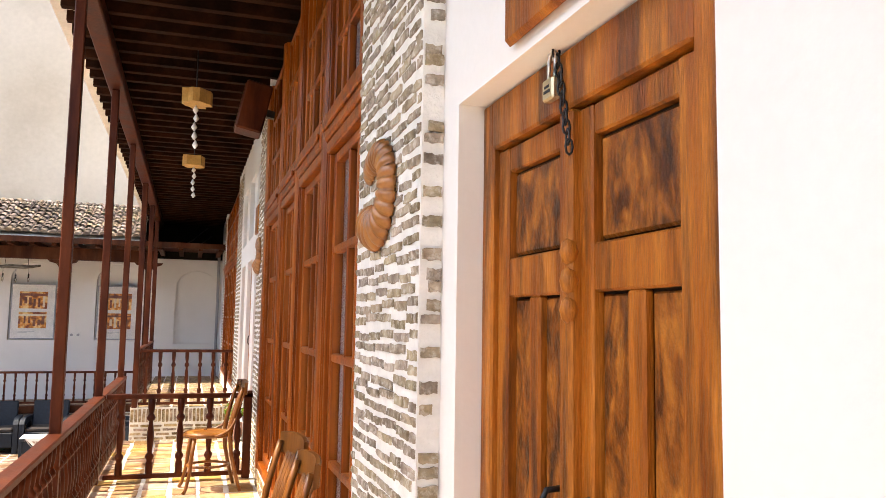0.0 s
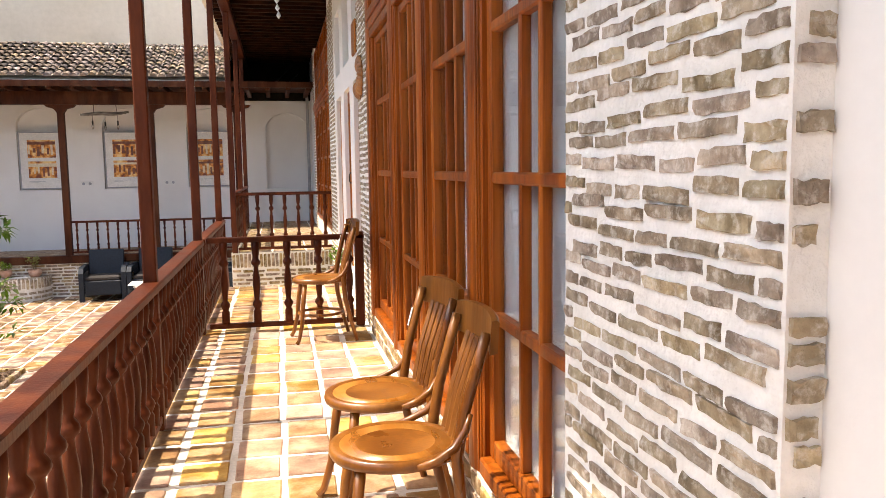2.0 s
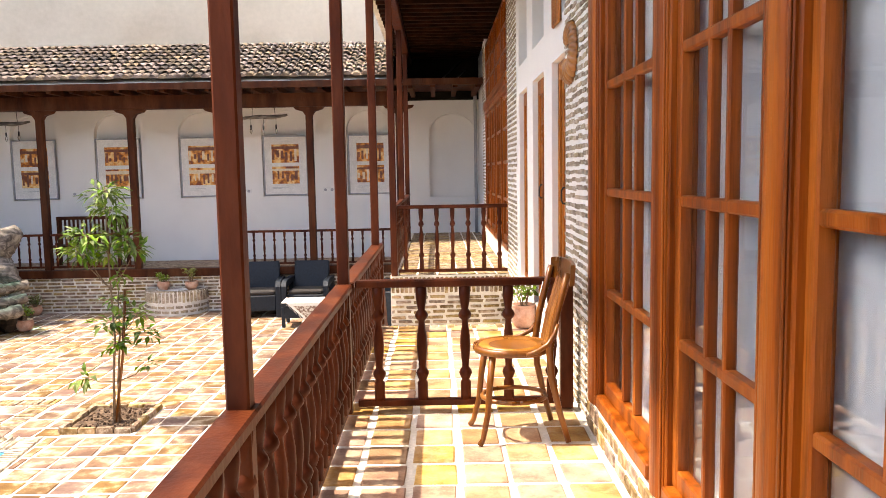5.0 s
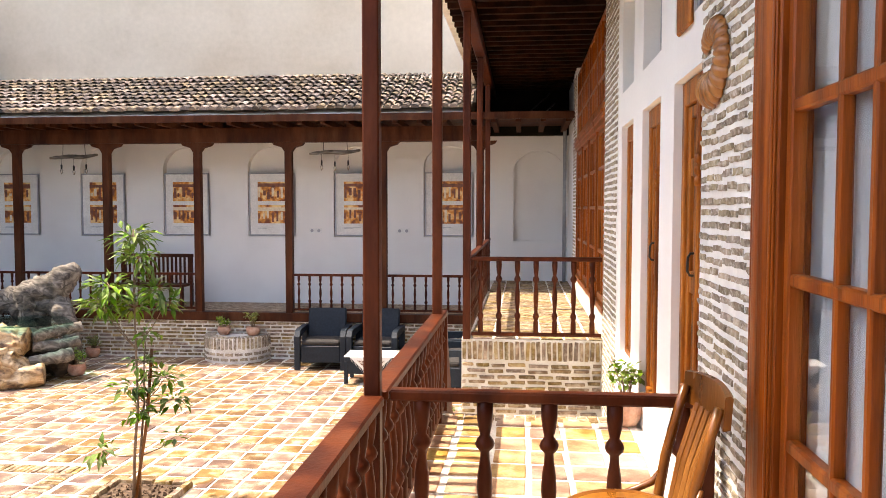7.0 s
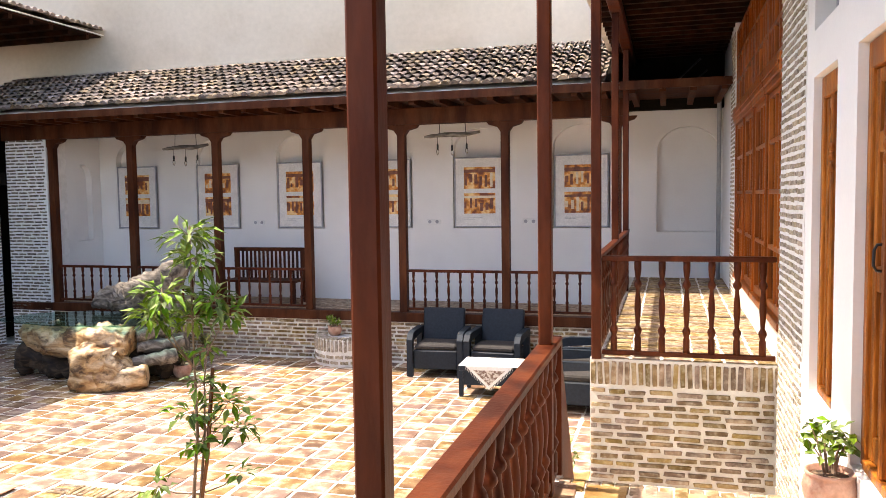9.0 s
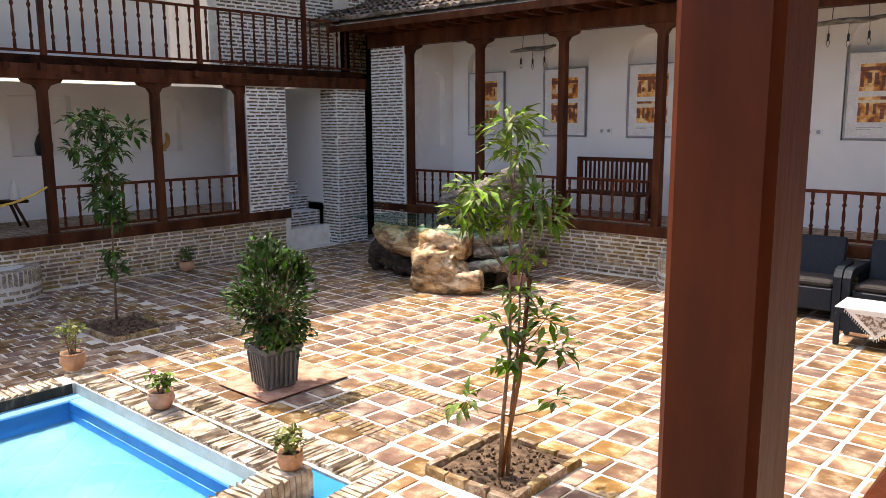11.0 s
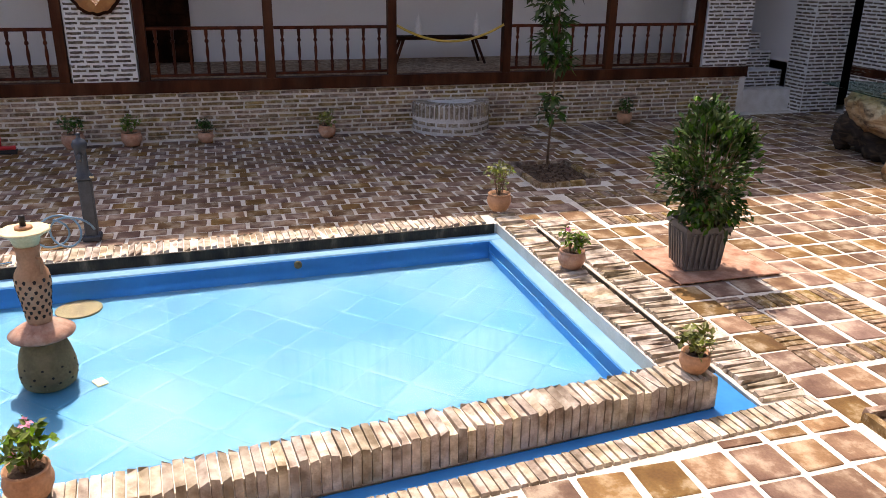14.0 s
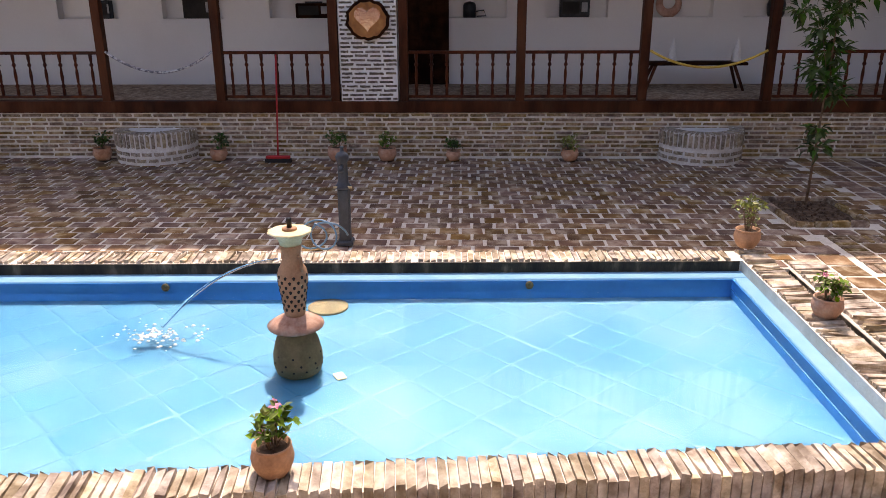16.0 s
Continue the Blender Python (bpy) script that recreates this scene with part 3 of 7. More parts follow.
sill_wall = structure("wall_window_plinth", boxes((0.80, 1.3, 3.05, 7.60, -0.3, 0.17), (0.88, 1.3, 13.05, 17.6, 0.0, 0.4)), "mortar_tan", "low brick plinth under the long row of windows", "wall")
wall_back_room = structure("wall_room_behind", boxes((1.9, 2.1, -3.2, 20.2, ZC, 3.88), (1.3, 1.9, 3.0, 3.05, 0, 3.88), (1.3, 1.9, 7.78, 7.83, 0, 3.88), (1.3, 1.9, 3.05, 7.78, -0.1, 0.05), (1.3, 1.9, 13.0, 13.05, 0, 3.88), (1.3, 1.9, 17.6, 17.65, 0, 3.88)), "plaster", "plain inner wall behind the curtained windows", "wall")
wall_south = structure("wall_south", boxes((-15.2, 2.1, -6.3, -6.0, ZC, 4.2), (-0.9, 0.83, -3.5, -3.2, -0.3, 3.88)), "plaster", "plain white wall closing the house to the south", "wall")

# north terrace: base wall, floor, back wall with arched niches
NY, NB = 18.7, 20.2
north_base = structure("wall_north_terrace", boxes((-12.36, RAIL_X, NY + 0.02, NB + 0.4, ZC - 0.3, ZT - 0.02)), "mortar_tan", "tan brick base wall of the north terrace", "wall")
north_sill = structure("trim_north_terrace", boxes((-12.36, RAIL_X, NY - 0.03, NY + 0.16, ZT - 0.16, ZT), bevel=0.012), "red_wood_old", "weathered brown timber sill along the terrace's edge", "trim")
north_floor = structure("floor_north_terrace", boxes((-12.36, RAIL_X, NY + 0.16, NB, ZT - 0.03, ZT - 0.004)), "brick_tan_rest", "dusty brick floor of the north terrace", "floor")


def niche_wall(name, label, x0, x1, y, z0, z1, niches, arch, depth=0.16):
    """A wall facing -y with recesses (centre, width, foot, top of the straight part); arch: height of the curved head."""
    bm = bmesh.new()
    xs = sorted(niches)
    edge = x0
    for c, wd, f, tp in xs:
        if c - wd / 2 > edge:
            box(bm, edge, c - wd / 2, y, y + depth, z0, z1)
        box(bm, c - wd / 2, c + wd / 2, y, y + depth, z0, f)
        if arch:
            n, pts = 12, []
            for k in range(n + 1):
                a = math.pi * k / n
                pts.append((c - wd / 2 * math.cos(a), tp + arch * math.sin(a)))
            for (xa, za), (xb, zb) in zip(pts, pts[1:]):
                vs = [(xa, za), (xb, zb), (xb, z1), (xa, z1)]
                prism(bm, vs, "y", y, y + depth)
        else:
            box(bm, c - wd / 2, c + wd / 2, y, y + depth, tp, z1)
        edge = c + wd / 2
    box(bm, edge, x1, y, y + depth, z0, z1)
    box(bm, x0, x1, y + depth, y + depth + 0.25, z0, z1)
    return bm


PIC_X = [-10.53, -8.64, -6.84, -5.05, -3.27, -1.45]
nn = [(c, 1.0, 0.97, 2.36) for c in PIC_X] + [(0.32, 1.0, 0.90, 2.25)]
wall_north = structure("wall_north", niche_wall("wall_north", "", -12.6, 1.3, NB, ZT - 0.1, 3.6, nn, 0.42), "plaster", "white plastered back wall with a row of arched niches", "wall")
bm = niche_wall("wall_north_end", "", 19.21, 20.19, 0, ZT - 0.02, 2.98, [(19.70, 0.46, 0.75, 2.0)], 0.3, 0.14)
bmesh.ops.transform(bm, matrix=Matrix.Translation((-11.43, 0, 0)) @ Matrix.Rotation(radians(90), 4, "Z"), verts=bm.verts)
bmesh.ops.recalc_face_normals(bm, faces=bm.faces)
wall_terrace_end = structure("wall_north_end", bm, "plaster", "white plastered end wall of the north terrace with an arched niche", "wall")
wall_neighbour = structure("wall_neighbour", boxes((-26, 6, 20.66, 21.0, ZC, 13)), "old_plaster", "tall bare stained plaster wall of the neighbouring house", "wall")
# the darkness under the roof's corner is painted on as near-black
wall_soot = structure("wall_soot", boxes((-0.9, 1.3, 20.0, 20.19, 2.95, 5.2)), "soot", "dark wall under the roof's corner, its shade put into the colour", "wall")

# west terrace
WXF, WXB, UXF = -12.6, -14.7, -12.8
west_base = structure("wall_west_terrace", boxes((WXB - 0.4, WXF - 0.02, -6, 16.72, ZC - 0.3, ZT - 0.02), (WXB - 0.4, WXF - 0.3, 16.72, 17.95, ZC - 0.3, -0.85), (WXB - 0.4, WXF - 0.02, 17.95, 18.75, ZC - 0.3, ZT - 0.02)), "mortar_tan", "tan brick base wall of the west terrace", "wall")
west_sill = structure("trim_west_terrace", boxes((WXF - 0.16, WXF + 0.03, -6, 16.72, ZT - 0.17, ZT), bevel=0.012), "red_wood_old", "weathered brown timber sill along the terrace's edge", "trim")
west_floor = structure("floor_west_terrace", boxes((WXB, WXF - 0.16, -6, 16.72, ZT - 0.03, ZT - 0.004)), "brick_tan_rest", "dusty brick floor of the west terrace", "floor")
wn_ = [(1.0 * c, 1.04, 0.72, 1.75) for c in (-0.8, 1.45, 3.25, 5.08, 8.05, 9.75, 11.5, 13.05, 15.2)]
bm = niche_wall("wall_west", "", -6.0, 18.9, 0, ZT - 0.1, 1.98, wn_, 0, 0.2)
bmesh.ops.transform(bm, matrix=Matrix.Translation((WXB, 0, 0)) @ Matrix.Rotation(radians(90), 4, "Z"), verts=bm.verts)
wall_west = structure("wall_west", bm, "plaster", "white plastered back wall of the west terrace with square niches", "wall")

# west upper storey
west_upper = structure("floor_west_upper", boxes((WXB - 0.4, UXF + 0.12, -6, 18.75, 2.14, 2.28)), "beam_wood", "dark boarded floor of the upper gallery", "floor")
upper_wall = structure("wall_west_upper", boxes((WXB - 0.3, WXB - 0.05, -6, 15.6, 2.28, 5.4)), "plaster", "white plastered back wall of the upper gallery", "wall")
upper_brick = structure("wall_upper_brick", boxes((-14.0, -13.7, 16.0, 19.0, 2.28, 4.92), (-13.6, -13.1, 18.78, 19.25, 2.28, 4.92)), "whitewash", "white-mortared grey brick wall of the upper storey", "wall")
pillar_w1 = structure("wall_pillar_mirror", boxes((WXF - 0.3, WXF + 0.01, 6.05, 6.88, ZT - 0.02, 1.95)), "whitewash", "white-mortared brick pillar with a heart mirror", "wall")
pillar_w2 = structure("wall_pillar_corner", boxes((WXF - 0.6, WXF + 0.01, 15.8, 16.68, ZT - 0.02, 1.95)), "whitewash", "white-mortared brick pillar by the corner stair", "wall")
pillar_w3 = structure("wall_pillar_passage", boxes((WXF - 0.5, WXF + 0.01, 17.95, 18.72, ZC - 0.1, 1.95)), "whitewash", "white-mortared brick pillar beside the dark passage", "wall")
pillar_n = structure("wall_pillar_north", boxes((-12.34, -11.40, NY - 0.02, NY + 0.5, ZC - 0.1, 2.9)), "whitewash", "white-mortared brick pillar at the terrace's end", "wall")
stairwell = structure("wall_stairwell", boxes((WXB - 0.4, WXB - 0.15, 16.7, 18.0, ZC, 1.98), (WXB - 0.15, WXF - 0.5, 17.95, 18.0, ZC, 1.98), (WXB, WXF - 0.6, 16.66, 16.72, ZT, 1.98)), "plaster", "white plaster behind the corner stair", "wall")
# passage walls painted near-black in place of the shade inside
passage = structure("wall_passage", boxes((-13.2, -11.9, 20.4, 20.6, ZC, 3.3), (-13.3, -13.1, 18.7, 20.4, ZC, 3.3), (-12.42, -12.36, 19.2, 20.4, ZC, 3.3), (-13.2, -12.42, 18.72, 20.5, 1.9, 2.14)), "soot", "dark passage in the courtyard's corner, its gloom put into the colour", "wall")

# ceilings and roofs
EAVE_X, EAVE_Z = -0.88, 3.92
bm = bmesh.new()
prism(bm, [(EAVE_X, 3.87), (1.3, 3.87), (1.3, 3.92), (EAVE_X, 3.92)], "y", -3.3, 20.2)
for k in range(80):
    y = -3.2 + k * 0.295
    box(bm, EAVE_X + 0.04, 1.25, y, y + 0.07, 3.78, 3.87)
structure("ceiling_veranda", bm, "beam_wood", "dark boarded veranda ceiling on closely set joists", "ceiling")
bm = bmesh.new()
prism(bm, [(EAVE_X - 0.06, EAVE_Z - 0.06), (EAVE_X + 0.12, EAVE_Z - 0.06), (2.0, 4.9), (2.0, 5.1), (EAVE_X - 0.06, EAVE_Z + 0.22)], "y", -3.3, 20.2)
structure("roof_veranda", bm, "mortar_tan", "thick mortared eave of the veranda's tiled roof", "roof")
structure("trim_veranda_beam", boxes((RAIL_X - 0.07, RAIL_X + 0.07, -3.2, 20.1, 3.64, 3.778), bevel=0.01), "red_wood", "long red-brown roof beam over the veranda posts", "trim")


def joist_row(bm, along, a, b, step, c0, c1, z0, z1, wd=0.09):
    k = a
    while k < b:
        if along == "x":
            box(bm, k, k + wd, c0, c1, z0, z1)
        else:
            box(bm, c0, c1, k, k + wd, z0, z1)
        k += step


bm = boxes((-12.4, RAIL_X, NY - 0.05, NY + 0.13, 2.74, 3.0))
joist_row(bm, "x", -12.3, 0.9, 0.42, NY - 0.62, NB, 3.0, 3.1)
prism(bm, [(NY - 0.68, 3.10), (NB + 0.1, 3.12), (NB + 0.1, 3.16), (NY - 0.68, 3.13)], "x", -12.9, 1.2)
box(bm, -12.9, 0.9, NY - 0.71, NY - 0.67, 3.04, 3.16)
structure("ceiling_north", bm, "red_wood_old", "dark timber beam, joists and boards of the north terrace", "ceiling")
bm = bmesh.new()
prism(bm, [(NY - 0.66, 3.17), (20.7, 4.22), (20.7, 4.1), (NY - 0.66, 3.14)], "x", -13.6, -0.9)
roof_north = structure("roof_north", bm, "mortar_tan", "old clay-tiled lean-to roof over the north terrace", "roof")

bm = boxes((WXF - 0.1, WXF + 0.08, -6, 18.7, 1.93, 2.14))
joist_row(bm, "y", -5.8, 18.6, 0.5, WXF + 0.08, WXF + 0.2, 2.05, 2.14)
structure("ceiling_west", bm, "red_wood_old", "dark timber beam and joist ends under the gallery", "ceiling")
bm = boxes((UXF - 0.1, UXF + 0.06, -6, 18.7, 4.75, 4.95))
joist_row(bm, "y", -5.8, 20.6, 0.5, WXB, UXF + 1.16, 4.93, 5.02)
prism(bm, [(UXF + 1.20, 5.02), (WXB - 0.4, 5.05), (WXB - 0.4, 5.09), (UXF + 1.20, 5.06)], "y", -6.2, 20.6)
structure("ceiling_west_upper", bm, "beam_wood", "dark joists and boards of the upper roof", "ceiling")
bm = bmesh.new()
prism(bm, [(UXF + 1.22, 5.09), (UXF + 1.22, 5.065), (WXB - 1.0, 6.0), (WXB - 1.0, 6.1)], "y", -6.2, 20.7)
roof_west = structure("roof_west", bm, "mortar_tan", "old clay-tiled roof of the two-storey west wing", "roof")


# clay barrel tiles, row on row
def barrel_tiles(parent, x_of, n_across, pitch_a, origin, along, up, slope_len, mat="roof_tile"):
    rng = random.Random(3)
    vs, fs = [], []
    along, up = Vector(along), Vector(up).normalized()
    nrm = along.cross(up).normalized()
    if nrm.z < 0:
        nrm = -nrm
    rows = int(slope_len / 0.27)
    for i in range(n_across):
        for r in range(rows):
            o = Vector(origin) + along * (i * pitch_a + rng.uniform(-0.012, 0.012)) + up * (r * 0.27 + rng.uniform(-0.03, 0.03)) + nrm * (0.012 + rng.uniform(0, 0.014))
            for kind in (0, 1):
                q = o + along * (pitch_a / 2 if kind else 0)
                base = len(vs)
                rad = 0.068 if kind == 0 else 0.06
                yaw = rng.uniform(-0.05, 0.05)
                for e, (t, rr, lift) in enumerate(((0.0, rad * 1.05, 0.035), (0.34, rad * 0.85, 0.0))):
                    for s in range(6):
                        a = math.pi * s / 5
                        sgn = 1 if kind == 0 else -0.55
                        p = q + up * t + along * (math.cos(a) * rr + yaw * t) + nrm * (math.sin(a) * rr * sgn + lift + (0.0 if kind == 0 else 0.045))
                        vs.append(tuple(p))
                for s in range(5):
                    fs.append((base + s, base + s + 1, base + 6 + s + 1, base + 6 + s))
                if kind == 0 and r == 0:
                    fs.append(tuple(base + s for s in range(6)))
    me = bpy.data.meshes.new("roof_tiles")
    me.from_pydata(vs, [], fs)
    me.materials.append(M[mat])
    ob = new("roof_tiles", me)
    ob.parent = parent
    return tagged(ob, "weathered clay barrel tiles in grey, buff and rust", kind="stuff")


sl = Vector((0, 20.7 - NY + 0.66, 1.05))
barrel_tiles(roof_north, None, 78, 0.163, (-13.55, NY - 0.70, 3.19), (1, 0, 0), sl, sl.length)
sl = Vector((WXB - 1.0 - UXF - 1.22, 0, 0.99))
barrel_tiles(roof_west, None, 66, 0.163, (UXF + 1.26, 9.9, 5.11), (0, 1, 0), sl, sl.length)


# posts
def post(x, y, z0, z1, s, mat, label, lean=0.0, cap=False):
    t = thing("post", label, "post", "posts", Matrix.Translation((x, y, z0)))
    bm = boxes((-s / 2, s / 2, -s / 2, s / 2, 0, z1 - z0), bevel=0.006)
    if lean:
        bmesh.ops.transform(bm, matrix=Matrix(((1, 0, lean, 0), (0, 1, 0, 0), (0, 0, 1, 0), (0, 0, 0, 1))), verts=bm.verts)
    part("shaft", bm, mat, t)
    if cap:
        bm = bmesh.new()
        prism(bm, [(-0.30, z1 - z0), (-0.26, z1 - z0 - 0.05), (-0.12, z1 - z0 - 0.09), (-s / 2, z1 - z0 - 0.17), (s / 2, z1 - z0 - 0.17), (0.12, z1 - z0 - 0.09), (0.26, z1 - z0 - 0.05), (0.30, z1 - z0)],
              cap, -s / 2 + 0.004, s / 2 - 0.004)
        part("bracket", bm, mat, t)
    return t


for y in (0.6, 3.03, 5.47, 7.91, 10.32):
    post(RAIL_X - 0.005, y, 0.0, 3.64, 0.067, "red_wood", "slim square red-brown varnished veranda post")
for y in (13.25, 15.8, 18.2):
    post(RAIL_X - 0.005, y, 0.118, 3.64, 0.082, "red_wood", "slim square red-brown varnished balcony post")
for x in (-11.31, -9.54, -7.75, -5.98, -4.25, -2.5, -0.75):
    post(x, NY + 0.06, ZT, 2.74, 0.13, "red_wood_old", "weathered dark timber post of the north terrace", cap="y")
for y in (-1.0, 0.75, 2.52, 4.24, 5.95, 6.97, 8.68, 10.47, 12.29, 14.07, 15.7):
    post(WXF - 0.06, y, ZT, 1.93, 0.13, "red_wood_old", "weathered dark timber post of the west terrace", cap="x")
for y in (10.2, 12.4, 15.0, 17.3):
    post(UXF + 0.05, y, 2.28, 4.75, 0.08, "red_wood", "slim red-brown post of the upper gallery")

# railings
LR = "red-brown turned-baluster railing"
railing((RAIL_X, -3.0), (RAIL_X, 7.865), 0.0, 0.79, 0.155, LR + " along the veranda", rail=0.10, fat=1.25)
railing((RAIL_X, 7.955), (RAIL_X, 10.55), 0.0, 0.79, 0.155, LR + " beside the veranda's end", rail=0.10, fat=1.25)
railing((RAIL_X + 0.06, 7.95), (0.78, 7.95), 0.0, 0.80, 0.26, LR + " gate closing the veranda's end", rail=0.07, low=0.05, fat=1.35)
railing((RAIL_X + 0.045, 13.25), (0.86, 13.25), 0.118, 0.90, 0.215, LR + " on the balcony's front", fat=1.2)
railing((RAIL_X, 13.29), (RAIL_X, 18.55), 0.118, 0.90, 0.2, LR + " along the balcony's side", fat=1.2)
nx = [-11.31, -9.54, -7.75, -5.98, -4.25, -2.5, -0.75]
for a, b in zip(nx, nx[1:]):
    if a != -5.98:
        railing((a + 0.065, NY + 0.06), (b - 0.065, NY + 0.06), ZT, 0.72, 0.215, LR + " of the north terrace", rail=0.05)
wy = [-1.0, 0.75, 2.52, 4.24, 5.95, 6.97, 8.68, 10.47, 12.29, 14.07, 15.7]
for a, b in zip(wy, wy[1:]):
    if a not in (2.52, 5.95, 10.47):
        railing((WXF - 0.06, a + 0.07), (WXF - 0.06, b - 0.07), ZT, 0.72, 0.24, LR + " of the west terrace", rail=0.05)
for a, b in ((8.0, 10.16), (10.24, 12.36), (12.44, 14.96), (15.04, 17.26), (17.34, 18.7)):
    railing((UXF + 0.05, a), (UXF + 0.05, b), 2.28, 0.98, 0.24, LR + " of the upper gallery", rail=0.05)
    t = thing("gallery_bar", "thin red-brown timber bar across the upper gallery", "bar", "gallery bars")
    part("bar", boxes((UXF + 0.03, UXF + 0.07, a, b, 3.72, 3.77), bevel=0.004), "red_wood", t)

# ---- veranda: windows, doors, chairs ----
def window_leaf(parent, y0, y1, z0, z1, x, rows, cols, mat="window_wood", stile=0.05):
    """One glazed leaf in the plane x, with muntins that cross and a bead round the glass."""
    t = part("leaf_frame", boxes((x - 0.025, x + 0.025, y0, y0 + stile, z0, z1), (x - 0.025, x + 0.025, y1 - stile, y1, z0, z1),
                                 (x - 0.023, x + 0.023, y0 + stile, y1 - stile, z0, z0 + stile * 1.5), (x - 0.023, x + 0.023, y0 + stile, y1 - stile, z1 - stile, z1), bevel=0.006), mat, parent)
    for c in cols:
        y = y0 + (y1 - y0) * c
        part("muntin", boxes((x - 0.02, x + 0.02, y - 0.014, y + 0.014, z0 + stile * 1.5, z1 - stile), bevel=0.006), mat, t)
    for r in rows:
        part("muntin", boxes((x - 0.022, x + 0.022, y0 + stile, y1 - stile, r - 0.021, r + 0.021), bevel=0.007), mat, t)
    g = part("pane", boxes((x + 0.004, x + 0.008, y0 + 0.02, y1 - 0.02, z0 + 0.02, z1 - 0.02)), "glass", t)
    g.visible_shadow = False
    return t


def window_bay(y0, y1, x, z0, zs, z1, label, rows):
    """A bay between posts: a leaf with two close upright muntins below, a small-paned transom above."""
    t = thing("window", label, "window", "veranda windows")
    j = 0.022
    part("jamb", boxes((x - 0.035, x + 0.07, y0, y0 + j, z0, zs - 0.06), bevel=0.005), "window_wood", t)
    part("jamb", boxes((x - 0.035, x + 0.07, y1 - j, y1, z0, zs - 0.06), bevel=0.005), "window_wood", t)
    part("sill", boxes((x - 0.055, x + 0.07, y0 + j, y1 - j, z0, z0 + 0.07), bevel=0.008), "window_wood", t)
    part("head", boxes((x - 0.05, x + 0.06, y0, y1, zs - 0.06, zs), bevel=0.007), "window_wood", t)
    window_leaf(t, y0 + j + 0.002, y1 - j - 0.002, z0 + 0.072, zs - 0.062, x + 0.012, rows, (0.395, 0.605))
    part("transom_rail", boxes((x - 0.065, x + 0.07, y0, y1, zs + 0.002, zs + 0.15), bevel=0.01), "window_wood", t)
    part("transom_bead", boxes((x - 0.082, x - 0.0655, y0, y1, zs + 0.05, zs + 0.085), bevel=0.006), "window_wood", t)
    n = 3
    zz = [zs + 0.17 + (z1 - zs - 0.2) * k / n for k in range(n + 1)]
    window_leaf(t, y0 + 0.01, y1 - 0.01, zs + 0.155, z1, x, zz[1:-1], (0.2, 0.35, 0.65, 0.8), stile=0.045)
    return t


def window_post(y0, y1, z0, z1, x, label):
    """A broad post with a rounded front between two plain fillets."""
    t = thing("window_post", label, "post", "window posts")
    part("post", boxes((x + 0.012, x + 0.15, y0, y1, z0, z1), bevel=0.004), "window_wood", t)
    c, h = (y0 + y1) / 2, (y1 - y0) / 2 - 0.022
    bm = bmesh.new()
    prism(bm, [(x + 0.013 - 0.022 * math.sin(math.pi * k / 8), c - h * math.cos(math.pi * k / 8)) for k in range(9)], "z", z0, z1)
    part("rounded_face", bm, "window_wood", t)
    for q in (y0 + 0.004, y1 - 0.018):
        part("fillet", boxes((x + 0.004, x + 0.0125, q, q + 0.014, z0, z1), bevel=0.003), "window_wood", t)
    return t


EDGES = [(2.99, 3.075), (4.075, 4.235), (5.165, 5.325), (6.175, 6.335), (7.385, 7.60)]
for (_, a), (b, _) in zip(EDGES, EDGES[1:]):
    window_bay(a + 0.002, b - 0.002, 0.85, 0.18, 2.42, 3.68, "tall varnished orange-brown window with white curtain behind", (0.80, 1.32, 1.86))
for a, b in EDGES[1:]:
    window_post(a, b, 0.175, 3.69, 0.795, "broad varnished orange-brown post with a rounded front")
for a, b in zip([13.07, 14.2, 15.33, 16.46], [14.18, 15.31, 16.44, 17.58]):
    window_bay(a, b, 0.90, 0.42, 2.5, 3.68, "tall varnished orange-brown balcony window with curtain behind", (1.05, 1.55, 2.0))

rng = random.Random(2)


def curtain(y0, y1, x, z0, z1):
    t = thing("curtain", "thin white curtain hanging in soft folds behind the glass", "curtain", "curtains")
    n = int((y1 - y0) / 0.035)
    bm = bmesh.new()
    cols = []
    for k in range(n + 1):
        y = y0 + (y1 - y0) * k / n
        dx = 0.02 * math.sin(k * 0.9) + 0.012 * math.sin(k * 0.37 + 1)
        cols.append((bm.verts.new((x + dx, y, z0)), bm.verts.new((x + dx * 0.7, y, z1))))
    for p, q in zip(cols, cols[1:]):
        bm.faces.new((p[0], q[0], q[1], p[1]))
    r = bmesh.ops.solidify(bm, geom=bm.faces[:], thickness=0.004)
    part("cloth", bm, "curtain", t, smooth=True)


curtain(3.1, 7.38, 0.915, 0.1, 3.7)
curtain(13.1, 17.55, 1.02, 0.42, 3.7)


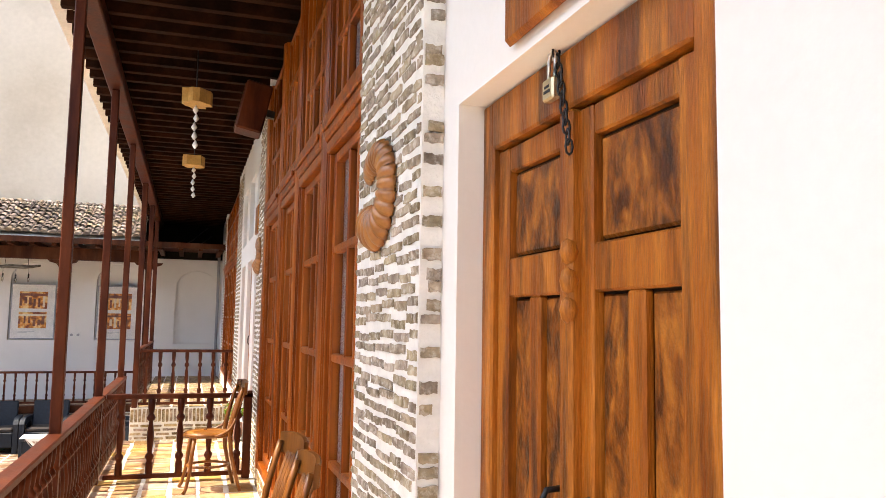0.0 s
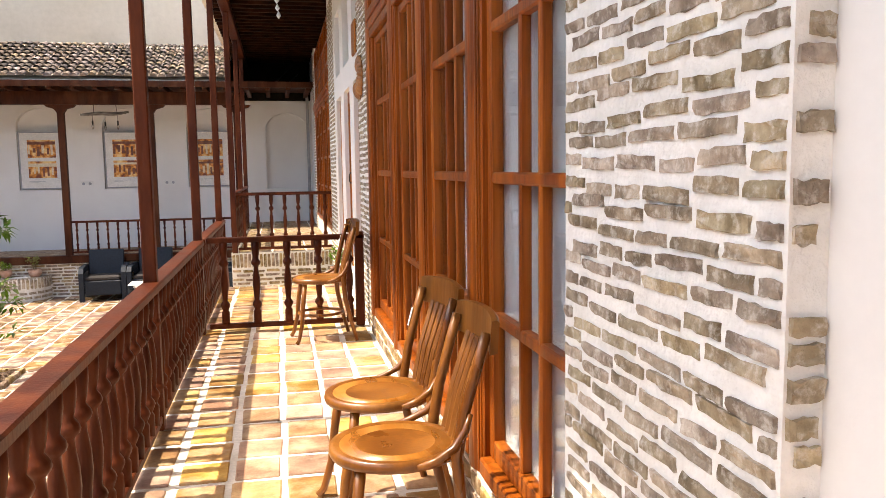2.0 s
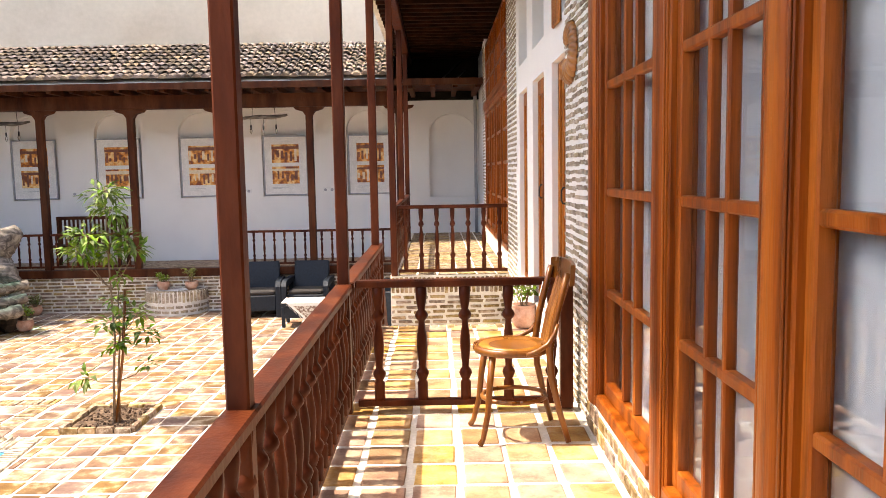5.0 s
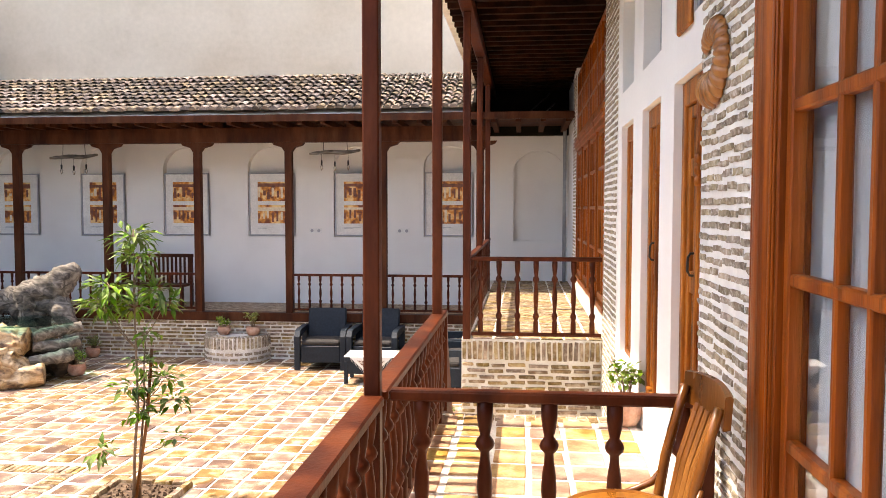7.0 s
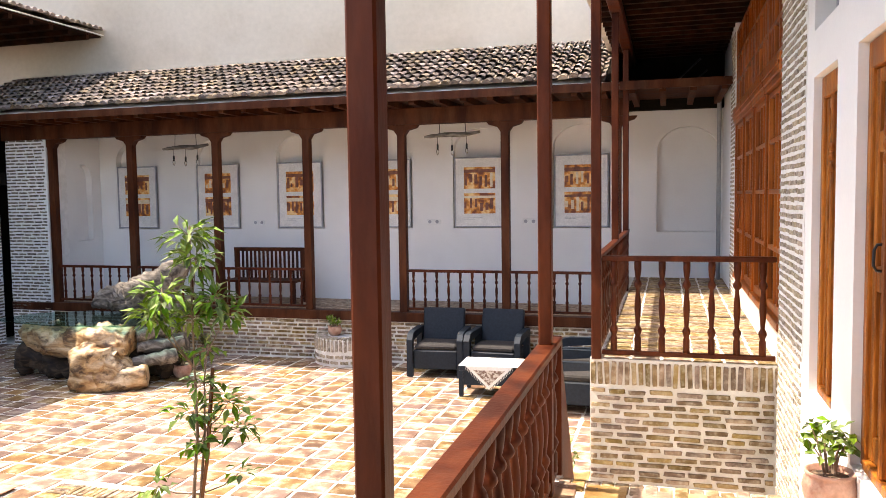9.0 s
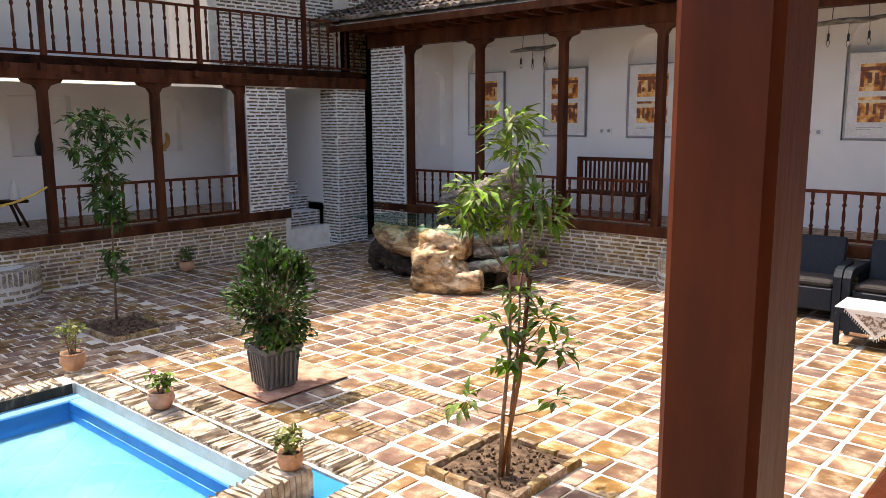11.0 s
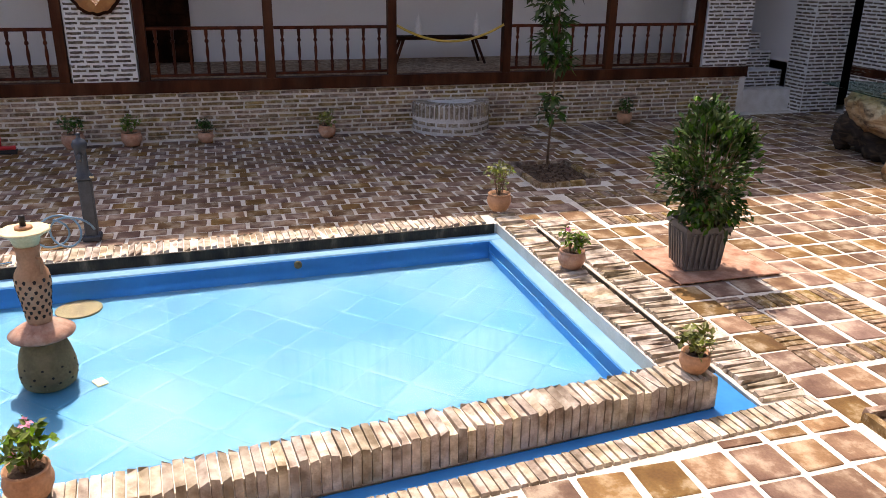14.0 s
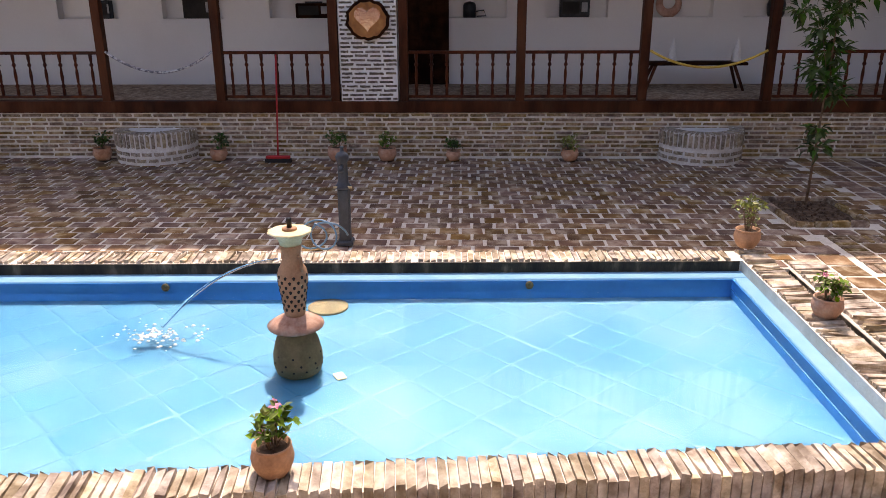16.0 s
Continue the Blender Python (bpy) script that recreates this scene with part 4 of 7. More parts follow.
def panel_door(name, label, y0, y1, z0, z1, x, handles=(-1, 1)):
    """Two old leaves in a frame; x is the frame's face."""
    t = thing(name, label, "door", kind="structure")
    f = 0.07
    part("door_frame", boxes((x, x + 0.1, y0, y0 + f, z0, z1), (x, x + 0.1, y1 - f, y1, z0, z1), (x - 0.002, x + 0.1, y0 + f, y1 - f, z1 - 0.13, z1), (x - 0.01, x + 0.1, y0 + f, y1 - f, z0, z0 + 0.05), bevel=0.006), "door_wood", t)
    mid = (y0 + y1) / 2
    zb, zt = z0 + 0.055, z1 - 0.135
    h = zt - zb
    for a, b, s in ((y0 + f, mid - 0.006, 0), (mid + 0.006, y1 - f, 1)):
        leaf = part("door_leaf", boxes((x + 0.05, x + 0.07, a, b, zb, zt)), "door_gap_shade", t)
        w_ = b - a
        st = 0.065
        part("stile", boxes((x + 0.018, x + 0.05, a, a + st, zb, zt), (x + 0.018, x + 0.05, b - st, b, zb, zt), bevel=0.005), "door_wood", leaf)
        rails = [(zt - 0.065, zt), (zt - 0.383, zt - 0.285), (zt - 1.02, zt - 0.90), (zb, zb + 0.12)]
        for r0, r1 in rails:
            part("rail", boxes((x + 0.022, x + 0.05, a + st, b - st, r0, r1), bevel=0.005), "door_wood", leaf)
        part("panel", boxes((x + 0.036, x + 0.05, a + st + 0.006, b - st - 0.006, rails[1][1] + 0.007, rails[0][0] - 0.006), bevel=0.006), "door_panel", leaf, "dark-stained worn panel")
        c = (a + b) / 2
        part("panel_bar", boxes((x + 0.024, x + 0.05, c - 0.028, c + 0.028, rails[2][1], rails[1][0]), bevel=0.006), "door_wood", leaf)
        for p0, p1 in ((a + st + 0.005, c - 0.034), (c + 0.034, b - st - 0.005)):
            part("panel", boxes((x + 0.04, x + 0.05, p0, p1, rails[2][1] + 0.006, rails[1][0] - 0.006), bevel=0.004), "door_panel", leaf, "dark-stained worn panel")
        part("panel", boxes((x + 0.036, x + 0.05, a + st + 0.006, b - st - 0.006, rails[3][1] + 0.006, rails[2][0] - 0.006), bevel=0.006), "door_panel", leaf, "dark-stained worn panel")
    # the carved cover strip where the leaves meet
    bm = boxes((x - 0.008, x + 0.03, mid - 0.026, mid + 0.026, zb, zt), bevel=0.008)
    part("cover_strip", bm, "door_wood", t)
    for k in range(3):
        zk = zt - 0.30 - k * 0.06
        bm = bmesh.new()
        lathe(bm, [(0.004, -0.03), (0.016, -0.02), (0.021, 0.0), (0.016, 0.02), (0.004, 0.03)], 10, Matrix.Translation((x - 0.002, mid - 0.012, zk)))
        part("carved_knob", bm, "door_wood", t, smooth=True)
    for s in handles:
        yy, zz = mid + s * 0.06, zt - 0.85
        bm = bmesh.new()
        tube(bm, [(x + 0.02, yy, zz + 0.06), (x - 0.018, yy, zz + 0.057), (x - 0.03, yy, zz + 0.035), (x - 0.032, yy, zz - 0.035), (x - 0.02, yy, zz - 0.057), (x + 0.02, yy, zz - 0.06)], 0.007, 8)
        part("door_handle", bm, "black_metal", t, "curved black iron pull handle", True)
    return t


panel_door("door_1", "old two-leaf panelled door of stained orange-brown wood, padlocked", 1.06, 2.057, 0.0, 2.085, 0.90)
panel_door("door_2", "narrow two-leaf panelled door of orange-brown wood", 8.505, 9.335, 0.125, 2.235, 0.905, (1,))
panel_door("door_3", "narrow two-leaf panelled door of orange-brown wood", 9.785, 10.515, 0.225, 2.235, 0.905, (1,))
panel_door("door_4", "narrow two-leaf panelled door of orange-brown wood", 10.985, 11.675, 0.305, 2.235, 0.905, ())
for k, (a, b) in enumerate(((8.50, 9.34), (9.78, 10.52), (10.98, 11.68))):
    t = thing("window_%d" % (k + 1), "small grey upper window above the door", "window", kind="structure")
    window_leaf(t, a + 0.002, b - 0.002, 2.522, 3.298, 1.0, (2.9,), (0.5,), "grey_frame")
    part("backing", boxes((1.15, 1.2, a, b, 2.52, 3.3)), "curtain", t)

# padlock and chain on the old door
t = thing("padlock", "brass padlock with a steel shackle on the door frame", "padlock", at=Matrix.Translation((0.884, 1.60, 2.03)) @ Matrix.Diagonal((0.8, 0.8, 0.8, 1)))
part("lock_body", boxes((-0.016, 0.012, -0.032, 0.032, -0.062, 0.0), bevel=0.006), "brass", t)
bm = bmesh.new()
tube(bm, [(0, -0.02, -0.01), (0, -0.02, 0.05), (0, -0.014, 0.068), (0, 0, 0.075), (0, 0.014, 0.068), (0, 0.02, 0.05), (0, 0.02, -0.01)], 0.006, 8)
part("shackle", bm, "steel", t, "steel shackle", True)
part("maker_mark", boxes((-0.0175, -0.0158, -0.018, 0.018, -0.042, -0.034), (-0.0175, -0.0158, -0.014, 0.014, -0.028, -0.021)), "black_metal", t)
t = thing("chain", "short black iron chain hanging from the door frame", "chain")
for k in range(11):
    bm = bmesh.new()
    c = Vector((0.886, 1.585 - 0.006 * k, 2.085 - 0.022 * k))
    ax = Vector((0, 1, 0)) if k % 2 else Vector((1, 0, 0))
    tube(bm, [c + ax * (0.008 * math.sin(a)) + Vector((0, 0, 0.017 * math.cos(a))) for a in (2 * math.pi * q / 8 for q in range(9))], 0.0028, 5)
    part("link", bm, "black_metal", t, smooth=True)

# carved sign above the door
t = thing("sign", "carved orange-brown wooden board with incised marks above the door", "sign", at=Matrix.Translation((0.815, 1.34, 2.305)))
part("board", boxes((-0.014, 0.012, -0.32, 0.34, -0.19, 0.19), bevel=0.012), "door_wood", t)
for k, (a, b) in enumerate(((0.10, 0.2), (-0.04, 0.06), (-0.18, -0.1), (-0.28, -0.22))):
    part("carved_mark", boxes((-0.017, -0.0135, a, b, -0.10 + 0.02 * k, -0.085 + 0.02 * k), (-0.017, -0.0135, a, a + 0.015, -0.1, 0.02)), "beam_wood", t)
t = thing("sign", "small carved wooden board beside the balcony doors", "sign", at=Matrix.Translation((0.845, 9.0, 2.62)))
part("board", boxes((-0.014, 0.012, -0.16, 0.16, -0.16, 0.16), bevel=0.012), "door_wood", t)


def shell(x, y, z, label):
    """A carved wooden shell on the wall: one ribbed horn, coiled from a broad fan at the foot over the outer side into a curl."""
    t = thing("wall_carving", label, "carving", "wall carvings", Matrix.Translation((x, y, z)))
    bm = bmesh.new()
    n, seg, rings = 200, 14, []
    for k in range(n + 1):
        s = k / n
        a = -0.93 * math.pi + 1.80 * math.pi * s          # from the inner foot, round the near side, to the curl
        c = Vector((0, -0.165 * math.cos(a), 0.125 * math.sin(a)))
        if s < 0.12:
            r = 0.074 * (s / 0.12) ** 0.5 + 0.004
        else:
            r = 0.078 - 0.034 * (s - 0.12) / 0.88
        if s > 0.9:
            r *= math.sqrt(max(0.0, 1 - ((s - 0.9) / 0.1) ** 2)) * 0.9 + 0.1
        r *= 1.06 - 0.20 * (1 - abs(math.sin(math.pi * k / 9))) ** 1.5
        side = Vector((0, -math.cos(a), math.sin(a)))
        rings.append([bm.verts.new(c + side * (r * math.cos(g)) + Vector((-0.7 * r * max(0.0, math.sin(g)), 0, 0))) for g in (math.pi * j / (seg - 1) for j in range(seg))])
    for p, q in zip(rings, rings[1:]):
        for j in range(seg - 1):
            bm.faces.new((p[j], p[j + 1], q[j + 1], q[j]))
        bm.faces.new((p[0], q[0], q[-1], p[-1]))
    part("carved_shell", bm, "shell_wood", t, smooth=True)
    return t


shell(0.758, 2.68, 1.94, "carved honey-brown wooden shell hung on the brick pier")
shell(0.808, 8.18, 2.16, "carved honey-brown wooden shell on the second brick pier")

# speaker cabinet high on the window wall
t = thing("loudspeaker", "dark red wooden loudspeaker box fixed high on the wall", "loudspeaker", at=Matrix.Translation((0.60, 6.75, 3.27)) @ Matrix.Rotation(radians(12), 4, "Y"))
part("cabinet", boxes((-0.11, 0.11, -0.13, 0.13, -0.21, 0.21), bevel=0.015), "red_wood", t)
part("grille", boxes((-0.117, -0.111, -0.10, 0.10, -0.18, 0.18), bevel=0.002), "red_wood_old", t)
part("bracket", boxes((0.10, 0.18, -0.03, 0.03, -0.03, 0.03)), "black_metal", t)


def ceiling_lamp(y, big):
    t = thing("pendant_lamp", "rough amber wooden slab lamp with a twisted white pendant", "lamp", "ceiling lamps", Matrix.Translation((0.135, y, 3.32)))
    bm = bmesh.new()
    rg = random.Random(int(y * 10))
    pts = []
    for k in range(18):
        a = 2 * math.pi * k / 18
        r = 0.125 * rg.uniform(0.7, 1.15)
        pts.append((r * math.cos(a) * 1.2, r * math.sin(a)))
    prism(bm, pts, "z", 0.04, 0.16)
    part("slab", bm, "amber", t)
    bm = bmesh.new()
    tube(bm, [(0, 0, 0.15), (0, 0, 0.575)], 0.006, 6)
    part("cord", bm, "black_metal", t)
    bm = bmesh.new()
    for k in range(5):
        lathe(bm, [(0.004, 0), (0.026, 0.03), (0.004, 0.075)], 8, Matrix.Translation((0.008 * math.sin(k * 2), 0.008 * math.cos(k * 2), 0.04 - 0.078 * (k + 1))))
    part("twist", bm, "white_plastic", t, smooth=True)


ceiling_lamp(7.1, True)
ceiling_lamp(10.0, False)


def chair(label, m):
    t = thing("chair", label, "chair", "bentwood chairs", m)
    # seat faces -y in its own frame; the back is at +y
    bm = bmesh.new()
    lathe(bm, [(0.185, 0.437), (0.205, 0.44), (0.210, 0.455), (0.206, 0.472), (0.190, 0.476), (0.178, 0.470)], 32, Matrix.Diagonal((1, 1.04, 1, 1)))
    part("seat_ring", bm, "chair_wood", t, smooth=True)
    bm = bmesh.new()
    lathe(bm, [(0.176, 0.455), (0.176, 0.4715), (0.06, 0.468), (0.001, 0.467)], 32, Matrix.Diagonal((1, 1.04, 1, 1)))
    part("seat", bm, "seat_wood", t, "round pressed plywood seat", True)
    for s in (-1, 1):
        bm = bmesh.new()
        tube(bm, [(s * 0.12, -0.13, 0.445), (s * 0.135, -0.15, 0.3), (s * 0.15, -0.165, 0.15), (s * 0.168, -0.195, 0.03), (s * 0.178, -0.215, 0.0)], [0.019, 0.018, 0.016, 0.015, 0.016], 9)
        part("leg", bm, "chair_wood", t, smooth=True)
        bm = bmesh.new()
        tube(bm, [(s * 0.19, 0.26, 0.0), (s * 0.178, 0.215, 0.15), (s * 0.168, 0.175, 0.32), (s * 0.165, 0.165, 0.46), (s * 0.168, 0.19, 0.6), (s * 0.172, 0.235, 0.76), (s * 0.175, 0.262, 0.85)],
             [0.016, 0.017, 0.019, 0.02, 0.019, 0.018, 0.017], 9)
        part("back_post", bm, "chair_wood", t, smooth=True)
        bm = bmesh.new()
        tube(bm, [(s * 0.208, 0.03, 0.455), (s * 0.207, 0.09, 0.47), (s * 0.196, 0.15, 0.50), (s * 0.186, 0.188, 0.55), (s * 0.183, 0.205, 0.60)], [0.009, 0.013, 0.014, 0.013, 0.009], 8)
        part("brace", bm, "chair_wood", t, smooth=True)
    bm = bmesh.new()
    n = 28
    tube(bm, [(0.158 * math.cos(2 * math.pi * k / n), 0.005 + 0.175 * math.sin(2 * math.pi * k / n), 0.2) for k in range(n + 1)], 0.0115, 7)
    part("stretcher_ring", bm, "chair_wood", t, smooth=True)
    bm = bmesh.new()
    rows = []
    for k in range(13):
        s = -1 + k / 6
        y = 0.275 + 0.03 * (1 - s * s)
        rows.append([bm.verts.new((s * 0.205, y + dy, z + (0.012 * (1 - s * s) if z > 0.85 else 0))) for dy, z in ((-0.013, 0.785), (0.013, 0.79), (0.02, 0.885), (0.012, 0.893), (-0.006, 0.89))])
    for p, q in zip(rows, rows[1:]):
        for j in range(5):
            bm.faces.new((p[j], q[j], q[(j + 1) % 5], p[(j + 1) % 5]))
    bm.faces.new(rows[0])
    bm.faces.new(list(reversed(rows[-1])))
    bmesh.ops.recalc_face_normals(bm, faces=bm.faces)
    part("top_rail", bm, "chair_wood", t)
    for k in range(5):
        s = (k - 2) * 0.052
        bm = bmesh.new()
        tube(bm, [(s * 0.85, 0.185, 0.465), (s * 0.95, 0.222, 0.62), (s * 1.05, 0.285, 0.80)], [0.012, 0.012, 0.012], 6, 0.45)
        part("slat", bm, "chair_wood", t)
    return t


ch = chair("varnished bentwood chair with a round seat by the gate", pose(0.37, 7.5, 0, 0, 0, -84) @ Matrix.Diagonal((1, 1, 1.06, 1)))
c2 = chair("varnished bentwood chair standing against the windows", pose(0.44, 4.29, 0, 0, 0, -80))
c3 = chair("varnished bentwood chair drawn close to another", pose(0.42, 3.69, 0, 0, 0, -88))
for c in (ch, c2):
    q = part("label_tag", boxes((-0.006, 0.006, -0.0215, -0.0195, -0.04, 0.04)), "white_plastic", c, "small white paper tag")
    q.matrix_basis = pose(-0.172, 0.222, 0.72, -16, 0, 0) if c is c2 else pose(-0.172, 0.222, 0.72, -16, 0, 0)

# outward-leaning board at the end of the rail, and the newel
t = thing("stair_board", "leaning red-brown board closing the rail at the steps", "board")
bm = bmesh.new()
prism(bm, [(10.57, 0.02), (10.62, 0.02), (10.62, 0.77), (10.57, 0.79)], "x", RAIL_X - 0.04, RAIL_X + 0.04)
prism(bm, [(10.63, 0.72), (11.35, -0.42), (11.35, -0.55), (10.63, 0.02)], "x", RAIL_X - 0.03, RAIL_X + 0.03)
part("board", bm, "red_wood", t)

# gate post against the wall
t = thing("gate_post", "square red-brown post that holds the gate at the wall", "post")
part("shaft", boxes((0.70, 0.775, 7.915, 7.985, 0.0, 0.82), bevel=0.006), "red_wood", t)
# downpipe at the balcony's far end
t = thing("downpipe", "grey metal downpipe in the balcony's corner", "pipe")
bm = bmesh.new()
tube(bm, [(0.80, 19.9, 0.13), (0.80, 19.9, 3.0), (0.76, 19.86, 3.2), (0.6, 19.86, 3.3)], 0.035, 10)
part("pipe", bm, "grey_frame", t, smooth=True)
t = thing("roof_struts", "thin dark struts and cables hanging under the roof's corner", "struts")
for a, b in (((0.5, 19.7, 3.7), (-0.2, 19.7, 3.15)), ((0.6, 19.6, 3.5), (0.05, 19.6, 3.12)), ((-0.7, 19.5, 3.2), (0.7, 19.6, 3.14))):
    bm = bmesh.new()
    tube(bm, [a, ((a[0] + b[0]) / 2, (a[1] + b[1]) / 2, (a[2] + b[2]) / 2 - 0.05), b], 0.014, 6)
    part("cable", bm, "black_metal", t)

# ---- pool ----
ZK, ZL, ZW, ZF = -1.05, -1.155, -1.25, -1.335      # kerb top, painted ledge, water, pool floor


def skew(bm):
    for v in bm.verts:
        v.co.x = lean(v.co.x, v.co.y)
    return bm


KX0, KX1, KY1 = PX0, -4.40, 10.57      # kerb, outside
IX0, IX1, IY1 = -7.50, -4.64, 10.30    # kerb, inside
LX0, LX1, LY1 = -7.33, -4.78, 10.17    # ledge, inside
pool = structure("pool_basin", skew(boxes((KX0, KX1, PY0, KY1, ZC - 0.6, ZC - 0.34), (KX0, IX0, PY0, KY1, ZC - 0.34, ZK - 0.014), (IX1 + 0.012, KX1 - 0.014, PY0, KY1 - 0.014, ZC - 0.34, ZK - 0.02), (IX0, IX1, IY1, KY1, ZC - 0.34, ZK - 0.014))),
                 "mortar_tan", "raised brick-kerbed pool basin in the courtyard's middle", "pool")
part("ledge", skew(boxes((IX0 + 0.002, LX0, PY0, IY1 - 0.002, ZC - 0.33, ZL), (LX1, IX1 - 0.002, PY0, IY1 - 0.002, ZC - 0.33, ZL), (LX0, LX1, LY1, IY1 - 0.002, ZC - 0.33, ZL), bevel=0.008)), "light_blue_paint", pool, "light blue painted ledge")
part("ledge_side", skew(boxes((LX0, LX0 + 0.012, PY0, LY1, ZC - 0.33, ZL - 0.012), (LX1 - 0.012, LX1, PY0, LY1, ZC - 0.33, ZL - 0.012), (LX0 + 0.012, LX1 - 0.012, LY1 - 0.012, LY1, ZC - 0.33, ZL - 0.012))), "blue_paint", pool, "bright blue painted inner edge")
channel = structure("water_channel", skew(boxes((KX1 + 0.002, -4.28, PY0, 10.84, ZC - 0.6, ZC - 0.045), (KX0, KX1 + 0.002, KY1 + 0.002, 10.84, ZC - 0.6, ZC - 0.25),
                    (-4.28, CX1, PY0, CY1, ZC - 0.6, ZC - 0.02), (KX0, -4.28, 10.84, CY1, ZC - 0.6, ZC - 0.02))), "grout", "narrow channel round the pool with a brick border", "channel")
part("channel_bed", skew(boxes((KX1 + 0.004, -4.284, PY0, 10.836, ZC - 0.044, ZC - 0.036), (-4.75, KX1 + 0.004, KY1 + 0.004, 10.832, ZC - 0.25, ZC - 0.037))), "blue_paint", channel, "bright blue tiled channel bed")
wat = structure("water", skew(boxes((LX0 + 0.013, LX1 - 0.013, PY0, LY1 - 0.013, ZW - 0.015, ZW))), "water", "thin clear rippled water over the blue pool floor")
wat.visible_shadow = False

# pool floor: square tiles laid cornerwise
floor_t = structure("pool_floor", skew(boxes((LX0 + 0.002, LX1 - 0.002, PY0, LY1 - 0.002, ZC - 0.34, ZF - 0.002))), "pool_joint", "pale blue pool floor under tiles", "floor")
TP = 0.34
tl = []
for i in range(-30, 31):
    for j in range(-30, 31):
        u, v = i * TP, j * TP
        x, y = -6.0 + (u - v) * 0.7071, 6.5 + (u + v) * 0.7071
        if lean(LX0, y) - 0.1 < x < lean(LX1, y) + 0.1 and 1.6 < y < LY1 + 0.1:
            tl.append(Matrix.Translation((x, y, ZF - 0.007)) @ Matrix.Rotation(radians(45), 4, "Z") @ Matrix.Diagonal((TP - 0.008, TP - 0.008, 0.008, 1)))
pieces(floor_t, tl, "pool_floor", "pool_floor", "tile", 300, "tiles")

# brick kerb on edge
kerb = []
rg = random.Random(11)


def edge_bricks(out, p0, p1, width, z, pitch, depth, across):
    """Bricks on edge along p0-p1; across: direction of their length."""
    d = Vector((*p1, 0)) - Vector((*p0, 0))
    n = int(d.length / pitch)
    ang = math.atan2(d.y, d.x)
    for k in range(n):
        c = Vector((*p0, 0)) + d * ((k + 0.5) / n)
        out.append(Matrix.Translation((c.x, c.y, z - depth)) @ Matrix.Rotation(ang + rg.uniform(-0.009, 0.009), 4, "Z") @ Matrix.Rotation(rg.uniform(-0.005, 0.005), 4, "X") @
                   Matrix.Diagonal((pitch * rg.uniform(0.82, 0.95), width * rg.uniform(0.975, 1.005), depth + rg.uniform(-0.004, 0.005), 1)))


def kx(x, y):
    return lean(x, y)


xm = (IX1 + KX1) / 2
edge_bricks(kerb, (kx(xm, 10.56), 10.56), (kx(xm, 3.6), 3.6), 0.25, ZK, 0.052, 0.195, None)
edge_bricks(kerb, (kx(KX1 - 0.24, 10.435), 10.435), (kx(KX0, 10.435), 10.435), 0.26, ZK, 0.05, 0.22, None)
edge_bricks(kerb, (kx((IX0 + KX0) / 2, 10.2), 10.2), (kx((IX0 + KX0) / 2, 2.4), 2.4), 0.27, ZK, 0.055, 0.2, None)
pieces(pool, kerb, "brick_pale", "brick_pale_rest", "brick", 300, "bricks", "tan bricks on edge along the pool's far kerb")
bord = []
edge_bricks(bord, (kx(-4.185, 11.2), 11.2), (kx(-4.185, 5.5), 5.5), 0.185, ZC, 0.054, 0.05, None)
edge_bricks(bord, (-4.35, 11.03), (-8.0, 11.03), 0.33, ZC, 0.052, 0.22, None)
pieces(channel, bord, "brick_pale", "brick_pale_rest", "brick", 200, "bricks", "tan border bricks beside the channel")

for y, nm in ((5.28, 0), (8.41, 1)):
    t = thing("pool_nozzle", "small dark brass nozzle in the pool's blue edge", "nozzle", "pool nozzles", pose(lean(LX0 + 0.012, y), y, ZL - 0.05, 0, 90, 0))
    bm = bmesh.new()
    lathe(bm, [(0.035, 0.0), (0.035, 0.012), (0.022, 0.016), (0.018, 0.006)], 14)
    part("ring", bm, "clay_green", t, smooth=True)
    bm = bmesh.new()
    lathe(bm, [(0.018, 0.002), (0.018, 0.005)], 12)
    part("hole", bm, "dark", t)
t = thing("drain_cover", "round mossy drain cover on the pool floor", "drain cover", at=Matrix.Translation((-7.02, 6.70, ZF + 0.001)))
bm = bmesh.new()
lathe(bm, [(0.17, 0), (0.17, 0.012), (0.155, 0.016), (0.02, 0.016)], 28)
part("disc", bm, "clay_green", t)
t = thing("loose_tile", "small yellowed tile chip lying on the pool floor", "tile", at=pose(-5.80, 6.98, ZF + 0.001, 0, 0, 30))
part("chip", boxes((-0.05, 0.05, -0.035, 0.035, 0, 0.01), bevel=0.003), "cream", t)

# ---- fountain ----
FX, FY = -5.88, 6.68
t = thing("fountain", "fountain of stacked pierced clay pots standing in the pool", "fountain", at=Matrix.Translation((FX, FY, ZF)))
bm = bmesh.new()
lathe(bm, [(0.13, 0.0), (0.155, 0.02), (0.172, 0.09), (0.170, 0.16), (0.15, 0.25), (0.125, 0.31), (0.11, 0.335)], 28)
base = part("base_pot", bm, "clay_green", t, "greenish glazed clay pot with small holes", True)
for r, z, n in ((0.168, 0.07, 12), (0.1725, 0.12, 10), (0.165, 0.175, 9)):
    for k in range(n):
        a = 2 * math.pi * (k + (0.5 if z == 0.12 else 0)) / n
        bm = bmesh.new()
        lathe(bm, [(0.008, -0.002), (0.008, 0.0025)], 8, Matrix.Rotation(a, 4, "Z") @ Matrix.Translation((r, 0, z)) @ Matrix.Rotation(radians(90), 4, "Y"))
        part("hole", bm, "dark", base)
bm = bmesh.new()
lathe(bm, [(0.10, 0.335), (0.19, 0.36), (0.196, 0.372), (0.14, 0.41), (0.085, 0.435), (0.08, 0.445)], 28)
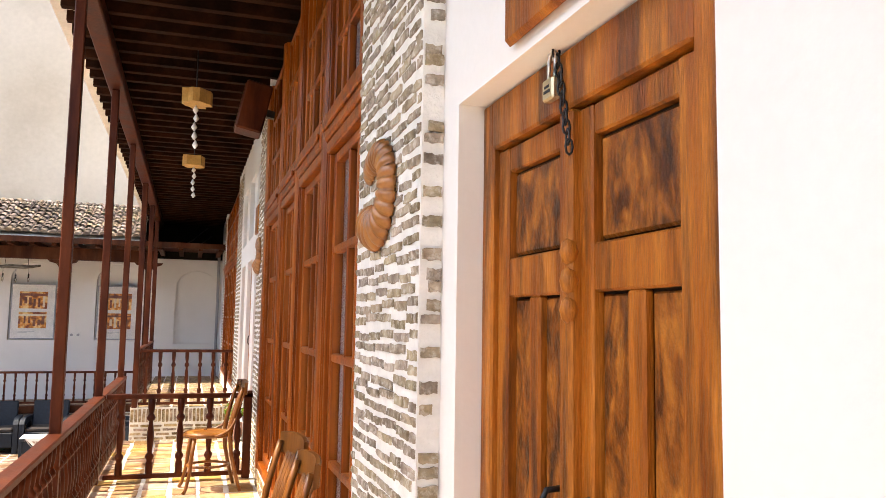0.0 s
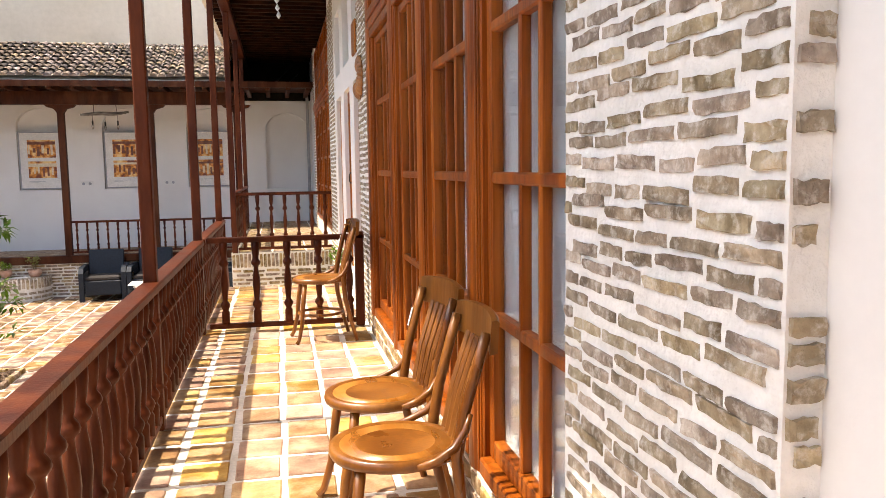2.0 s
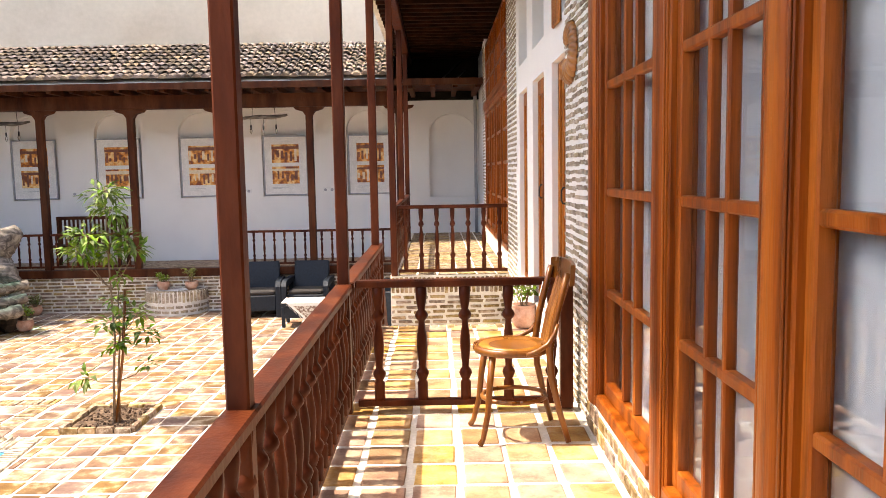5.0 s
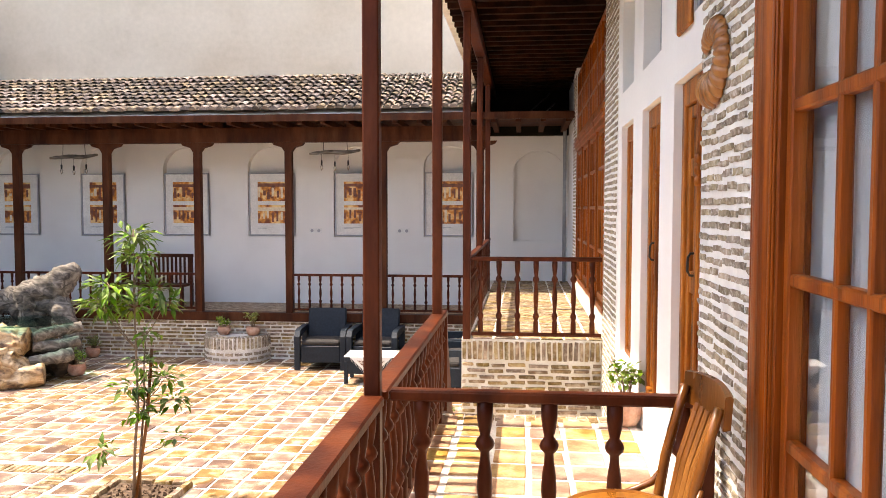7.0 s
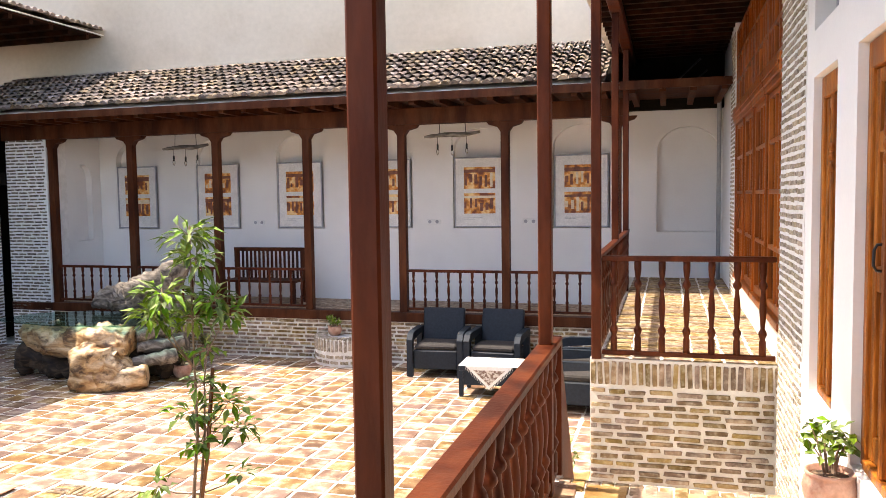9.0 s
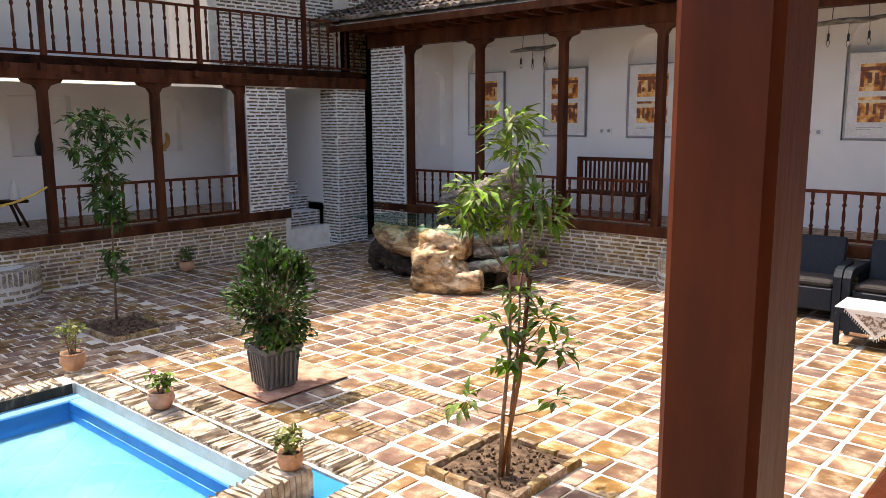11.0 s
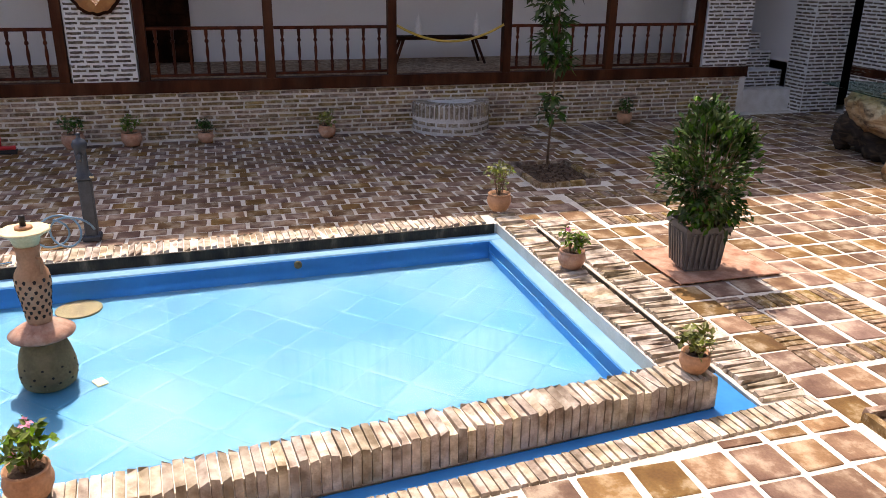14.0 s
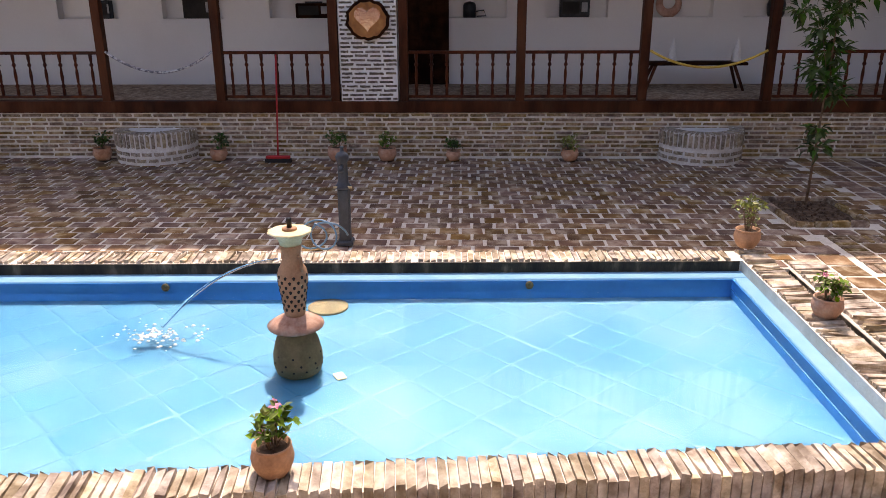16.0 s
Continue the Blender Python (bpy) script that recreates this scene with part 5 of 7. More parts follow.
part("collar_plate", bm, "clay", t, "flared clay collar", True)
bm = bmesh.new()
vase = [(0.068, 0.445), (0.074, 0.47), (0.078, 0.52), (0.088, 0.60), (0.100, 0.68), (0.103, 0.73), (0.095, 0.775), (0.072, 0.815), (0.063, 0.85), (0.064, 0.90), (0.075, 0.95)]
lathe(bm, vase, 26)
vs = part("pierced_vase", bm, "terracotta", t, "orange clay vase pierced with teardrop holes", True)
for row in range(8):
    z = 0.50 + row * 0.034
    r = np.interp(z, [p[1] for p in vase], [p[0] for p in vase])
    for k in range(11):
        a = 2 * math.pi * (k + 0.5 * (row % 2)) / 11
        bm = bmesh.new()
        prism(bm, [(-0.011, 0.006), (0.0, 0.013), (0.011, 0.006), (0.004, -0.012), (-0.006, -0.012)], "x", float(r) - 0.004, float(r) + 0.002)
        bmesh.ops.transform(bm, matrix=Matrix.Rotation(a, 4, "Z") @ Matrix.Translation((0, 0, z)), verts=bm.verts)
        part("hole", bm, "dark", vs)
for s in (0.9, 4.0):
    bm = bmesh.new()
    tube(bm, [Matrix.Rotation(s, 4, "Z") @ Vector(p) for p in ((0.066, 0, 0.88), (0.098, 0, 0.875), (0.105, 0, 0.84), (0.088, 0, 0.80), (0.092, 0, 0.775))], 0.009, 7)
    part("handle", bm, "terracotta", t, smooth=True)
bm = bmesh.new()
n = 40
prof = [(0.07, 0.95), (0.085, 1.0), (0.14, 1.035), (0.147, 1.045), (0.13, 1.05), (0.06, 1.052)]
lathe(bm, prof, n)
for v in bm.verts:
    rr = math.hypot(v.co.x, v.co.y)
    if rr > 0.12:
        a = math.atan2(v.co.y, v.co.x)
        f = 1 + 0.035 * math.sin(a * 10)
        v.co.x, v.co.y = v.co.x * f, v.co.y * f
part("scalloped_bowl", bm, "cream", t, "cream scalloped bowl", True)
bm = bmesh.new()
lathe(bm, [(0.05, 1.052), (0.05, 1.066), (0.04, 1.07)], 20)
part("rim_ring", bm, "terracotta", t, smooth=True)
bm = bmesh.new()
lathe(bm, [(0.018, 1.06), (0.018, 1.13), (0.015, 1.135)], 12)
part("nozzle", bm, "black_metal", t, "short black nozzle", True)

_moss = part("moss_band", skew(boxes((IX0 - 0.004, IX0 + 0.014, PY0, IY1 - 0.03, ZL, ZK - 0.012))), "moss", pool, "black mossy damp on the kerb's inner face")

part("moss_band", skew(boxes((KX0 + 0.02, -4.76, 10.832, 10.839, ZC - 0.24, ZC - 0.024))), "moss", channel, "dark mossy damp in the narrow slot")
part("moss_band", skew(boxes((KX0 + 0.02, -4.76, KY1 + 0.003, KY1 + 0.010, ZC - 0.24, ZK - 0.03))), "moss", pool, "dark mossy damp on the kerb's outer face")

# a jet of water that leaves the kerb's pipe and falls into the pool
t = thing("water_jet", "thin clear jet of water falling into the pool", "water jet")
bm = bmesh.new()
tube(bm, [(-6.30 - 0.04 * q, 6.48 - 0.93 * q, -0.64 - 0.10 * q - 0.46 * q * q) for q in [k / 12 for k in range(13)]], [0.008 + 0.006 * k / 12 for k in range(13)], 6)
part("stream", bm, "water", t, smooth=True)
t = thing("splash", "white foam where the jet meets the pool", "splash")
bm = bmesh.new()
for k in range(150):
    a, r = rg.uniform(0, 6.28), abs(rg.gauss(0, 0.11))
    rad = rg.uniform(0.006, 0.02)
    lathe(bm, [(0.001, 0), (rad, rad * 0.3), (rad * 0.5, rad * 0.7), (0.001, rad * 0.8)], 6, Matrix.Translation((-6.27 + r * math.cos(a) * 1.1, 5.50 + r * math.sin(a) * 1.9, ZW - 0.002)))
tagged(part("foam", bm, "white_plastic", t, smooth=True), kind="stuff")

# ---- hand pump ----
t = thing("hand_pump", "dark blue-grey cast-iron standpipe with a spout", "standpipe", at=Matrix.Translation((-8.40, 6.66, ZC)))
part("column", boxes((-0.055, 0.055, -0.055, 0.055, 0, 0.58), bevel=0.012), "iron_paint", t)
part("foot", boxes((-0.08, 0.08, -0.08, 0.08, 0, 0.05), bevel=0.01), "iron_paint", t)
bm = bmesh.new()
lathe(bm, [(0.08, 0.58), (0.085, 0.60), (0.06, 0.63), (0.05, 0.66), (0.048, 0.84), (0.062, 0.86), (0.066, 0.90), (0.05, 0.93), (0.02, 0.945), (0.016, 0.97), (0.024, 0.985), (0.01, 1.0)], 18)
part("head", bm, "iron_paint", t, smooth=True)
bm = bmesh.new()
tube(bm, [(0.03, 0, 0.80), (0.09, 0, 0.80), (0.12, 0, 0.77)], 0.022, 10)
part("spout", bm, "iron_paint", t, smooth=True)
bm = bmesh.new()
tube(bm, [(0.05, -0.09, 0.6), (0.05, 0.09, 0.6)], 0.012, 8)
part("tap", bm, "brass", t, smooth=True)
t = thing("hose", "thin blue-grey hose looped beside the standpipe", "hose", at=Matrix.Translation((-8.22, 6.55, ZC + 0.012)))
bm = bmesh.new()
tube(bm, [(0.05 * math.sin(k * 0.5), 0.16 * math.cos(k * 0.35) - 0.02 * k * 0.3, 0.14 + 0.14 * math.sin(k * 0.35)) for k in range(40)], 0.01, 7)
part("coil", bm, "hose", t, smooth=True)


# ---- plants ----
def leaf_faces(bm, p, d, n, ln, wd, droop=0.25):
    """A narrow leaf of four faces, folded along its rib."""
    d, n = d.normalized(), n.normalized()
    s = d.cross(n).normalized()
    n = s.cross(d)
    a = bm.verts.new(p)
    m1 = p + d * ln * 0.45
    tip = bm.verts.new(p + d * ln - n * ln * droop)
    c = bm.verts.new(m1 - n * ln * 0.04)
    l, r = bm.verts.new(m1 + s * wd / 2 + n * wd * 0.12), bm.verts.new(m1 - s * wd / 2 + n * wd * 0.12)
    for f in ((a, c, l), (c, tip, l), (a, r, c), (c, r, tip)):
        bm.faces.new(f)


def rand_dir(rg, up=0.2):
    v = Vector((rg.gauss(0, 1), rg.gauss(0, 1), rg.gauss(0, 1) + up))
    return v.normalized()


def sapling(label, x, y, z, stem, clusters, leaf, ln, wd, stake, seed, at_z=0.0):
    rg = random.Random(seed)
    t = thing("tree", label, "tree", "courtyard saplings", Matrix.Translation((x, y, z)))
    bm = bmesh.new()
    tube(bm, stem, [0.017 - 0.012 * k / (len(stem) - 1) for k in range(len(stem))], 7)
    bl = bmesh.new()
    stem_v = [Vector(p) for p in stem]
    for c, rad, n, spread in clusters:
        c = Vector(c)
        root = min(stem_v, key=lambda p: (p - c).length + (0.3 if p.z > c.z else 0))
        tube(bm, [root, root.lerp(c, 0.55) + Vector((0, 0, -0.03)), c], [0.007, 0.005, 0.003], 5)
        for k in range(int(n * 1.25)):
            d = rand_dir(rg, 0.1)
            d.z *= 0.55
            p = c + Vector((d.x, d.y, d.z)) * rad * rg.uniform(0.1, 1.0)
            if k % 6 == 0:
                tube(bm, [c, p], [0.003, 0.002], 4)
            out = (p - c).normalized() + rand_dir(rg) * 0.6 + Vector((0, 0, -0.15))
            leaf_faces(bl, p, out, Vector((0, 0, 1)) + rand_dir(rg) * 0.5, ln * rg.uniform(0.7, 1.2), wd * rg.uniform(0.8, 1.2), 0.3)
    part("trunk", bm, "bark", t, smooth=True)
    part("crown", bl, leaf, t, "loose crown of narrow leaves")
    if stake:
        bm = bmesh.new()
        tube(bm, stake, 0.016, 7)
        part("stake", bm, "chair_wood", t, "thin wooden support stake", True)
    return t


sapling("young loquat-like sapling with yellow-green leaves in a square earth bed", -3.56, 11.57, ZC - 0.05,
        [(0, 0, 0), (0.0, 0.03, 0.5), (0.02, 0.08, 1.0), (0.0, 0.10, 1.5), (-0.02, 0.12, 2.0), (0.0, 0.1, 2.62)],
        [((-0.02, 0.1, 2.55), 0.17, 46, 1), ((0.03, 0.12, 2.35), 0.2, 46, 1), ((-0.17, -0.03, 2.1), 0.2, 54, 1), ((-0.27, -0.06, 1.96), 0.14, 32, 1), ((0.17, 0.14, 2.05), 0.17, 40, 1), ((0.26, 0.18, 1.93), 0.14, 28, 1), ((0.0, 0.1, 1.9), 0.16, 34, 1), ((-0.2, 0.0, 1.9), 0.15, 30, 1)],
        "leaf", 0.15, 0.047, None, 4)
sapling("young broad-leaved sapling tied to a stake in a square earth bed", -3.53, 11.62, ZC - 0.05,
        [(0, 0, 0), (0.0, 0.03, 0.5), (0.03, 0.07, 1.0), (0.02, 0.1, 1.4)],
        [((0.2, 0.15, 1.22), 0.2, 30, 1), ((0.25, 0.2, 1.0), 0.17, 20, 1), ((-0.05, 0.02, 1.15), 0.17, 28, 1), ((0.02, 0.08, 1.38), 0.14, 20, 1), ((-0.3, -0.1, 0.58), 0.13, 16, 1), ((0.0, 0.02, 0.92), 0.15, 20, 1), ((0.26, 0.2, 0.64), 0.11, 8, 1), ((0.05, 0.1, 1.65), 0.12, 12, 1)],
        "leaf", 0.125, 0.056, [(-0.03, -0.05, 0.0), (0.06, 0.05, 0.8), (0.1, 0.1, 1.5)], 7)
sapling("slim sapling with dense dark drooping leaves in a shaded earth bed", -9.9, 11.86, ZC - 0.05,
        [(0, 0, 0), (0.0, 0.02, 0.8), (0.02, 0.03, 1.5), (0, 0.05, 2.3), (0.0, 0.05, 2.75)],
        [((0.02 * math.sin(k * 2.1) + 0.1 * math.sin(k * 1.3), 0.1 * math.cos(k * 1.9), 1.35 + 0.14 * k), 0.17, 36, 1) for k in range(10)] +
        [((0.05, -0.35, 2.25), 0.17, 30, 1), ((-0.1, 0.4, 2.45), 0.2, 34, 1), ((0.1, -0.3, 2.6), 0.16, 28, 1), ((0, 0.03, 0.75), 0.13, 26, 1), ((0, 0.0, 0.95), 0.1, 18, 1)],
        "leaf_dark", 0.16, 0.066, None, 9)


def earth_bed(x0, x1, y0, y1, label):
    t = thing("planting_bed", label, "planting bed", "earth beds")
    bm = bmesh.new()
    n = 14
    g = [[bm.verts.new((x0 + 0.04 + (x1 - x0 - 0.08) * i / n, y0 + 0.04 + (y1 - y0 - 0.08) * j / n, ZC + 0.008 + 0.016 * noise.noise(Vector((i * 0.7, j * 0.7, x0))))) for j in range(n + 1)] for i in range(n + 1)]
    for i in range(n):
        for j in range(n):
            bm.faces.new((g[i][j], g[i + 1][j], g[i + 1][j + 1], g[i][j + 1]))
    part("soil", bm, "soil", t)
    bm = bmesh.new()
    r2 = random.Random(8)
    for k in range(160):
        s = r2.uniform(0.006, 0.018)
        box(bm, -s, s, -s * 0.7, s * 0.7, -s * 0.4, s * 0.4, m=Matrix.Translation((r2.uniform(x0 + 0.08, x1 - 0.08), r2.uniform(y0 + 0.08, y1 - 0.08), ZC + 0.014)) @ Euler((r2.random() * 3, r2.random() * 3, r2.random() * 3)).to_matrix().to_4x4())
    tagged(part("loose_soil", bm, "soil", t), kind="stuff")
    it = []
    for a, b, horiz in (((x0, y0), (x1, y0), 1), ((x0, y1), (x1, y1), 1), ((x0, y0), (x0, y1), 0), ((x1, y0), (x1, y1), 0)):
        L = (x1 - x0) if horiz else (y1 - y0)
        m = 4
        for k in range(m):
            u = (k + 0.5) / m
            cx, cy = (x0 + (x1 - x0) * u, a[1]) if horiz else (a[0], y0 + (y1 - y0) * u)
            it.append(Matrix.Translation((cx, cy, ZC - 0.06)) @ Matrix.Rotation((0 if horiz else math.pi / 2) + rg.uniform(-0.02, 0.02), 4, "Z") @ Matrix.Diagonal((L / m * 0.97, 0.06, 0.10 + rg.uniform(-0.008, 0.012), 1)))
    pieces(t, it, "brick_tan", "brick_tan", "brick", 99, "bricks")


BEDS = [(-4.03, -3.28, 11.32, 12.17), (-10.1, -9.1, 11.42, 12.2)]
earth_bed(*BEDS[0], "square earth bed edged with bricks round the sapling")
earth_bed(*BEDS[1], "shaded square earth bed edged with bricks")


def pot(x, y, z, r, h, label, plant, mat="clay", seed=0, flowers=False, tall=1.0):
    t = thing("flower_pot", label, "flower pot", "flower pots", Matrix.Translation((x, y, z)))
    bm = bmesh.new()
    lathe(bm, [(r * 0.62, 0), (r * 0.78, h * 0.15), (r * 0.97, h * 0.45), (r, h * 0.62), (r * 0.93, h * 0.82), (r * 0.86, h * 0.9), (r * 0.92, h * 0.94), (r * 0.92, h), (r * 0.82, h), (r * 0.8, h * 0.88), (r * 0.1, h * 0.86)], 24)
    part("pot", bm, mat, t, smooth=True)
    bm = bmesh.new()
    lathe(bm, [(r * 0.79, h * 0.87), (r * 0.5, h * 0.9), (0.001, h * 0.92)], 16, cap=False)
    part("soil", bm, "soil", t)
    r2 = random.Random(seed + 40)
    bs, bl = bmesh.new(), bmesh.new()
    tips = []
    for k in range(9):
        a = r2.uniform(0, 6.28)
        top = Vector((math.cos(a) * r * r2.uniform(0.2, 1.0), math.sin(a) * r * r2.uniform(0.2, 1.0), h + r * tall * r2.uniform(0.5, 1.3)))
        tube(bs, [(math.cos(a) * r * 0.2, math.sin(a) * r * 0.2, h * 0.88), top * 0.6 + Vector((0, 0, h * 0.4)), top], [0.006, 0.004, 0.003], 5)
        tips.append(top)
        for q in range(13):
            p = top + rand_dir(r2) * r * 0.38
            leaf_faces(bl, p, rand_dir(r2, 0.1), Vector((0, 0, 1)) + rand_dir(r2) * 0.5, 0.05 * r2.uniform(0.7, 1.3), 0.04, 0.15)
    part("stem", bs, "bark", t)
    part("foliage", bl, plant, t, "small rounded leaves")
    if flowers:
        for k in (0, 4):
            bm = bmesh.new()
            for q in range(14):
                leaf_faces(bm, tips[k] + Vector((0, 0, 0.04)) + rand_dir(r2) * 0.012, rand_dir(r2, 0.3), Vector((0, 0, 1)), 0.028, 0.024, 0.1)
            part("flower", bm, "petal", t, "pink flower head")
    return t


pot(-4.27, 6.89, ZK, 0.108, 0.165, "round terracotta pot with a pink geranium on the pool's kerb", "leaf", "terracotta", 1, True, 1.2)
pot(-4.52, 10.47, ZK, 0.092, 0.13, "clay pot with a small succulent on the kerb's corner", "leaf_yellow", "terracotta", 2)
pot(-6.26, 10.48, ZK, 0.112, 0.15, "clay pot with a green flowering plant on the kerb", "leaf", "clay", 3, True)
pot(-7.86, 10.45, ZK, 0.12, 0.17, "clay pot with thin dry stems on the kerb's far corner", "leaf_yellow", "terracotta", 4, False, 1.7)
for k, (y, mt, lf, sz) in enumerate(((2.45, "clay", "leaf_dark", 0.14), (4.2, "clay", "leaf_dark", 0.13), (5.98, "clay", "leaf_dark", 0.15), (6.72, "clay", "leaf", 0.14), (7.7, "clay", "leaf_dark", 0.11), (9.42, "clay", "leaf_yellow", 0.13), (14.3, "terracotta", "leaf_dark", 0.13), (0.6, "clay", "leaf_dark", 0.14))):
    pot(-12.36, y, ZC, sz, sz * 1.35, "small clay pot with a leafy plant along the west terrace", lf, mt, 10 + k)
pot(-7.93, 18.45, ZC, 0.13, 0.18, "clay pot with a yellow-green plant by the north terrace", "leaf_yellow", "clay", 30)
pot(-7.32, 16.9, ZC, 0.15, 0.2, "clay pot with green leaves beside the log table", "leaf", "clay", 31)
pot(0.755, 10.42, 0.0, 0.125, 0.21, "large ribbed clay pot with a broad-leaved plant by the steps", "leaf", "clay", 32, False, 1.2)
pot(-0.95, 12.75, ZC, 0.17, 0.24, "clay pot with a yellow-leaved plant at the steps' foot", "leaf_yellow", "clay", 33, False, 3.4)
pot(-0.72, 11.9, ZC, 0.15, 0.22, "clay pot with a tall yellow-leaved plant beside the steps", "leaf_yellow", "clay", 36, False, 4.2)

# square tub with a dense shrub on a rust-brown mat
t = thing("tub", "grey ribbed plastic planter tub standing on a board", "planter", at=pose(-6.40, 11.72, ZC + 0.018, 0, 0, -8) @ Matrix.Diagonal((0.9, 0.9, 0.9, 1)))
bm = bmesh.new()
ring = []
for s, z in ((0.155, 0.0), (0.205, 0.40), (0.225, 0.40), (0.225, 0.45), (0.20, 0.45), (0.19, 0.36)):
    ring.append([bm.verts.new((s * a, s * b, z)) for a, b in ((-1, -1), (1, -1), (1, 1), (-1, 1))])
for p, q in zip(ring, ring[1:]):
    for k in range(4):
        bm.faces.new((p[k], p[(k + 1) % 4], q[(k + 1) % 4], q[k]))
bm.faces.new(list(reversed(ring[0])))
bm.faces.new(ring[-1])
tub = part("tub", bm, "grey_plastic", t)
for k in range(6):
    for s in range(4):
        bm = boxes((-0.012, 0.012, -0.006, 0.006, 0.03, 0.39))
        q = part("rib", bm, "grey_plastic", tub)
        q.matrix_basis = Matrix.Rotation(s * math.pi / 2, 4, "Z") @ Matrix.Translation(((k - 2.5) * 0.055, -0.181, 0)) @ Matrix.Rotation(radians(7), 4, "X")
part("soil", boxes((-0.19, 0.19, -0.19, 0.19, 0.36, 0.41)), "soil", t)
t = thing("shrub", "dense dark green glossy shrub growing in the tub", "shrub", at=Matrix.Translation((-6.40, 11.72, ZC + 0.37)) @ Matrix.Diagonal((0.94, 0.94, 0.96, 1)))
bs, bl = bmesh.new(), bmesh.new()
r2 = random.Random(21)
for k in range(40):
    a = r2.uniform(0, 6.28)
    z = r2.uniform(0.10, 0.98)
    rr = 0.36 * math.sin(math.pi * min(1, (z + 0.15) / 1.3)) * r2.uniform(0.5, 1.15)
    c = Vector((rr * math.cos(a), rr * math.sin(a), z))
    tube(bs, [(0.03 * math.cos(a), 0.03 * math.sin(a), -0.02), c * 0.5, c], [0.012, 0.008, 0.004], 5)
    for q in range(60):
        p = c + rand_dir(r2) * r2.uniform(0.03, 0.17)
        leaf_faces(bl, p, (p - Vector((0, 0, 0.4))).normalized() + rand_dir(r2) * 0.7, Vector((0, 0, 1)) + rand_dir(r2) * 0.6, r2.uniform(0.055, 0.095), 0.044, 0.15)
part("branch", bs, "bark", t)
part("foliage", bl, "leaf_dark", t, "dark glossy leaves")
t = thing("mat", "rust-brown square board lying under the tub", "mat", at=Matrix.Translation((-6.46, 11.88, ZC + 0.004)))
part("board", boxes((-0.4, 0.4, -0.5, 0.5, 0, 0.012), bevel=0.004), "clay", t)


# ---- brick drums against the terraces ----
def drum(cx, cy, face, label):
    """A half-round brick seat; face: direction it bulges."""
    t = thing("brick_seat", label, "brick seat", "brick seats")
    yaw = math.atan2(face[1], face[0])
    bm = bmesh.new()
    pts = [(0.6 * math.cos(a), 0.6 * math.sin(a)) for a in (-math.pi / 2 + math.pi * k / 20 for k in range(21))]
    prism(bm, pts + [(-0.02, 0.6), (-0.02, -0.6)], "z", ZC - 0.02, ZC + 0.44)
    bmesh.ops.transform(bm, matrix=Matrix.Translation((cx, cy, 0)) @ Matrix.Rotation(yaw, 4, "Z"), verts=bm.verts)
    part("core", bm, "mortar", t)
    it = []
    for k in range(25):
        a = yaw - math.pi / 2 + math.pi * (k + 0.5) / 25
        for z, h in ((ZC + 0.335, 0.21),):
            it.append(on_face((cx + 0.585 * math.cos(a), cy + 0.585 * math.sin(a), z), (-math.sin(a), math.cos(a), 0), (0, 0, 1)) @ Matrix.Diagonal((0.05, h, 0.028, 1)))
        it.append(Matrix.Translation((cx + 0.5 * math.cos(a), cy + 0.5 * math.sin(a), ZC + 0.43)) @ Matrix.Rotation(a, 4, "Z") @ Matrix.Diagonal((0.21, 0.052, 0.02, 1)))
    for r in range(2):
        for k in range(11):
            a = yaw - math.pi / 2 + math.pi * (k + 0.25 + 0.5 * r) / 11
            if a < yaw + math.pi / 2:
                it.append(on_face((cx + 0.585 * math.cos(a), cy + 0.585 * math.sin(a), ZC + 0.06 + 0.09 * r), (-math.sin(a), math.cos(a), 0), (0, 0, 1)) @ Matrix.Diagonal((0.14, 0.055, 0.026, 1)))
    pieces(t, it, "brick_grey", "brick_grey_rest", "brick", 200, "bricks")
    return t


drum(WXF + 0.0, 3.22, (1, 0), "half-round whitewashed brick seat against the shaded terrace")
drum(WXF + 0.0, 11.38, (1, 0), "half-round whitewashed brick seat near the sapling")
drum(-5.22, NY + 0.0, (0, -1), "half-round whitewashed brick seat against the sunny terrace")
pot(-5.42, 18.5, ZC + 0.45, 0.12, 0.16, "small clay pot with a leafy plant on the brick seat", "leaf", "clay", 34)
pot(-4.87, 18.5, ZC + 0.45, 0.13, 0.16, "clay pot with bare twigs on the brick seat", "leaf_yellow", "clay", 35, False, 1.4)


# ---- rattan seats and coffee table ----
def armchair(label, m):
    t = thing("armchair", label, "armchair", "rattan armchairs", m)
    # faces -y
    bm = boxes((-0.30, 0.30, -0.32, 0.26, 0.10, 0.36), bevel=0.015)
    part("base", bm, "rattan", t)
    for s in (-1, 1):
        bm = bmesh.new()
        prism(bm, [(-0.36, 0.0), (-0.29, 0.0), (-0.27, 0.48), (0.2, 0.52), (0.24, 0.0), (0.31, 0.0), (0.31, 0.60), (-0.20, 0.60), (-0.30, 0.58), (-0.36, 0.50)], "x", s * 0.305, s * 0.385)
        part("armrest", bm, "rattan", t)
    bm = boxes((-0.30, 0.30, -0.035, 0.035, 0, 0.50), bevel=0.02)
    bmesh.ops.transform(bm, matrix=Matrix.Translation((0, 0.25, 0.36)) @ Matrix.Rotation(radians(-12), 4, "X"), verts=bm.verts)
    part("backrest", bm, "rattan", t)
    part("seat_cushion", boxes((-0.285, 0.285, -0.31, 0.2, 0.362, 0.43), bevel=0.02), "cushion", t, "flat dark brown seat cushion")
    return t


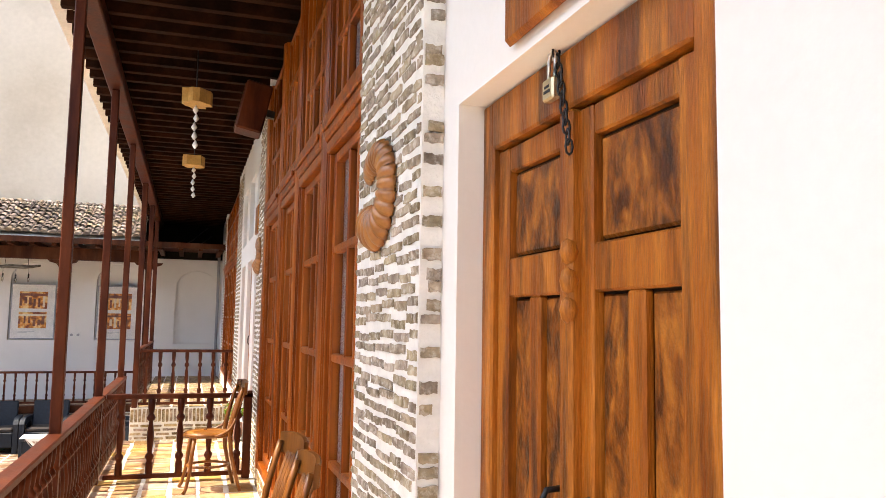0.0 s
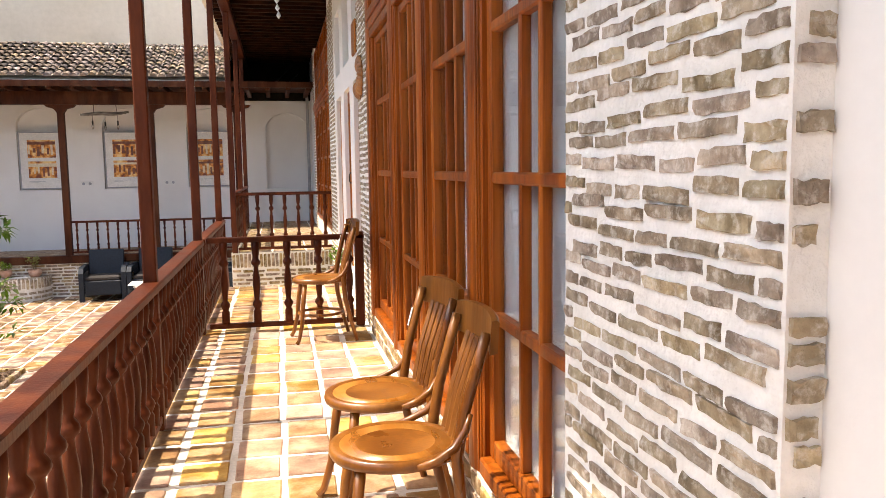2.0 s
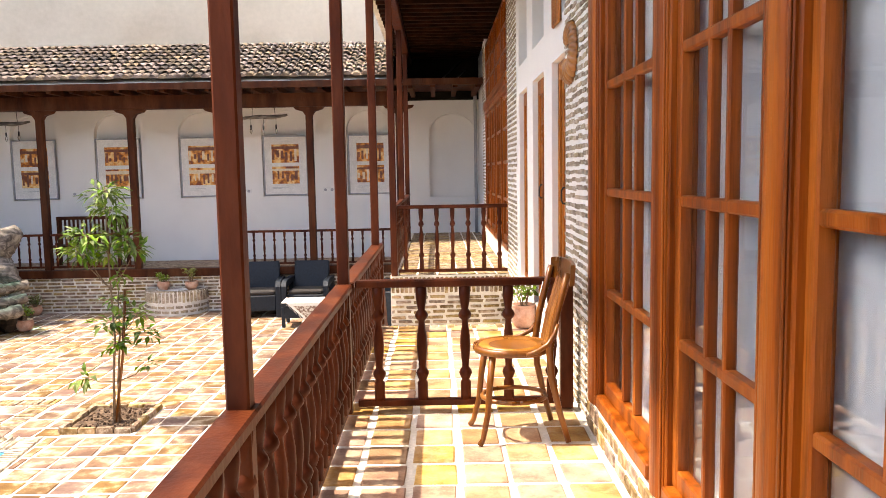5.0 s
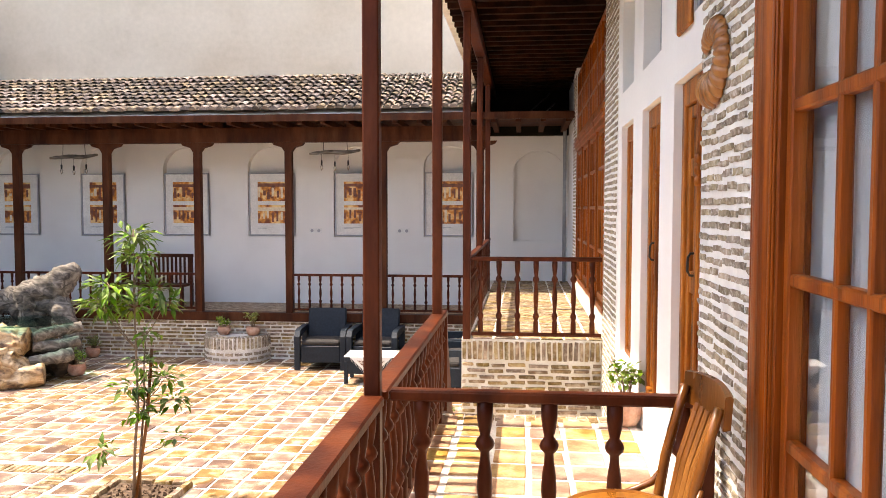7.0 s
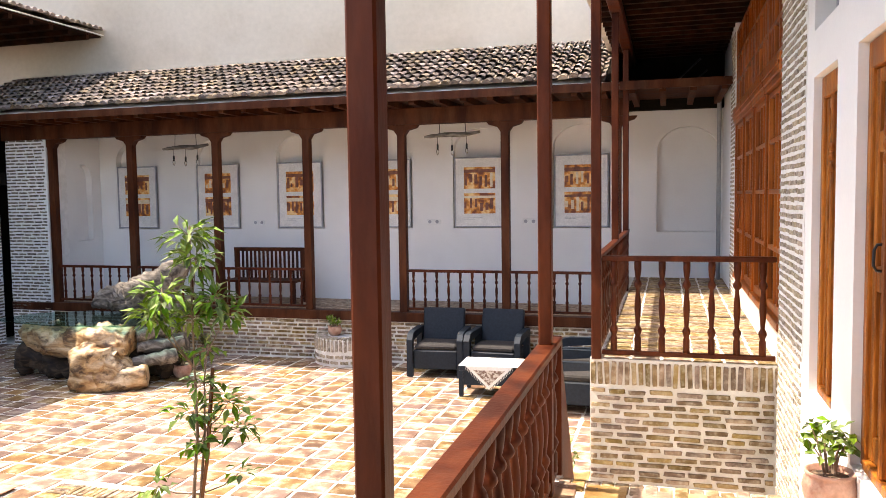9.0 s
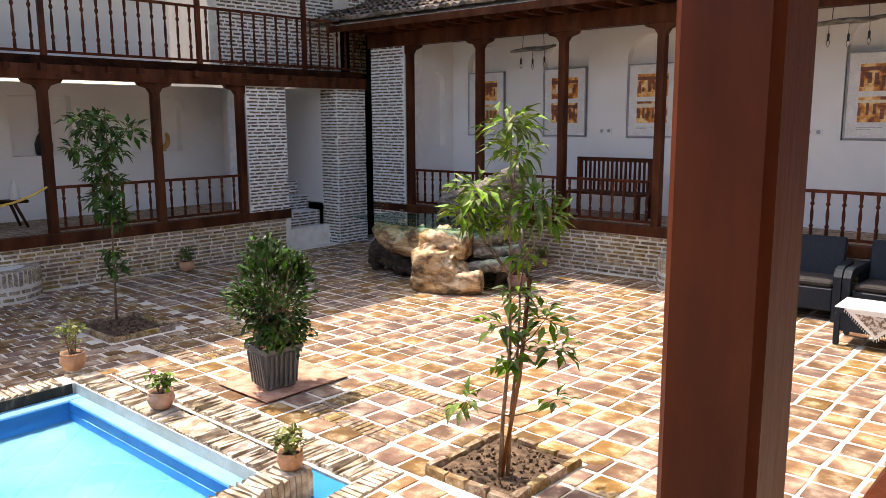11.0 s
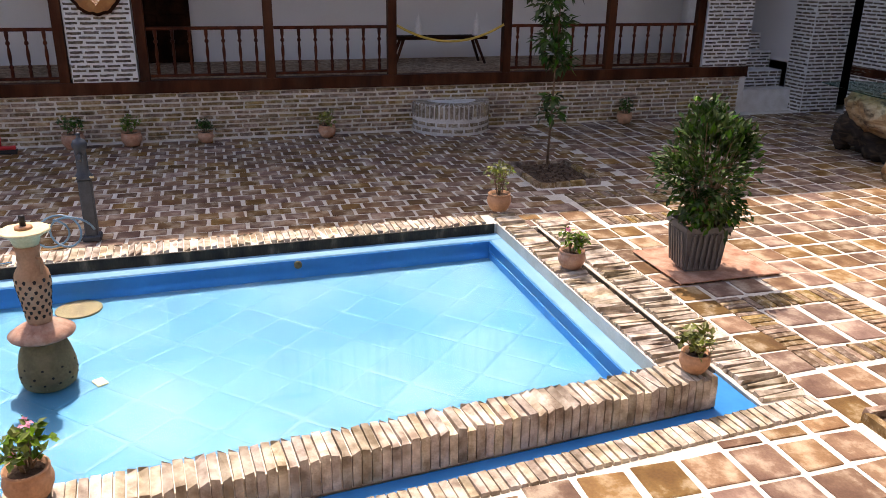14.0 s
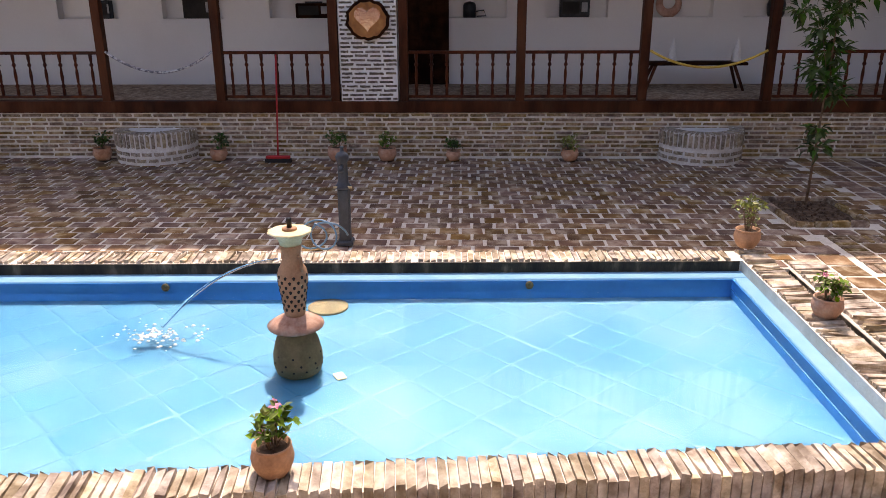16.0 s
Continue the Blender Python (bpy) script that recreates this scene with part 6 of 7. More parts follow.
BIG = Matrix.Diagonal((1.14, 1.14, 1.14, 1))
armchair("dark blue-grey moulded rattan armchair with a dark cushion", pose(-3.45, 18.12, ZC, 0, 0, 4) @ BIG)
armchair("dark blue-grey moulded rattan armchair beside another", pose(-2.52, 18.15, ZC, 0, 0, -2) @ BIG)
armchair("dark blue-grey moulded rattan armchair turned towards the table", pose(-1.12, 17.45, ZC, 0, 0, -88) @ BIG)
armchair("dark blue-grey moulded rattan armchair near the balcony's brick wall", pose(-1.12, 16.5, ZC, 0, 0, -92) @ BIG)
t = thing("coffee_table", "dark blue-grey rattan coffee table", "table", at=pose(-2.35, 17.0, ZC, 0, 0, 2))
part("top", boxes((-0.42, 0.42, -0.28, 0.28, 0.36, 0.43), bevel=0.012), "rattan", t)
part("apron", boxes((-0.40, 0.40, -0.26, 0.26, 0.16, 0.36), bevel=0.008), "rattan", t)
for a in (-1, 1):
    for b in (-1, 1):
        part("leg", boxes((a * 0.40 - 0.03, a * 0.40 + 0.03, b * 0.25 - 0.03, b * 0.25 + 0.03, 0, 0.36), bevel=0.006), "rattan", t)
t = thing("tablecloth", "white cloth with a brown printed hanging corner on the table", "tablecloth", at=pose(-2.35, 17.0, ZC + 0.432, 0, 0, 2))
part("cloth", boxes((-0.43, 0.43, -0.29, 0.29, 0, 0.006)), "cloth", t)
bm = bmesh.new()
prism(bm, [(-0.33, 0.0), (0.33, 0.0), (0.0, -0.31)], "y", -0.298, -0.292)
part("hanging_corner", bm, "cloth", t)
bm = bmesh.new()
prism(bm, [(-0.22, -0.05), (0.22, -0.05), (0.0, -0.26)], "y", -0.301, -0.2985)
part("printed_corner", bm, "cloth_print", t, "brown printed pattern")
bm = bmesh.new()
for k in range(16):
    for s in (-1, 1):
        u = (k + 0.5) / 16
        x, z = s * 0.33 * (1 - u), -0.31 * u
        tube(bm, [(x, -0.296, z), (x + s * 0.006, -0.297, z - 0.035)], 0.004, 4)
part("fringe", bm, "cloth", t, "short white fringe")


# ---- log table ----
def gnarled(bm, pts, radii, seed, seg=30, rough=0.35, steps=12):
    """A knotty limb: a tube with noise over its skin."""
    path, rad = [], []
    P = [Vector(p) for p in pts]
    for i in range(len(P) - 1):
        for k in range(steps):
            s = k / steps
            p0, p1, p2, p3 = P[max(i - 1, 0)], P[i], P[i + 1], P[min(i + 2, len(P) - 1)]
            path.append(0.5 * ((2 * p1) + (p2 - p0) * s + (2 * p0 - 5 * p1 + 4 * p2 - p3) * s * s + (3 * p1 - p0 - 3 * p2 + p3) * s ** 3))
            rad.append(radii[i] * (1 - s) + radii[i + 1] * s)
    path.append(P[-1])
    rad.append(radii[-1])
    start = len(bm.verts)
    tube(bm, path, rad, seg)
    bm.verts.ensure_lookup_table()
    n = len(path)
    for i in range(n):
        for k in range(seg):
            v = bm.verts[start + i * seg + k]
            d = v.co - path[i]
            f = 1 + rough * (1.1 * noise.noise(v.co * 2.6 + Vector((seed, 0, 0))) - 0.9 * abs(noise.noise(v.co * 5.5 + Vector((0, seed, 0)))) + 0.3 * noise.noise(v.co * 13) + 0.22 * noise.noise(v.co * 31) + 0.25)
            v.co = path[i] + d * f
    return bm


LX, LY = -8.7, 16.6
t = thing("log_table", "massive pale and dark stump table under a glass sheet", "table", at=Matrix.Translation((LX, LY, ZC)))
bm = bmesh.new()
gnarled(bm, [(-1.25, -0.05, 0.66), (-0.7, -0.25, 0.62), (-0.1, -0.35, 0.62), (0.45, -0.40, 0.66), (0.95, -0.35, 0.64)], [0.16, 0.22, 0.24, 0.26, 0.2], 1, rough=0.45)
part("upper_limb", bm, "log_pale", t, "pale barked limb, scraped and polished", True)
bm = bmesh.new()
gnarled(bm, [(0.35, -0.62, 0.60), (0.5, -0.66, 0.40), (0.72, -0.55, 0.20), (0.95, -0.4, 0.10)], [0.20, 0.30, 0.32, 0.22], 2, rough=0.4)
gnarled(bm, [(0.25, -0.75, 0.12), (0.7, -0.7, 0.14), (1.3, -0.45, 0.16)], [0.16, 0.22, 0.14], 3, rough=0.4)
part("front_stump", bm, "log_pale", t, "pale stump face with dark knots", True)
bm = bmesh.new()
gnarled(bm, [(-1.35, -0.1, 0.12), (-1.1, -0.1, 0.3), (-0.8, -0.05, 0.2), (-0.3, 0.0, 0.18), (0.2, 0.0, 0.2)], [0.15, 0.26, 0.24, 0.2, 0.2], 4, rough=0.5)
gnarled(bm, [(-0.6, 0.2, 0.1), (0.0, 0.3, 0.3), (0.8, 0.2, 0.35), (1.3, 0.1, 0.2)], [0.2, 0.3, 0.3, 0.2], 5, rough=0.5)
part("dark_root", bm, "log_dark", t, "dark weathered root", True)
for k, (a, b, c) in enumerate((((1.0, -0.25, 0.72), (1.2, 0.1, 0.76), (1.45, 0.35, 0.8)), ((0.95, -0.2, 0.55), (1.25, 0.0, 0.55), (1.5, 0.2, 0.6)), ((1.0, -0.35, 0.35), (1.3, -0.2, 0.38), (1.5, 0.0, 0.42)))):
    bm = bmesh.new()
    gnarled(bm, [a, b, c], [0.09, 0.1, 0.09], 6 + k, 16, 0.4)
    part("side_branch", bm, "driftwood", t, "grey forked branch", True)
bm = bmesh.new()
prism(bm, [(-1.6, -0.35), (-0.4, -0.62), (0.9, -0.52), (1.5, 0.05), (0.9, 0.75), (-0.7, 0.85), (-1.5, 0.35)], "z", 0.90, 0.915)
part("glass_top", bm, "table_glass", t, "large greenish glass sheet")
t = thing("driftwood", "big grey weathered driftwood root standing behind the table", "driftwood", at=Matrix.Translation((LX, LY, ZC)))
bm = bmesh.new()
gnarled(bm, [(0.1, 0.95, 0.05), (0.15, 0.9, 0.6), (0.2, 0.95, 1.05), (0.6, 1.05, 1.45), (0.95, 1.1, 1.72)], [0.3, 0.3, 0.34, 0.26, 0.1], 11, rough=0.6, seg=22)
gnarled(bm, [(0.25, 0.9, 1.0), (-0.25, 0.8, 1.12), (-0.6, 0.7, 1.02)], [0.26, 0.2, 0.06], 12, rough=0.6)
gnarled(bm, [(0.45, 1.0, 1.2), (0.8, 0.9, 0.95), (1.0, 0.85, 0.5), (1.05, 0.9, 0.02)], [0.22, 0.16, 0.12, 0.14], 13, rough=0.5)
part("root", bm, "driftwood", t, smooth=True)

# ---- north terrace: pictures, sockets, lamps, bench ----
rp = random.Random(17)
for k, c in enumerate(PIC_X):
    t = thing("picture", "framed orange-brown print of old timber galleries in a niche", "picture", "niche pictures", Matrix.Translation((c, NB - 0.03, 0.985)))
    w_, h = 0.94, 1.27
    part("frame", boxes((-w_ / 2, -w_ / 2 + 0.025, 0, 0.05, 0, h), (w_ / 2 - 0.025, w_ / 2, 0, 0.05, 0, h), (-w_ / 2 + 0.025, w_ / 2 - 0.025, 0, 0.05, 0, 0.025), (-w_ / 2 + 0.025, w_ / 2 - 0.025, 0, 0.05, h - 0.025, h), bevel=0.004), "grey_frame", t)
    part("mount", boxes((-w_ / 2 + 0.025, w_ / 2 - 0.025, 0.02, 0.04, 0.025, h - 0.025)), "print_paper", t)
    for z0, z1 in ((0.25, 0.62), (0.70, 1.09)):
        pr = part("print", boxes((-0.29, 0.29, 0.015, 0.02, z0, z1)), "print_orange", t, "orange-brown printed photograph")
        zz = z0 + 0.03
        for q in range(6):
            a = -0.28 + 0.095 * q + rp.uniform(-0.01, 0.01)
            part("print_patch", boxes((a, a + rp.uniform(0.03, 0.06), 0.012, 0.0145, z0 + rp.uniform(0.02, 0.12), z0 + rp.uniform(0.16, 0.30))), rp.choice(["print_dark", "print_light", "print_dark"]), pr)
        part("print_patch", boxes((-0.29, 0.29, 0.0105, 0.0118, z1 - rp.uniform(0.09, 0.13), z1 - rp.uniform(0.03, 0.06))), rp.choice(["print_light", "print_dark"]), pr)
    part("caption_bar", boxes((-0.29, 0.05, 0.016, 0.019, 0.17, 0.178), (-0.29, -0.1, 0.016, 0.019, 0.145, 0.152)), "grey_frame", t)
for x in (-7.75, -4.15, -2.36):
    t = thing("wall_socket", "white double wall socket on the plaster", "socket", "wall sockets", Matrix.Translation((x, NB - 0.012, 1.09)))
    part("plate", boxes((-0.13, 0.13, -0.004, 0.011, -0.05, 0.05), bevel=0.003), "white_plastic", t)
    for s in (-0.07, 0.07):
        bm = bmesh.new()
        lathe(bm, [(0.032, 0), (0.032, 0.004)], 14, Matrix.Translation((s, -0.004, 0)) @ Matrix.Rotation(radians(90), 4, "X"))
        part("outlet", bm, "grey_frame", t)


def branch_lamp(x, y, z, label):
    t = thing("pendant_lamp", label, "lamp", "branch lamps", Matrix.Translation((x, y, z)))
    bm = bmesh.new()
    gnarled(bm, [(-0.48, 0, 0.0), (-0.1, 0.02, 0.03), (0.2, -0.02, 0.02), (0.48, 0, 0.06)], [0.025, 0.04, 0.035, 0.025], 3, 10, 0.3)
    part("branch", bm, "driftwood", t, smooth=True)
    for s in (-0.22, 0.24):
        bm = bmesh.new()
        tube(bm, [(s, 0, 0.03), (s * 0.85, 0, 3.13 - z)], 0.006, 5)
        part("cord", bm, "black_metal", t)
    for k, s in enumerate((-0.25, 0.0, 0.25)):
        bm = bmesh.new()
        tube(bm, [(s, 0, 0.0), (s, 0, -0.12 - 0.02 * (k % 2))], 0.004, 5)
        lathe(bm, [(0.016, -0.20 - 0.02 * (k % 2)), (0.018, -0.14 - 0.02 * (k % 2)), (0.008, -0.12 - 0.02 * (k % 2))], 10)
        for v in bm.verts:
            if abs(v.co.x) < 0.03 and v.co.z < -0.11 and s:
                v.co.x += s
        b = part("socket", bm, "black_metal", t)
        bm = bmesh.new()
        lathe(bm, [(0.012, 0), (0.026, -0.035), (0.022, -0.07), (0.004, -0.11)], 12, Matrix.Translation((s, 0, -0.20 - 0.02 * (k % 2))))
        part("bulb", bm, "bulb_glass", b, "clear flame-shaped bulb", True)


branch_lamp(-3.45, 19.0, 2.55, "rustic branch lamp with three hanging bulbs")
branch_lamp(-8.55, 19.0, 2.50, "rustic branch lamp with three bulbs above the terrace")


def slat_bench(x, y, z, wd, label, yaw=0):
    t = thing("bench", label, "bench", "benches", pose(x, y, z, 0, 0, yaw))
    part("seat", boxes((-wd / 2, wd / 2, -0.25, 0.25, 0.40, 0.44), bevel=0.006), "red_wood_old", t)
    for a in (-1, 1):
        for b in (-1, 1):
            part("leg", boxes((a * (wd / 2 - 0.04) - 0.03, a * (wd / 2 - 0.04) + 0.03, b * 0.22 - 0.03, b * 0.22 + 0.03, 0, 0.40 if b < 0 else 0.95), bevel=0.005), "red_wood_old", t)
    part("top_rail", boxes((-wd / 2, wd / 2, 0.2, 0.25, 0.95, 1.02), bevel=0.006), "red_wood_old", t)
    n = int(wd / 0.09)
    for k in range(n):
        u = -wd / 2 + 0.09 + (wd - 0.18) * k / (n - 1)
        part("slat", boxes((u - 0.02, u + 0.02, 0.215, 0.235, 0.44, 0.95)), "red_wood_old", t)
    return t


slat_bench(-7.25, 19.45, ZT - 0.004, 1.5, "dark stained slatted wooden bench on the terrace")

# ---- west terrace ----
t = thing("bench", "narrow dark wooden bench with splayed legs on the terrace", "bench", at=Matrix.Translation((-13.9, 11.55, ZT - 0.004)))
part("seat", boxes((-0.17, 0.17, -0.82, 0.82, 0.40, 0.45), bevel=0.01), "beam_wood", t)
for a in (-1, 1):
    for b in (-1, 1):
        bm = bmesh.new()
        tube(bm, [(a * 0.17, b * 0.78, 0), (a * 0.1, b * 0.62, 0.41)], [0.022, 0.028], 8)
        part("leg", bm, "red_wood_old", t, smooth=True)
for y in (11.2, 12.22):
    t = thing("napkin_cone", "white folded cloth cone standing on the bench", "napkin", "cloth cones", Matrix.Translation((-13.9, y, ZT + 0.446)))
    bm = bmesh.new()
    lathe(bm, [(0.07, 0), (0.075, 0.05), (0.06, 0.16), (0.03, 0.28), (0.006, 0.36)], 9)
    part("cloth", bm, "cloth", t)


def rope(y0, y1, z, sag, mat, label):
    t = thing("rope", label, "rope", "barrier ropes")
    bm = bmesh.new()
    tube(bm, [(WXF + 0.0, y0 + (y1 - y0) * k / 24, z - sag * (1 - (2 * k / 24 - 1) ** 2)) for k in range(25)], 0.018, 8)
    part("rope", bm, mat, t, smooth=True)


rope(2.59, 4.17, ZT + 0.72, 0.30, "rope_grey", "sagging grey and white twisted barrier rope")
rope(10.54, 12.22, ZT + 0.72, 0.24, "rope_yellow", "sagging yellow barrier rope between two posts")
t = thing("broom", "long red broom leaning against the terrace wall", "broom", at=Matrix.Translation((-12.22, 5.12, ZC)))
bm = bmesh.new()
tube(bm, [(0, 0, 0.08), (-0.30, 0.0, 1.52)], 0.013, 8)
part("handle", bm, "red_plastic", t, smooth=True)
part("head", boxes((-0.035, 0.035, -0.18, 0.18, 0.05, 0.10), bevel=0.012), "red_plastic", t)
part("bristles", boxes((-0.04, 0.04, -0.19, 0.19, 0.0, 0.052)), "dark", t, "short black bristles")

# mirror in a slice of wood
t = thing("wall_mirror", "heart-shaped mirror in a rough wooden slice on the pillar", "mirror", at=Matrix.Translation((WXF + 0.02, 6.47, 0.78)) @ Matrix.Diagonal((1, 0.86, 0.86, 1)))


def heart(s, n=36):
    pts = []
    for k in range(n):
        a = 2 * math.pi * k / n
        u = 16 * math.sin(a) ** 3
        v = 13 * math.cos(a) - 5 * math.cos(2 * a) - 2 * math.cos(3 * a) - math.cos(4 * a)
        pts.append((u / 17 * s, (v + 2.5) / 17 * s))
    return pts


bm = bmesh.new()
rr = [(u * (1 + 0.05 * math.sin(k * 1.7)) * 1.0, v * (1 + 0.04 * math.cos(k * 2.3))) for k, (u, v) in enumerate((0.36 * math.cos(2 * math.pi * k / 36), 0.33 * math.sin(2 * math.pi * k / 36)) for k in range(36))]
prism(bm, rr, "x", 0.0, 0.06)
part("wood_slice", bm, "beam_wood", t)
bm = bmesh.new()
prism(bm, [(u * 0.86, v * 0.86) for u, v in rr], "x", 0.06, 0.066)
part("inner_slice", bm, "shell_wood", t, "paler inner wood ring")
bm = bmesh.new()
prism(bm, heart(0.23), "x", 0.066, 0.07)
part("mirror_glass", bm, "mirror", t, "heart-shaped mirror glass")

# dark carved door on the terrace
t = thing("door_5", "dark brown carved wooden door on the west terrace", "door", kind="structure")
leaf = part("door_leaf", boxes((WXB + 0.0, WXB + 0.06, 6.88, 7.6, ZT, 1.95), bevel=0.005), "beam_wood", t)
for k in range(3):
    for j in range(6):
        part("panel", boxes((WXB + 0.058, WXB + 0.075, 6.93 + k * 0.22, 7.10 + k * 0.22, ZT + 0.1 + j * 0.36, ZT + 0.4 + j * 0.36), bevel=0.01), "beam_wood", leaf)


# things in the square niches
def niche_box(y, w_, h, mat, label, name, cat):
    t = thing(name, label, cat, at=Matrix.Translation((WXB - 0.1, y, 0.72)))
    body = part("body", boxes((-0.08, 0.08, -w_ / 2, w_ / 2, 0, h), bevel=0.012), mat, t)
    part("panel", boxes((0.078, 0.084, -w_ * 0.42, w_ * 0.15, h * 0.2, h * 0.85), bevel=0.002), "dark", t)
    part("dial", boxes((0.078, 0.086, w_ * 0.22, w_ * 0.42, h * 0.3, h * 0.8), bevel=0.002), "grey_frame", t)
    part("strap", boxes((-0.01, 0.01, -w_ * 0.25, w_ * 0.25, h, h + 0.03)), "black_metal", t)


niche_box(9.72, 0.5, 0.30, "black_metal", "old black case radio in a wall niche", "radio", "radio")
niche_box(5.3, 0.6, 0.24, "beam_wood", "old wooden radio set in a wall niche", "radio", "radio")
niche_box(3.35, 0.55, 0.34, "dark", "old dark typewriter case in a wall niche", "typewriter", "typewriter")
niche_box(1.75, 0.14, 0.3, "black_metal", "small black lantern in a wall niche", "lantern", "lantern")
t = thing("iron_kettle", "black iron appliance with a loop of cable in a niche", "appliance", at=Matrix.Translation((WXB - 0.1, 7.95, 0.72)))
bm = bmesh.new()
lathe(bm, [(0.11, 0), (0.11, 0.2), (0.09, 0.24), (0.02, 0.26)], 14)
part("body", bm, "black_metal", t, smooth=True)
bm = bmesh.new()
tube(bm, [(0, 0.1, 0.1), (0.02, 0.24, 0.12), (0.02, 0.28, 0.03), (0.02, 0.12, 0.02)], 0.01, 6)
part("cable", bm, "black_metal", t)
t = thing("ring_sculpture", "rust-brown open ring sculpture on a small foot in a niche", "sculpture", at=Matrix.Translation((WXB - 0.1, 11.3, 0.72)))
bm = bmesh.new()
tube(bm, [(0, 0.16 * math.sin(a), 0.22 + 0.16 * math.cos(a)) for a in (0.5 + 5.4 * k / 26 for k in range(27))], [0.03 + 0.045 * math.sin(math.pi * k / 26) for k in range(27)], 10)
part("ring", bm, "clay", t, smooth=True)
part("foot", boxes((-0.05, 0.05, -0.07, 0.07, 0, 0.04), bevel=0.006), "clay", t)
t = thing("ring_sculpture", "brown open ring sculpture in the corner niche", "sculpture", at=Matrix.Translation((WXB - 0.1, 15.3, 0.72)))
bm = bmesh.new()
tube(bm, [(0, 0.16 * math.sin(a), 0.24 + 0.18 * math.cos(a)) for a in (0.9 + 4.6 * k / 26 for k in range(27))], [0.03 + 0.03 * math.sin(math.pi * k / 26) for k in range(27)], 10)
part("ring", bm, "amber", t, smooth=True)
part("foot", boxes((-0.05, 0.05, -0.09, 0.09, 0, 0.05), bevel=0.006), "amber", t)
t = thing("jug", "black rounded jug on a stand in a niche", "jug", at=Matrix.Translation((WXB - 0.1, 13.1, 0.72)))
bm = bmesh.new()
lathe(bm, [(0.12, 0), (0.14, 0.05), (0.15, 0.2), (0.10, 0.34), (0.06, 0.4), (0.075, 0.46)], 16)
part("body", bm, "black_metal", t, smooth=True)
t = thing("corner_steps", "brick-faced steps with worn white mortar in the corner stair", "steps")
STEPS = [(WXF - 0.62 - 0.36 * k, 16.74 + 0.25 * k, -0.85 + 0.30 * k) for k in range(4)]
for x1, y0, z0 in STEPS:
    part("step", boxes((WXB - 0.1, x1, y0, 17.94, z0, z0 + 0.30), bevel=0.006), "whitewash", t)
corner_steps = t

# ---- bricks and tiles, last ----
def by(items, point):
    p = Vector(point)
    return sorted(items, key=lambda m: (m.translation - p).length)


def faced(parent, face, length, height, bl, bh, joint, depth, limit, mat, seed, near=None, holes=(), jig=0.012):
    it = courses(face, length, height, bl, bh, joint, depth, seed, holes=holes, jig=jig)
    if near:
        it = by(it, near)
    pieces(parent, it, mat, mat + "_rest", "brick", limit, "bricks", "more bricks of the same wall")


EW, UP, NS = (0, -1, 0), (0, 0, 1), (1, 0, 0)
faced(pier_a, on_face((0.765, 3.046, 0.0), EW, UP), 0.852, 3.7, 0.155, 0.031, 0.0155, 0.005, 300, "brick_grey", 1, (0.765, 2.6, 1.6), jig=0.03)
faced(pier_a, on_face((0.765, 2.19, 0.0), NS, UP), 0.066, 3.7, 0.10, 0.037, 0.0095, 0.008, 80, "brick_grey", 2, jig=0.03)
faced(pier_b, on_face((0.815, 8.426, 0.0), EW, UP), 0.82, 3.7, 0.15, 0.030, 0.02, 0.007, 240, "brick_grey", 3, (0.8, 8.1, 1.5), jig=0.02)
faced(pier_c, on_face((0.855, 13.046, ZC), EW, UP), 1.12, 4.9, 0.18, 0.036, 0.022, 0.008, 120, "brick_grey", 4, (0.8, 12.4, 1.0))
faced(pier_d, on_face((0.865, 18.246, 0.1), EW, UP), 0.64, 3.6, 0.18, 0.036, 0.022, 0.008, 0, "brick_grey", 5)
faced(sill_wall, on_face((0.80, 7.596, 0.0), EW, UP), 4.54, 0.165, 0.2, 0.062, 0.02, 0.008, 80, "brick_tan", 6)
faced(pillar_w1, on_face((WXF + 0.01, 6.052, ZT), (0, 1, 0), UP), 0.826, 2.3, 0.20, 0.036, 0.026, 0.010, 150, "brick_shade", 7, (WXF, 6.5, 0.3))
faced(pillar_w2, on_face((WXF + 0.01, 15.802, ZT), (0, 1, 0), UP), 0.876, 2.3, 0.20, 0.036, 0.026, 0.010, 100, "brick_shade", 8, (WXF, 16.2, 0.6))
faced(pillar_w3, on_face((WXF + 0.01, 17.952, ZC), (0, 1, 0), UP), 0.766, 3.15, 0.20, 0.036, 0.026, 0.010, 100, "brick_shade", 9, (WXF, 18.2, 0.6))
faced(pillar_w3, on_face((WXF - 0.49, 17.95, ZC), NS, UP), 0.49, 3.15, 0.20, 0.036, 0.026, 0.010, 0, "brick_shade", 19)
faced(pillar_n, on_face((-12.336, NY - 0.02, ZC), NS, UP), 0.912, 4.1, 0.20, 0.036, 0.026, 0.010, 150, "brick_shade", 10, (-11.5, NY, 0.8))
faced(upper_brick, on_face((-13.7, 16.0, 2.28), (0, 1, 0), UP), 3.0, 2.6, 0.22, 0.042, 0.03, 0.010, 60, "brick_shade", 11, (-13.7, 17.5, 3.6))
faced(upper_brick, on_face((-13.1, 18.782, 2.28), (0, 1, 0), UP), 0.46, 2.6, 0.19, 0.05, 0.026, 0.012, 0, "brick_tan", 12)
for k, (x1, y0, z0) in enumerate(STEPS):
    faced(corner_steps, on_face((x1, y0, z0), (0, 1, 0), UP), 17.94 - y0, 0.29, 0.20, 0.036, 0.026, 0.010, 40, "brick_shade", 40 + k)
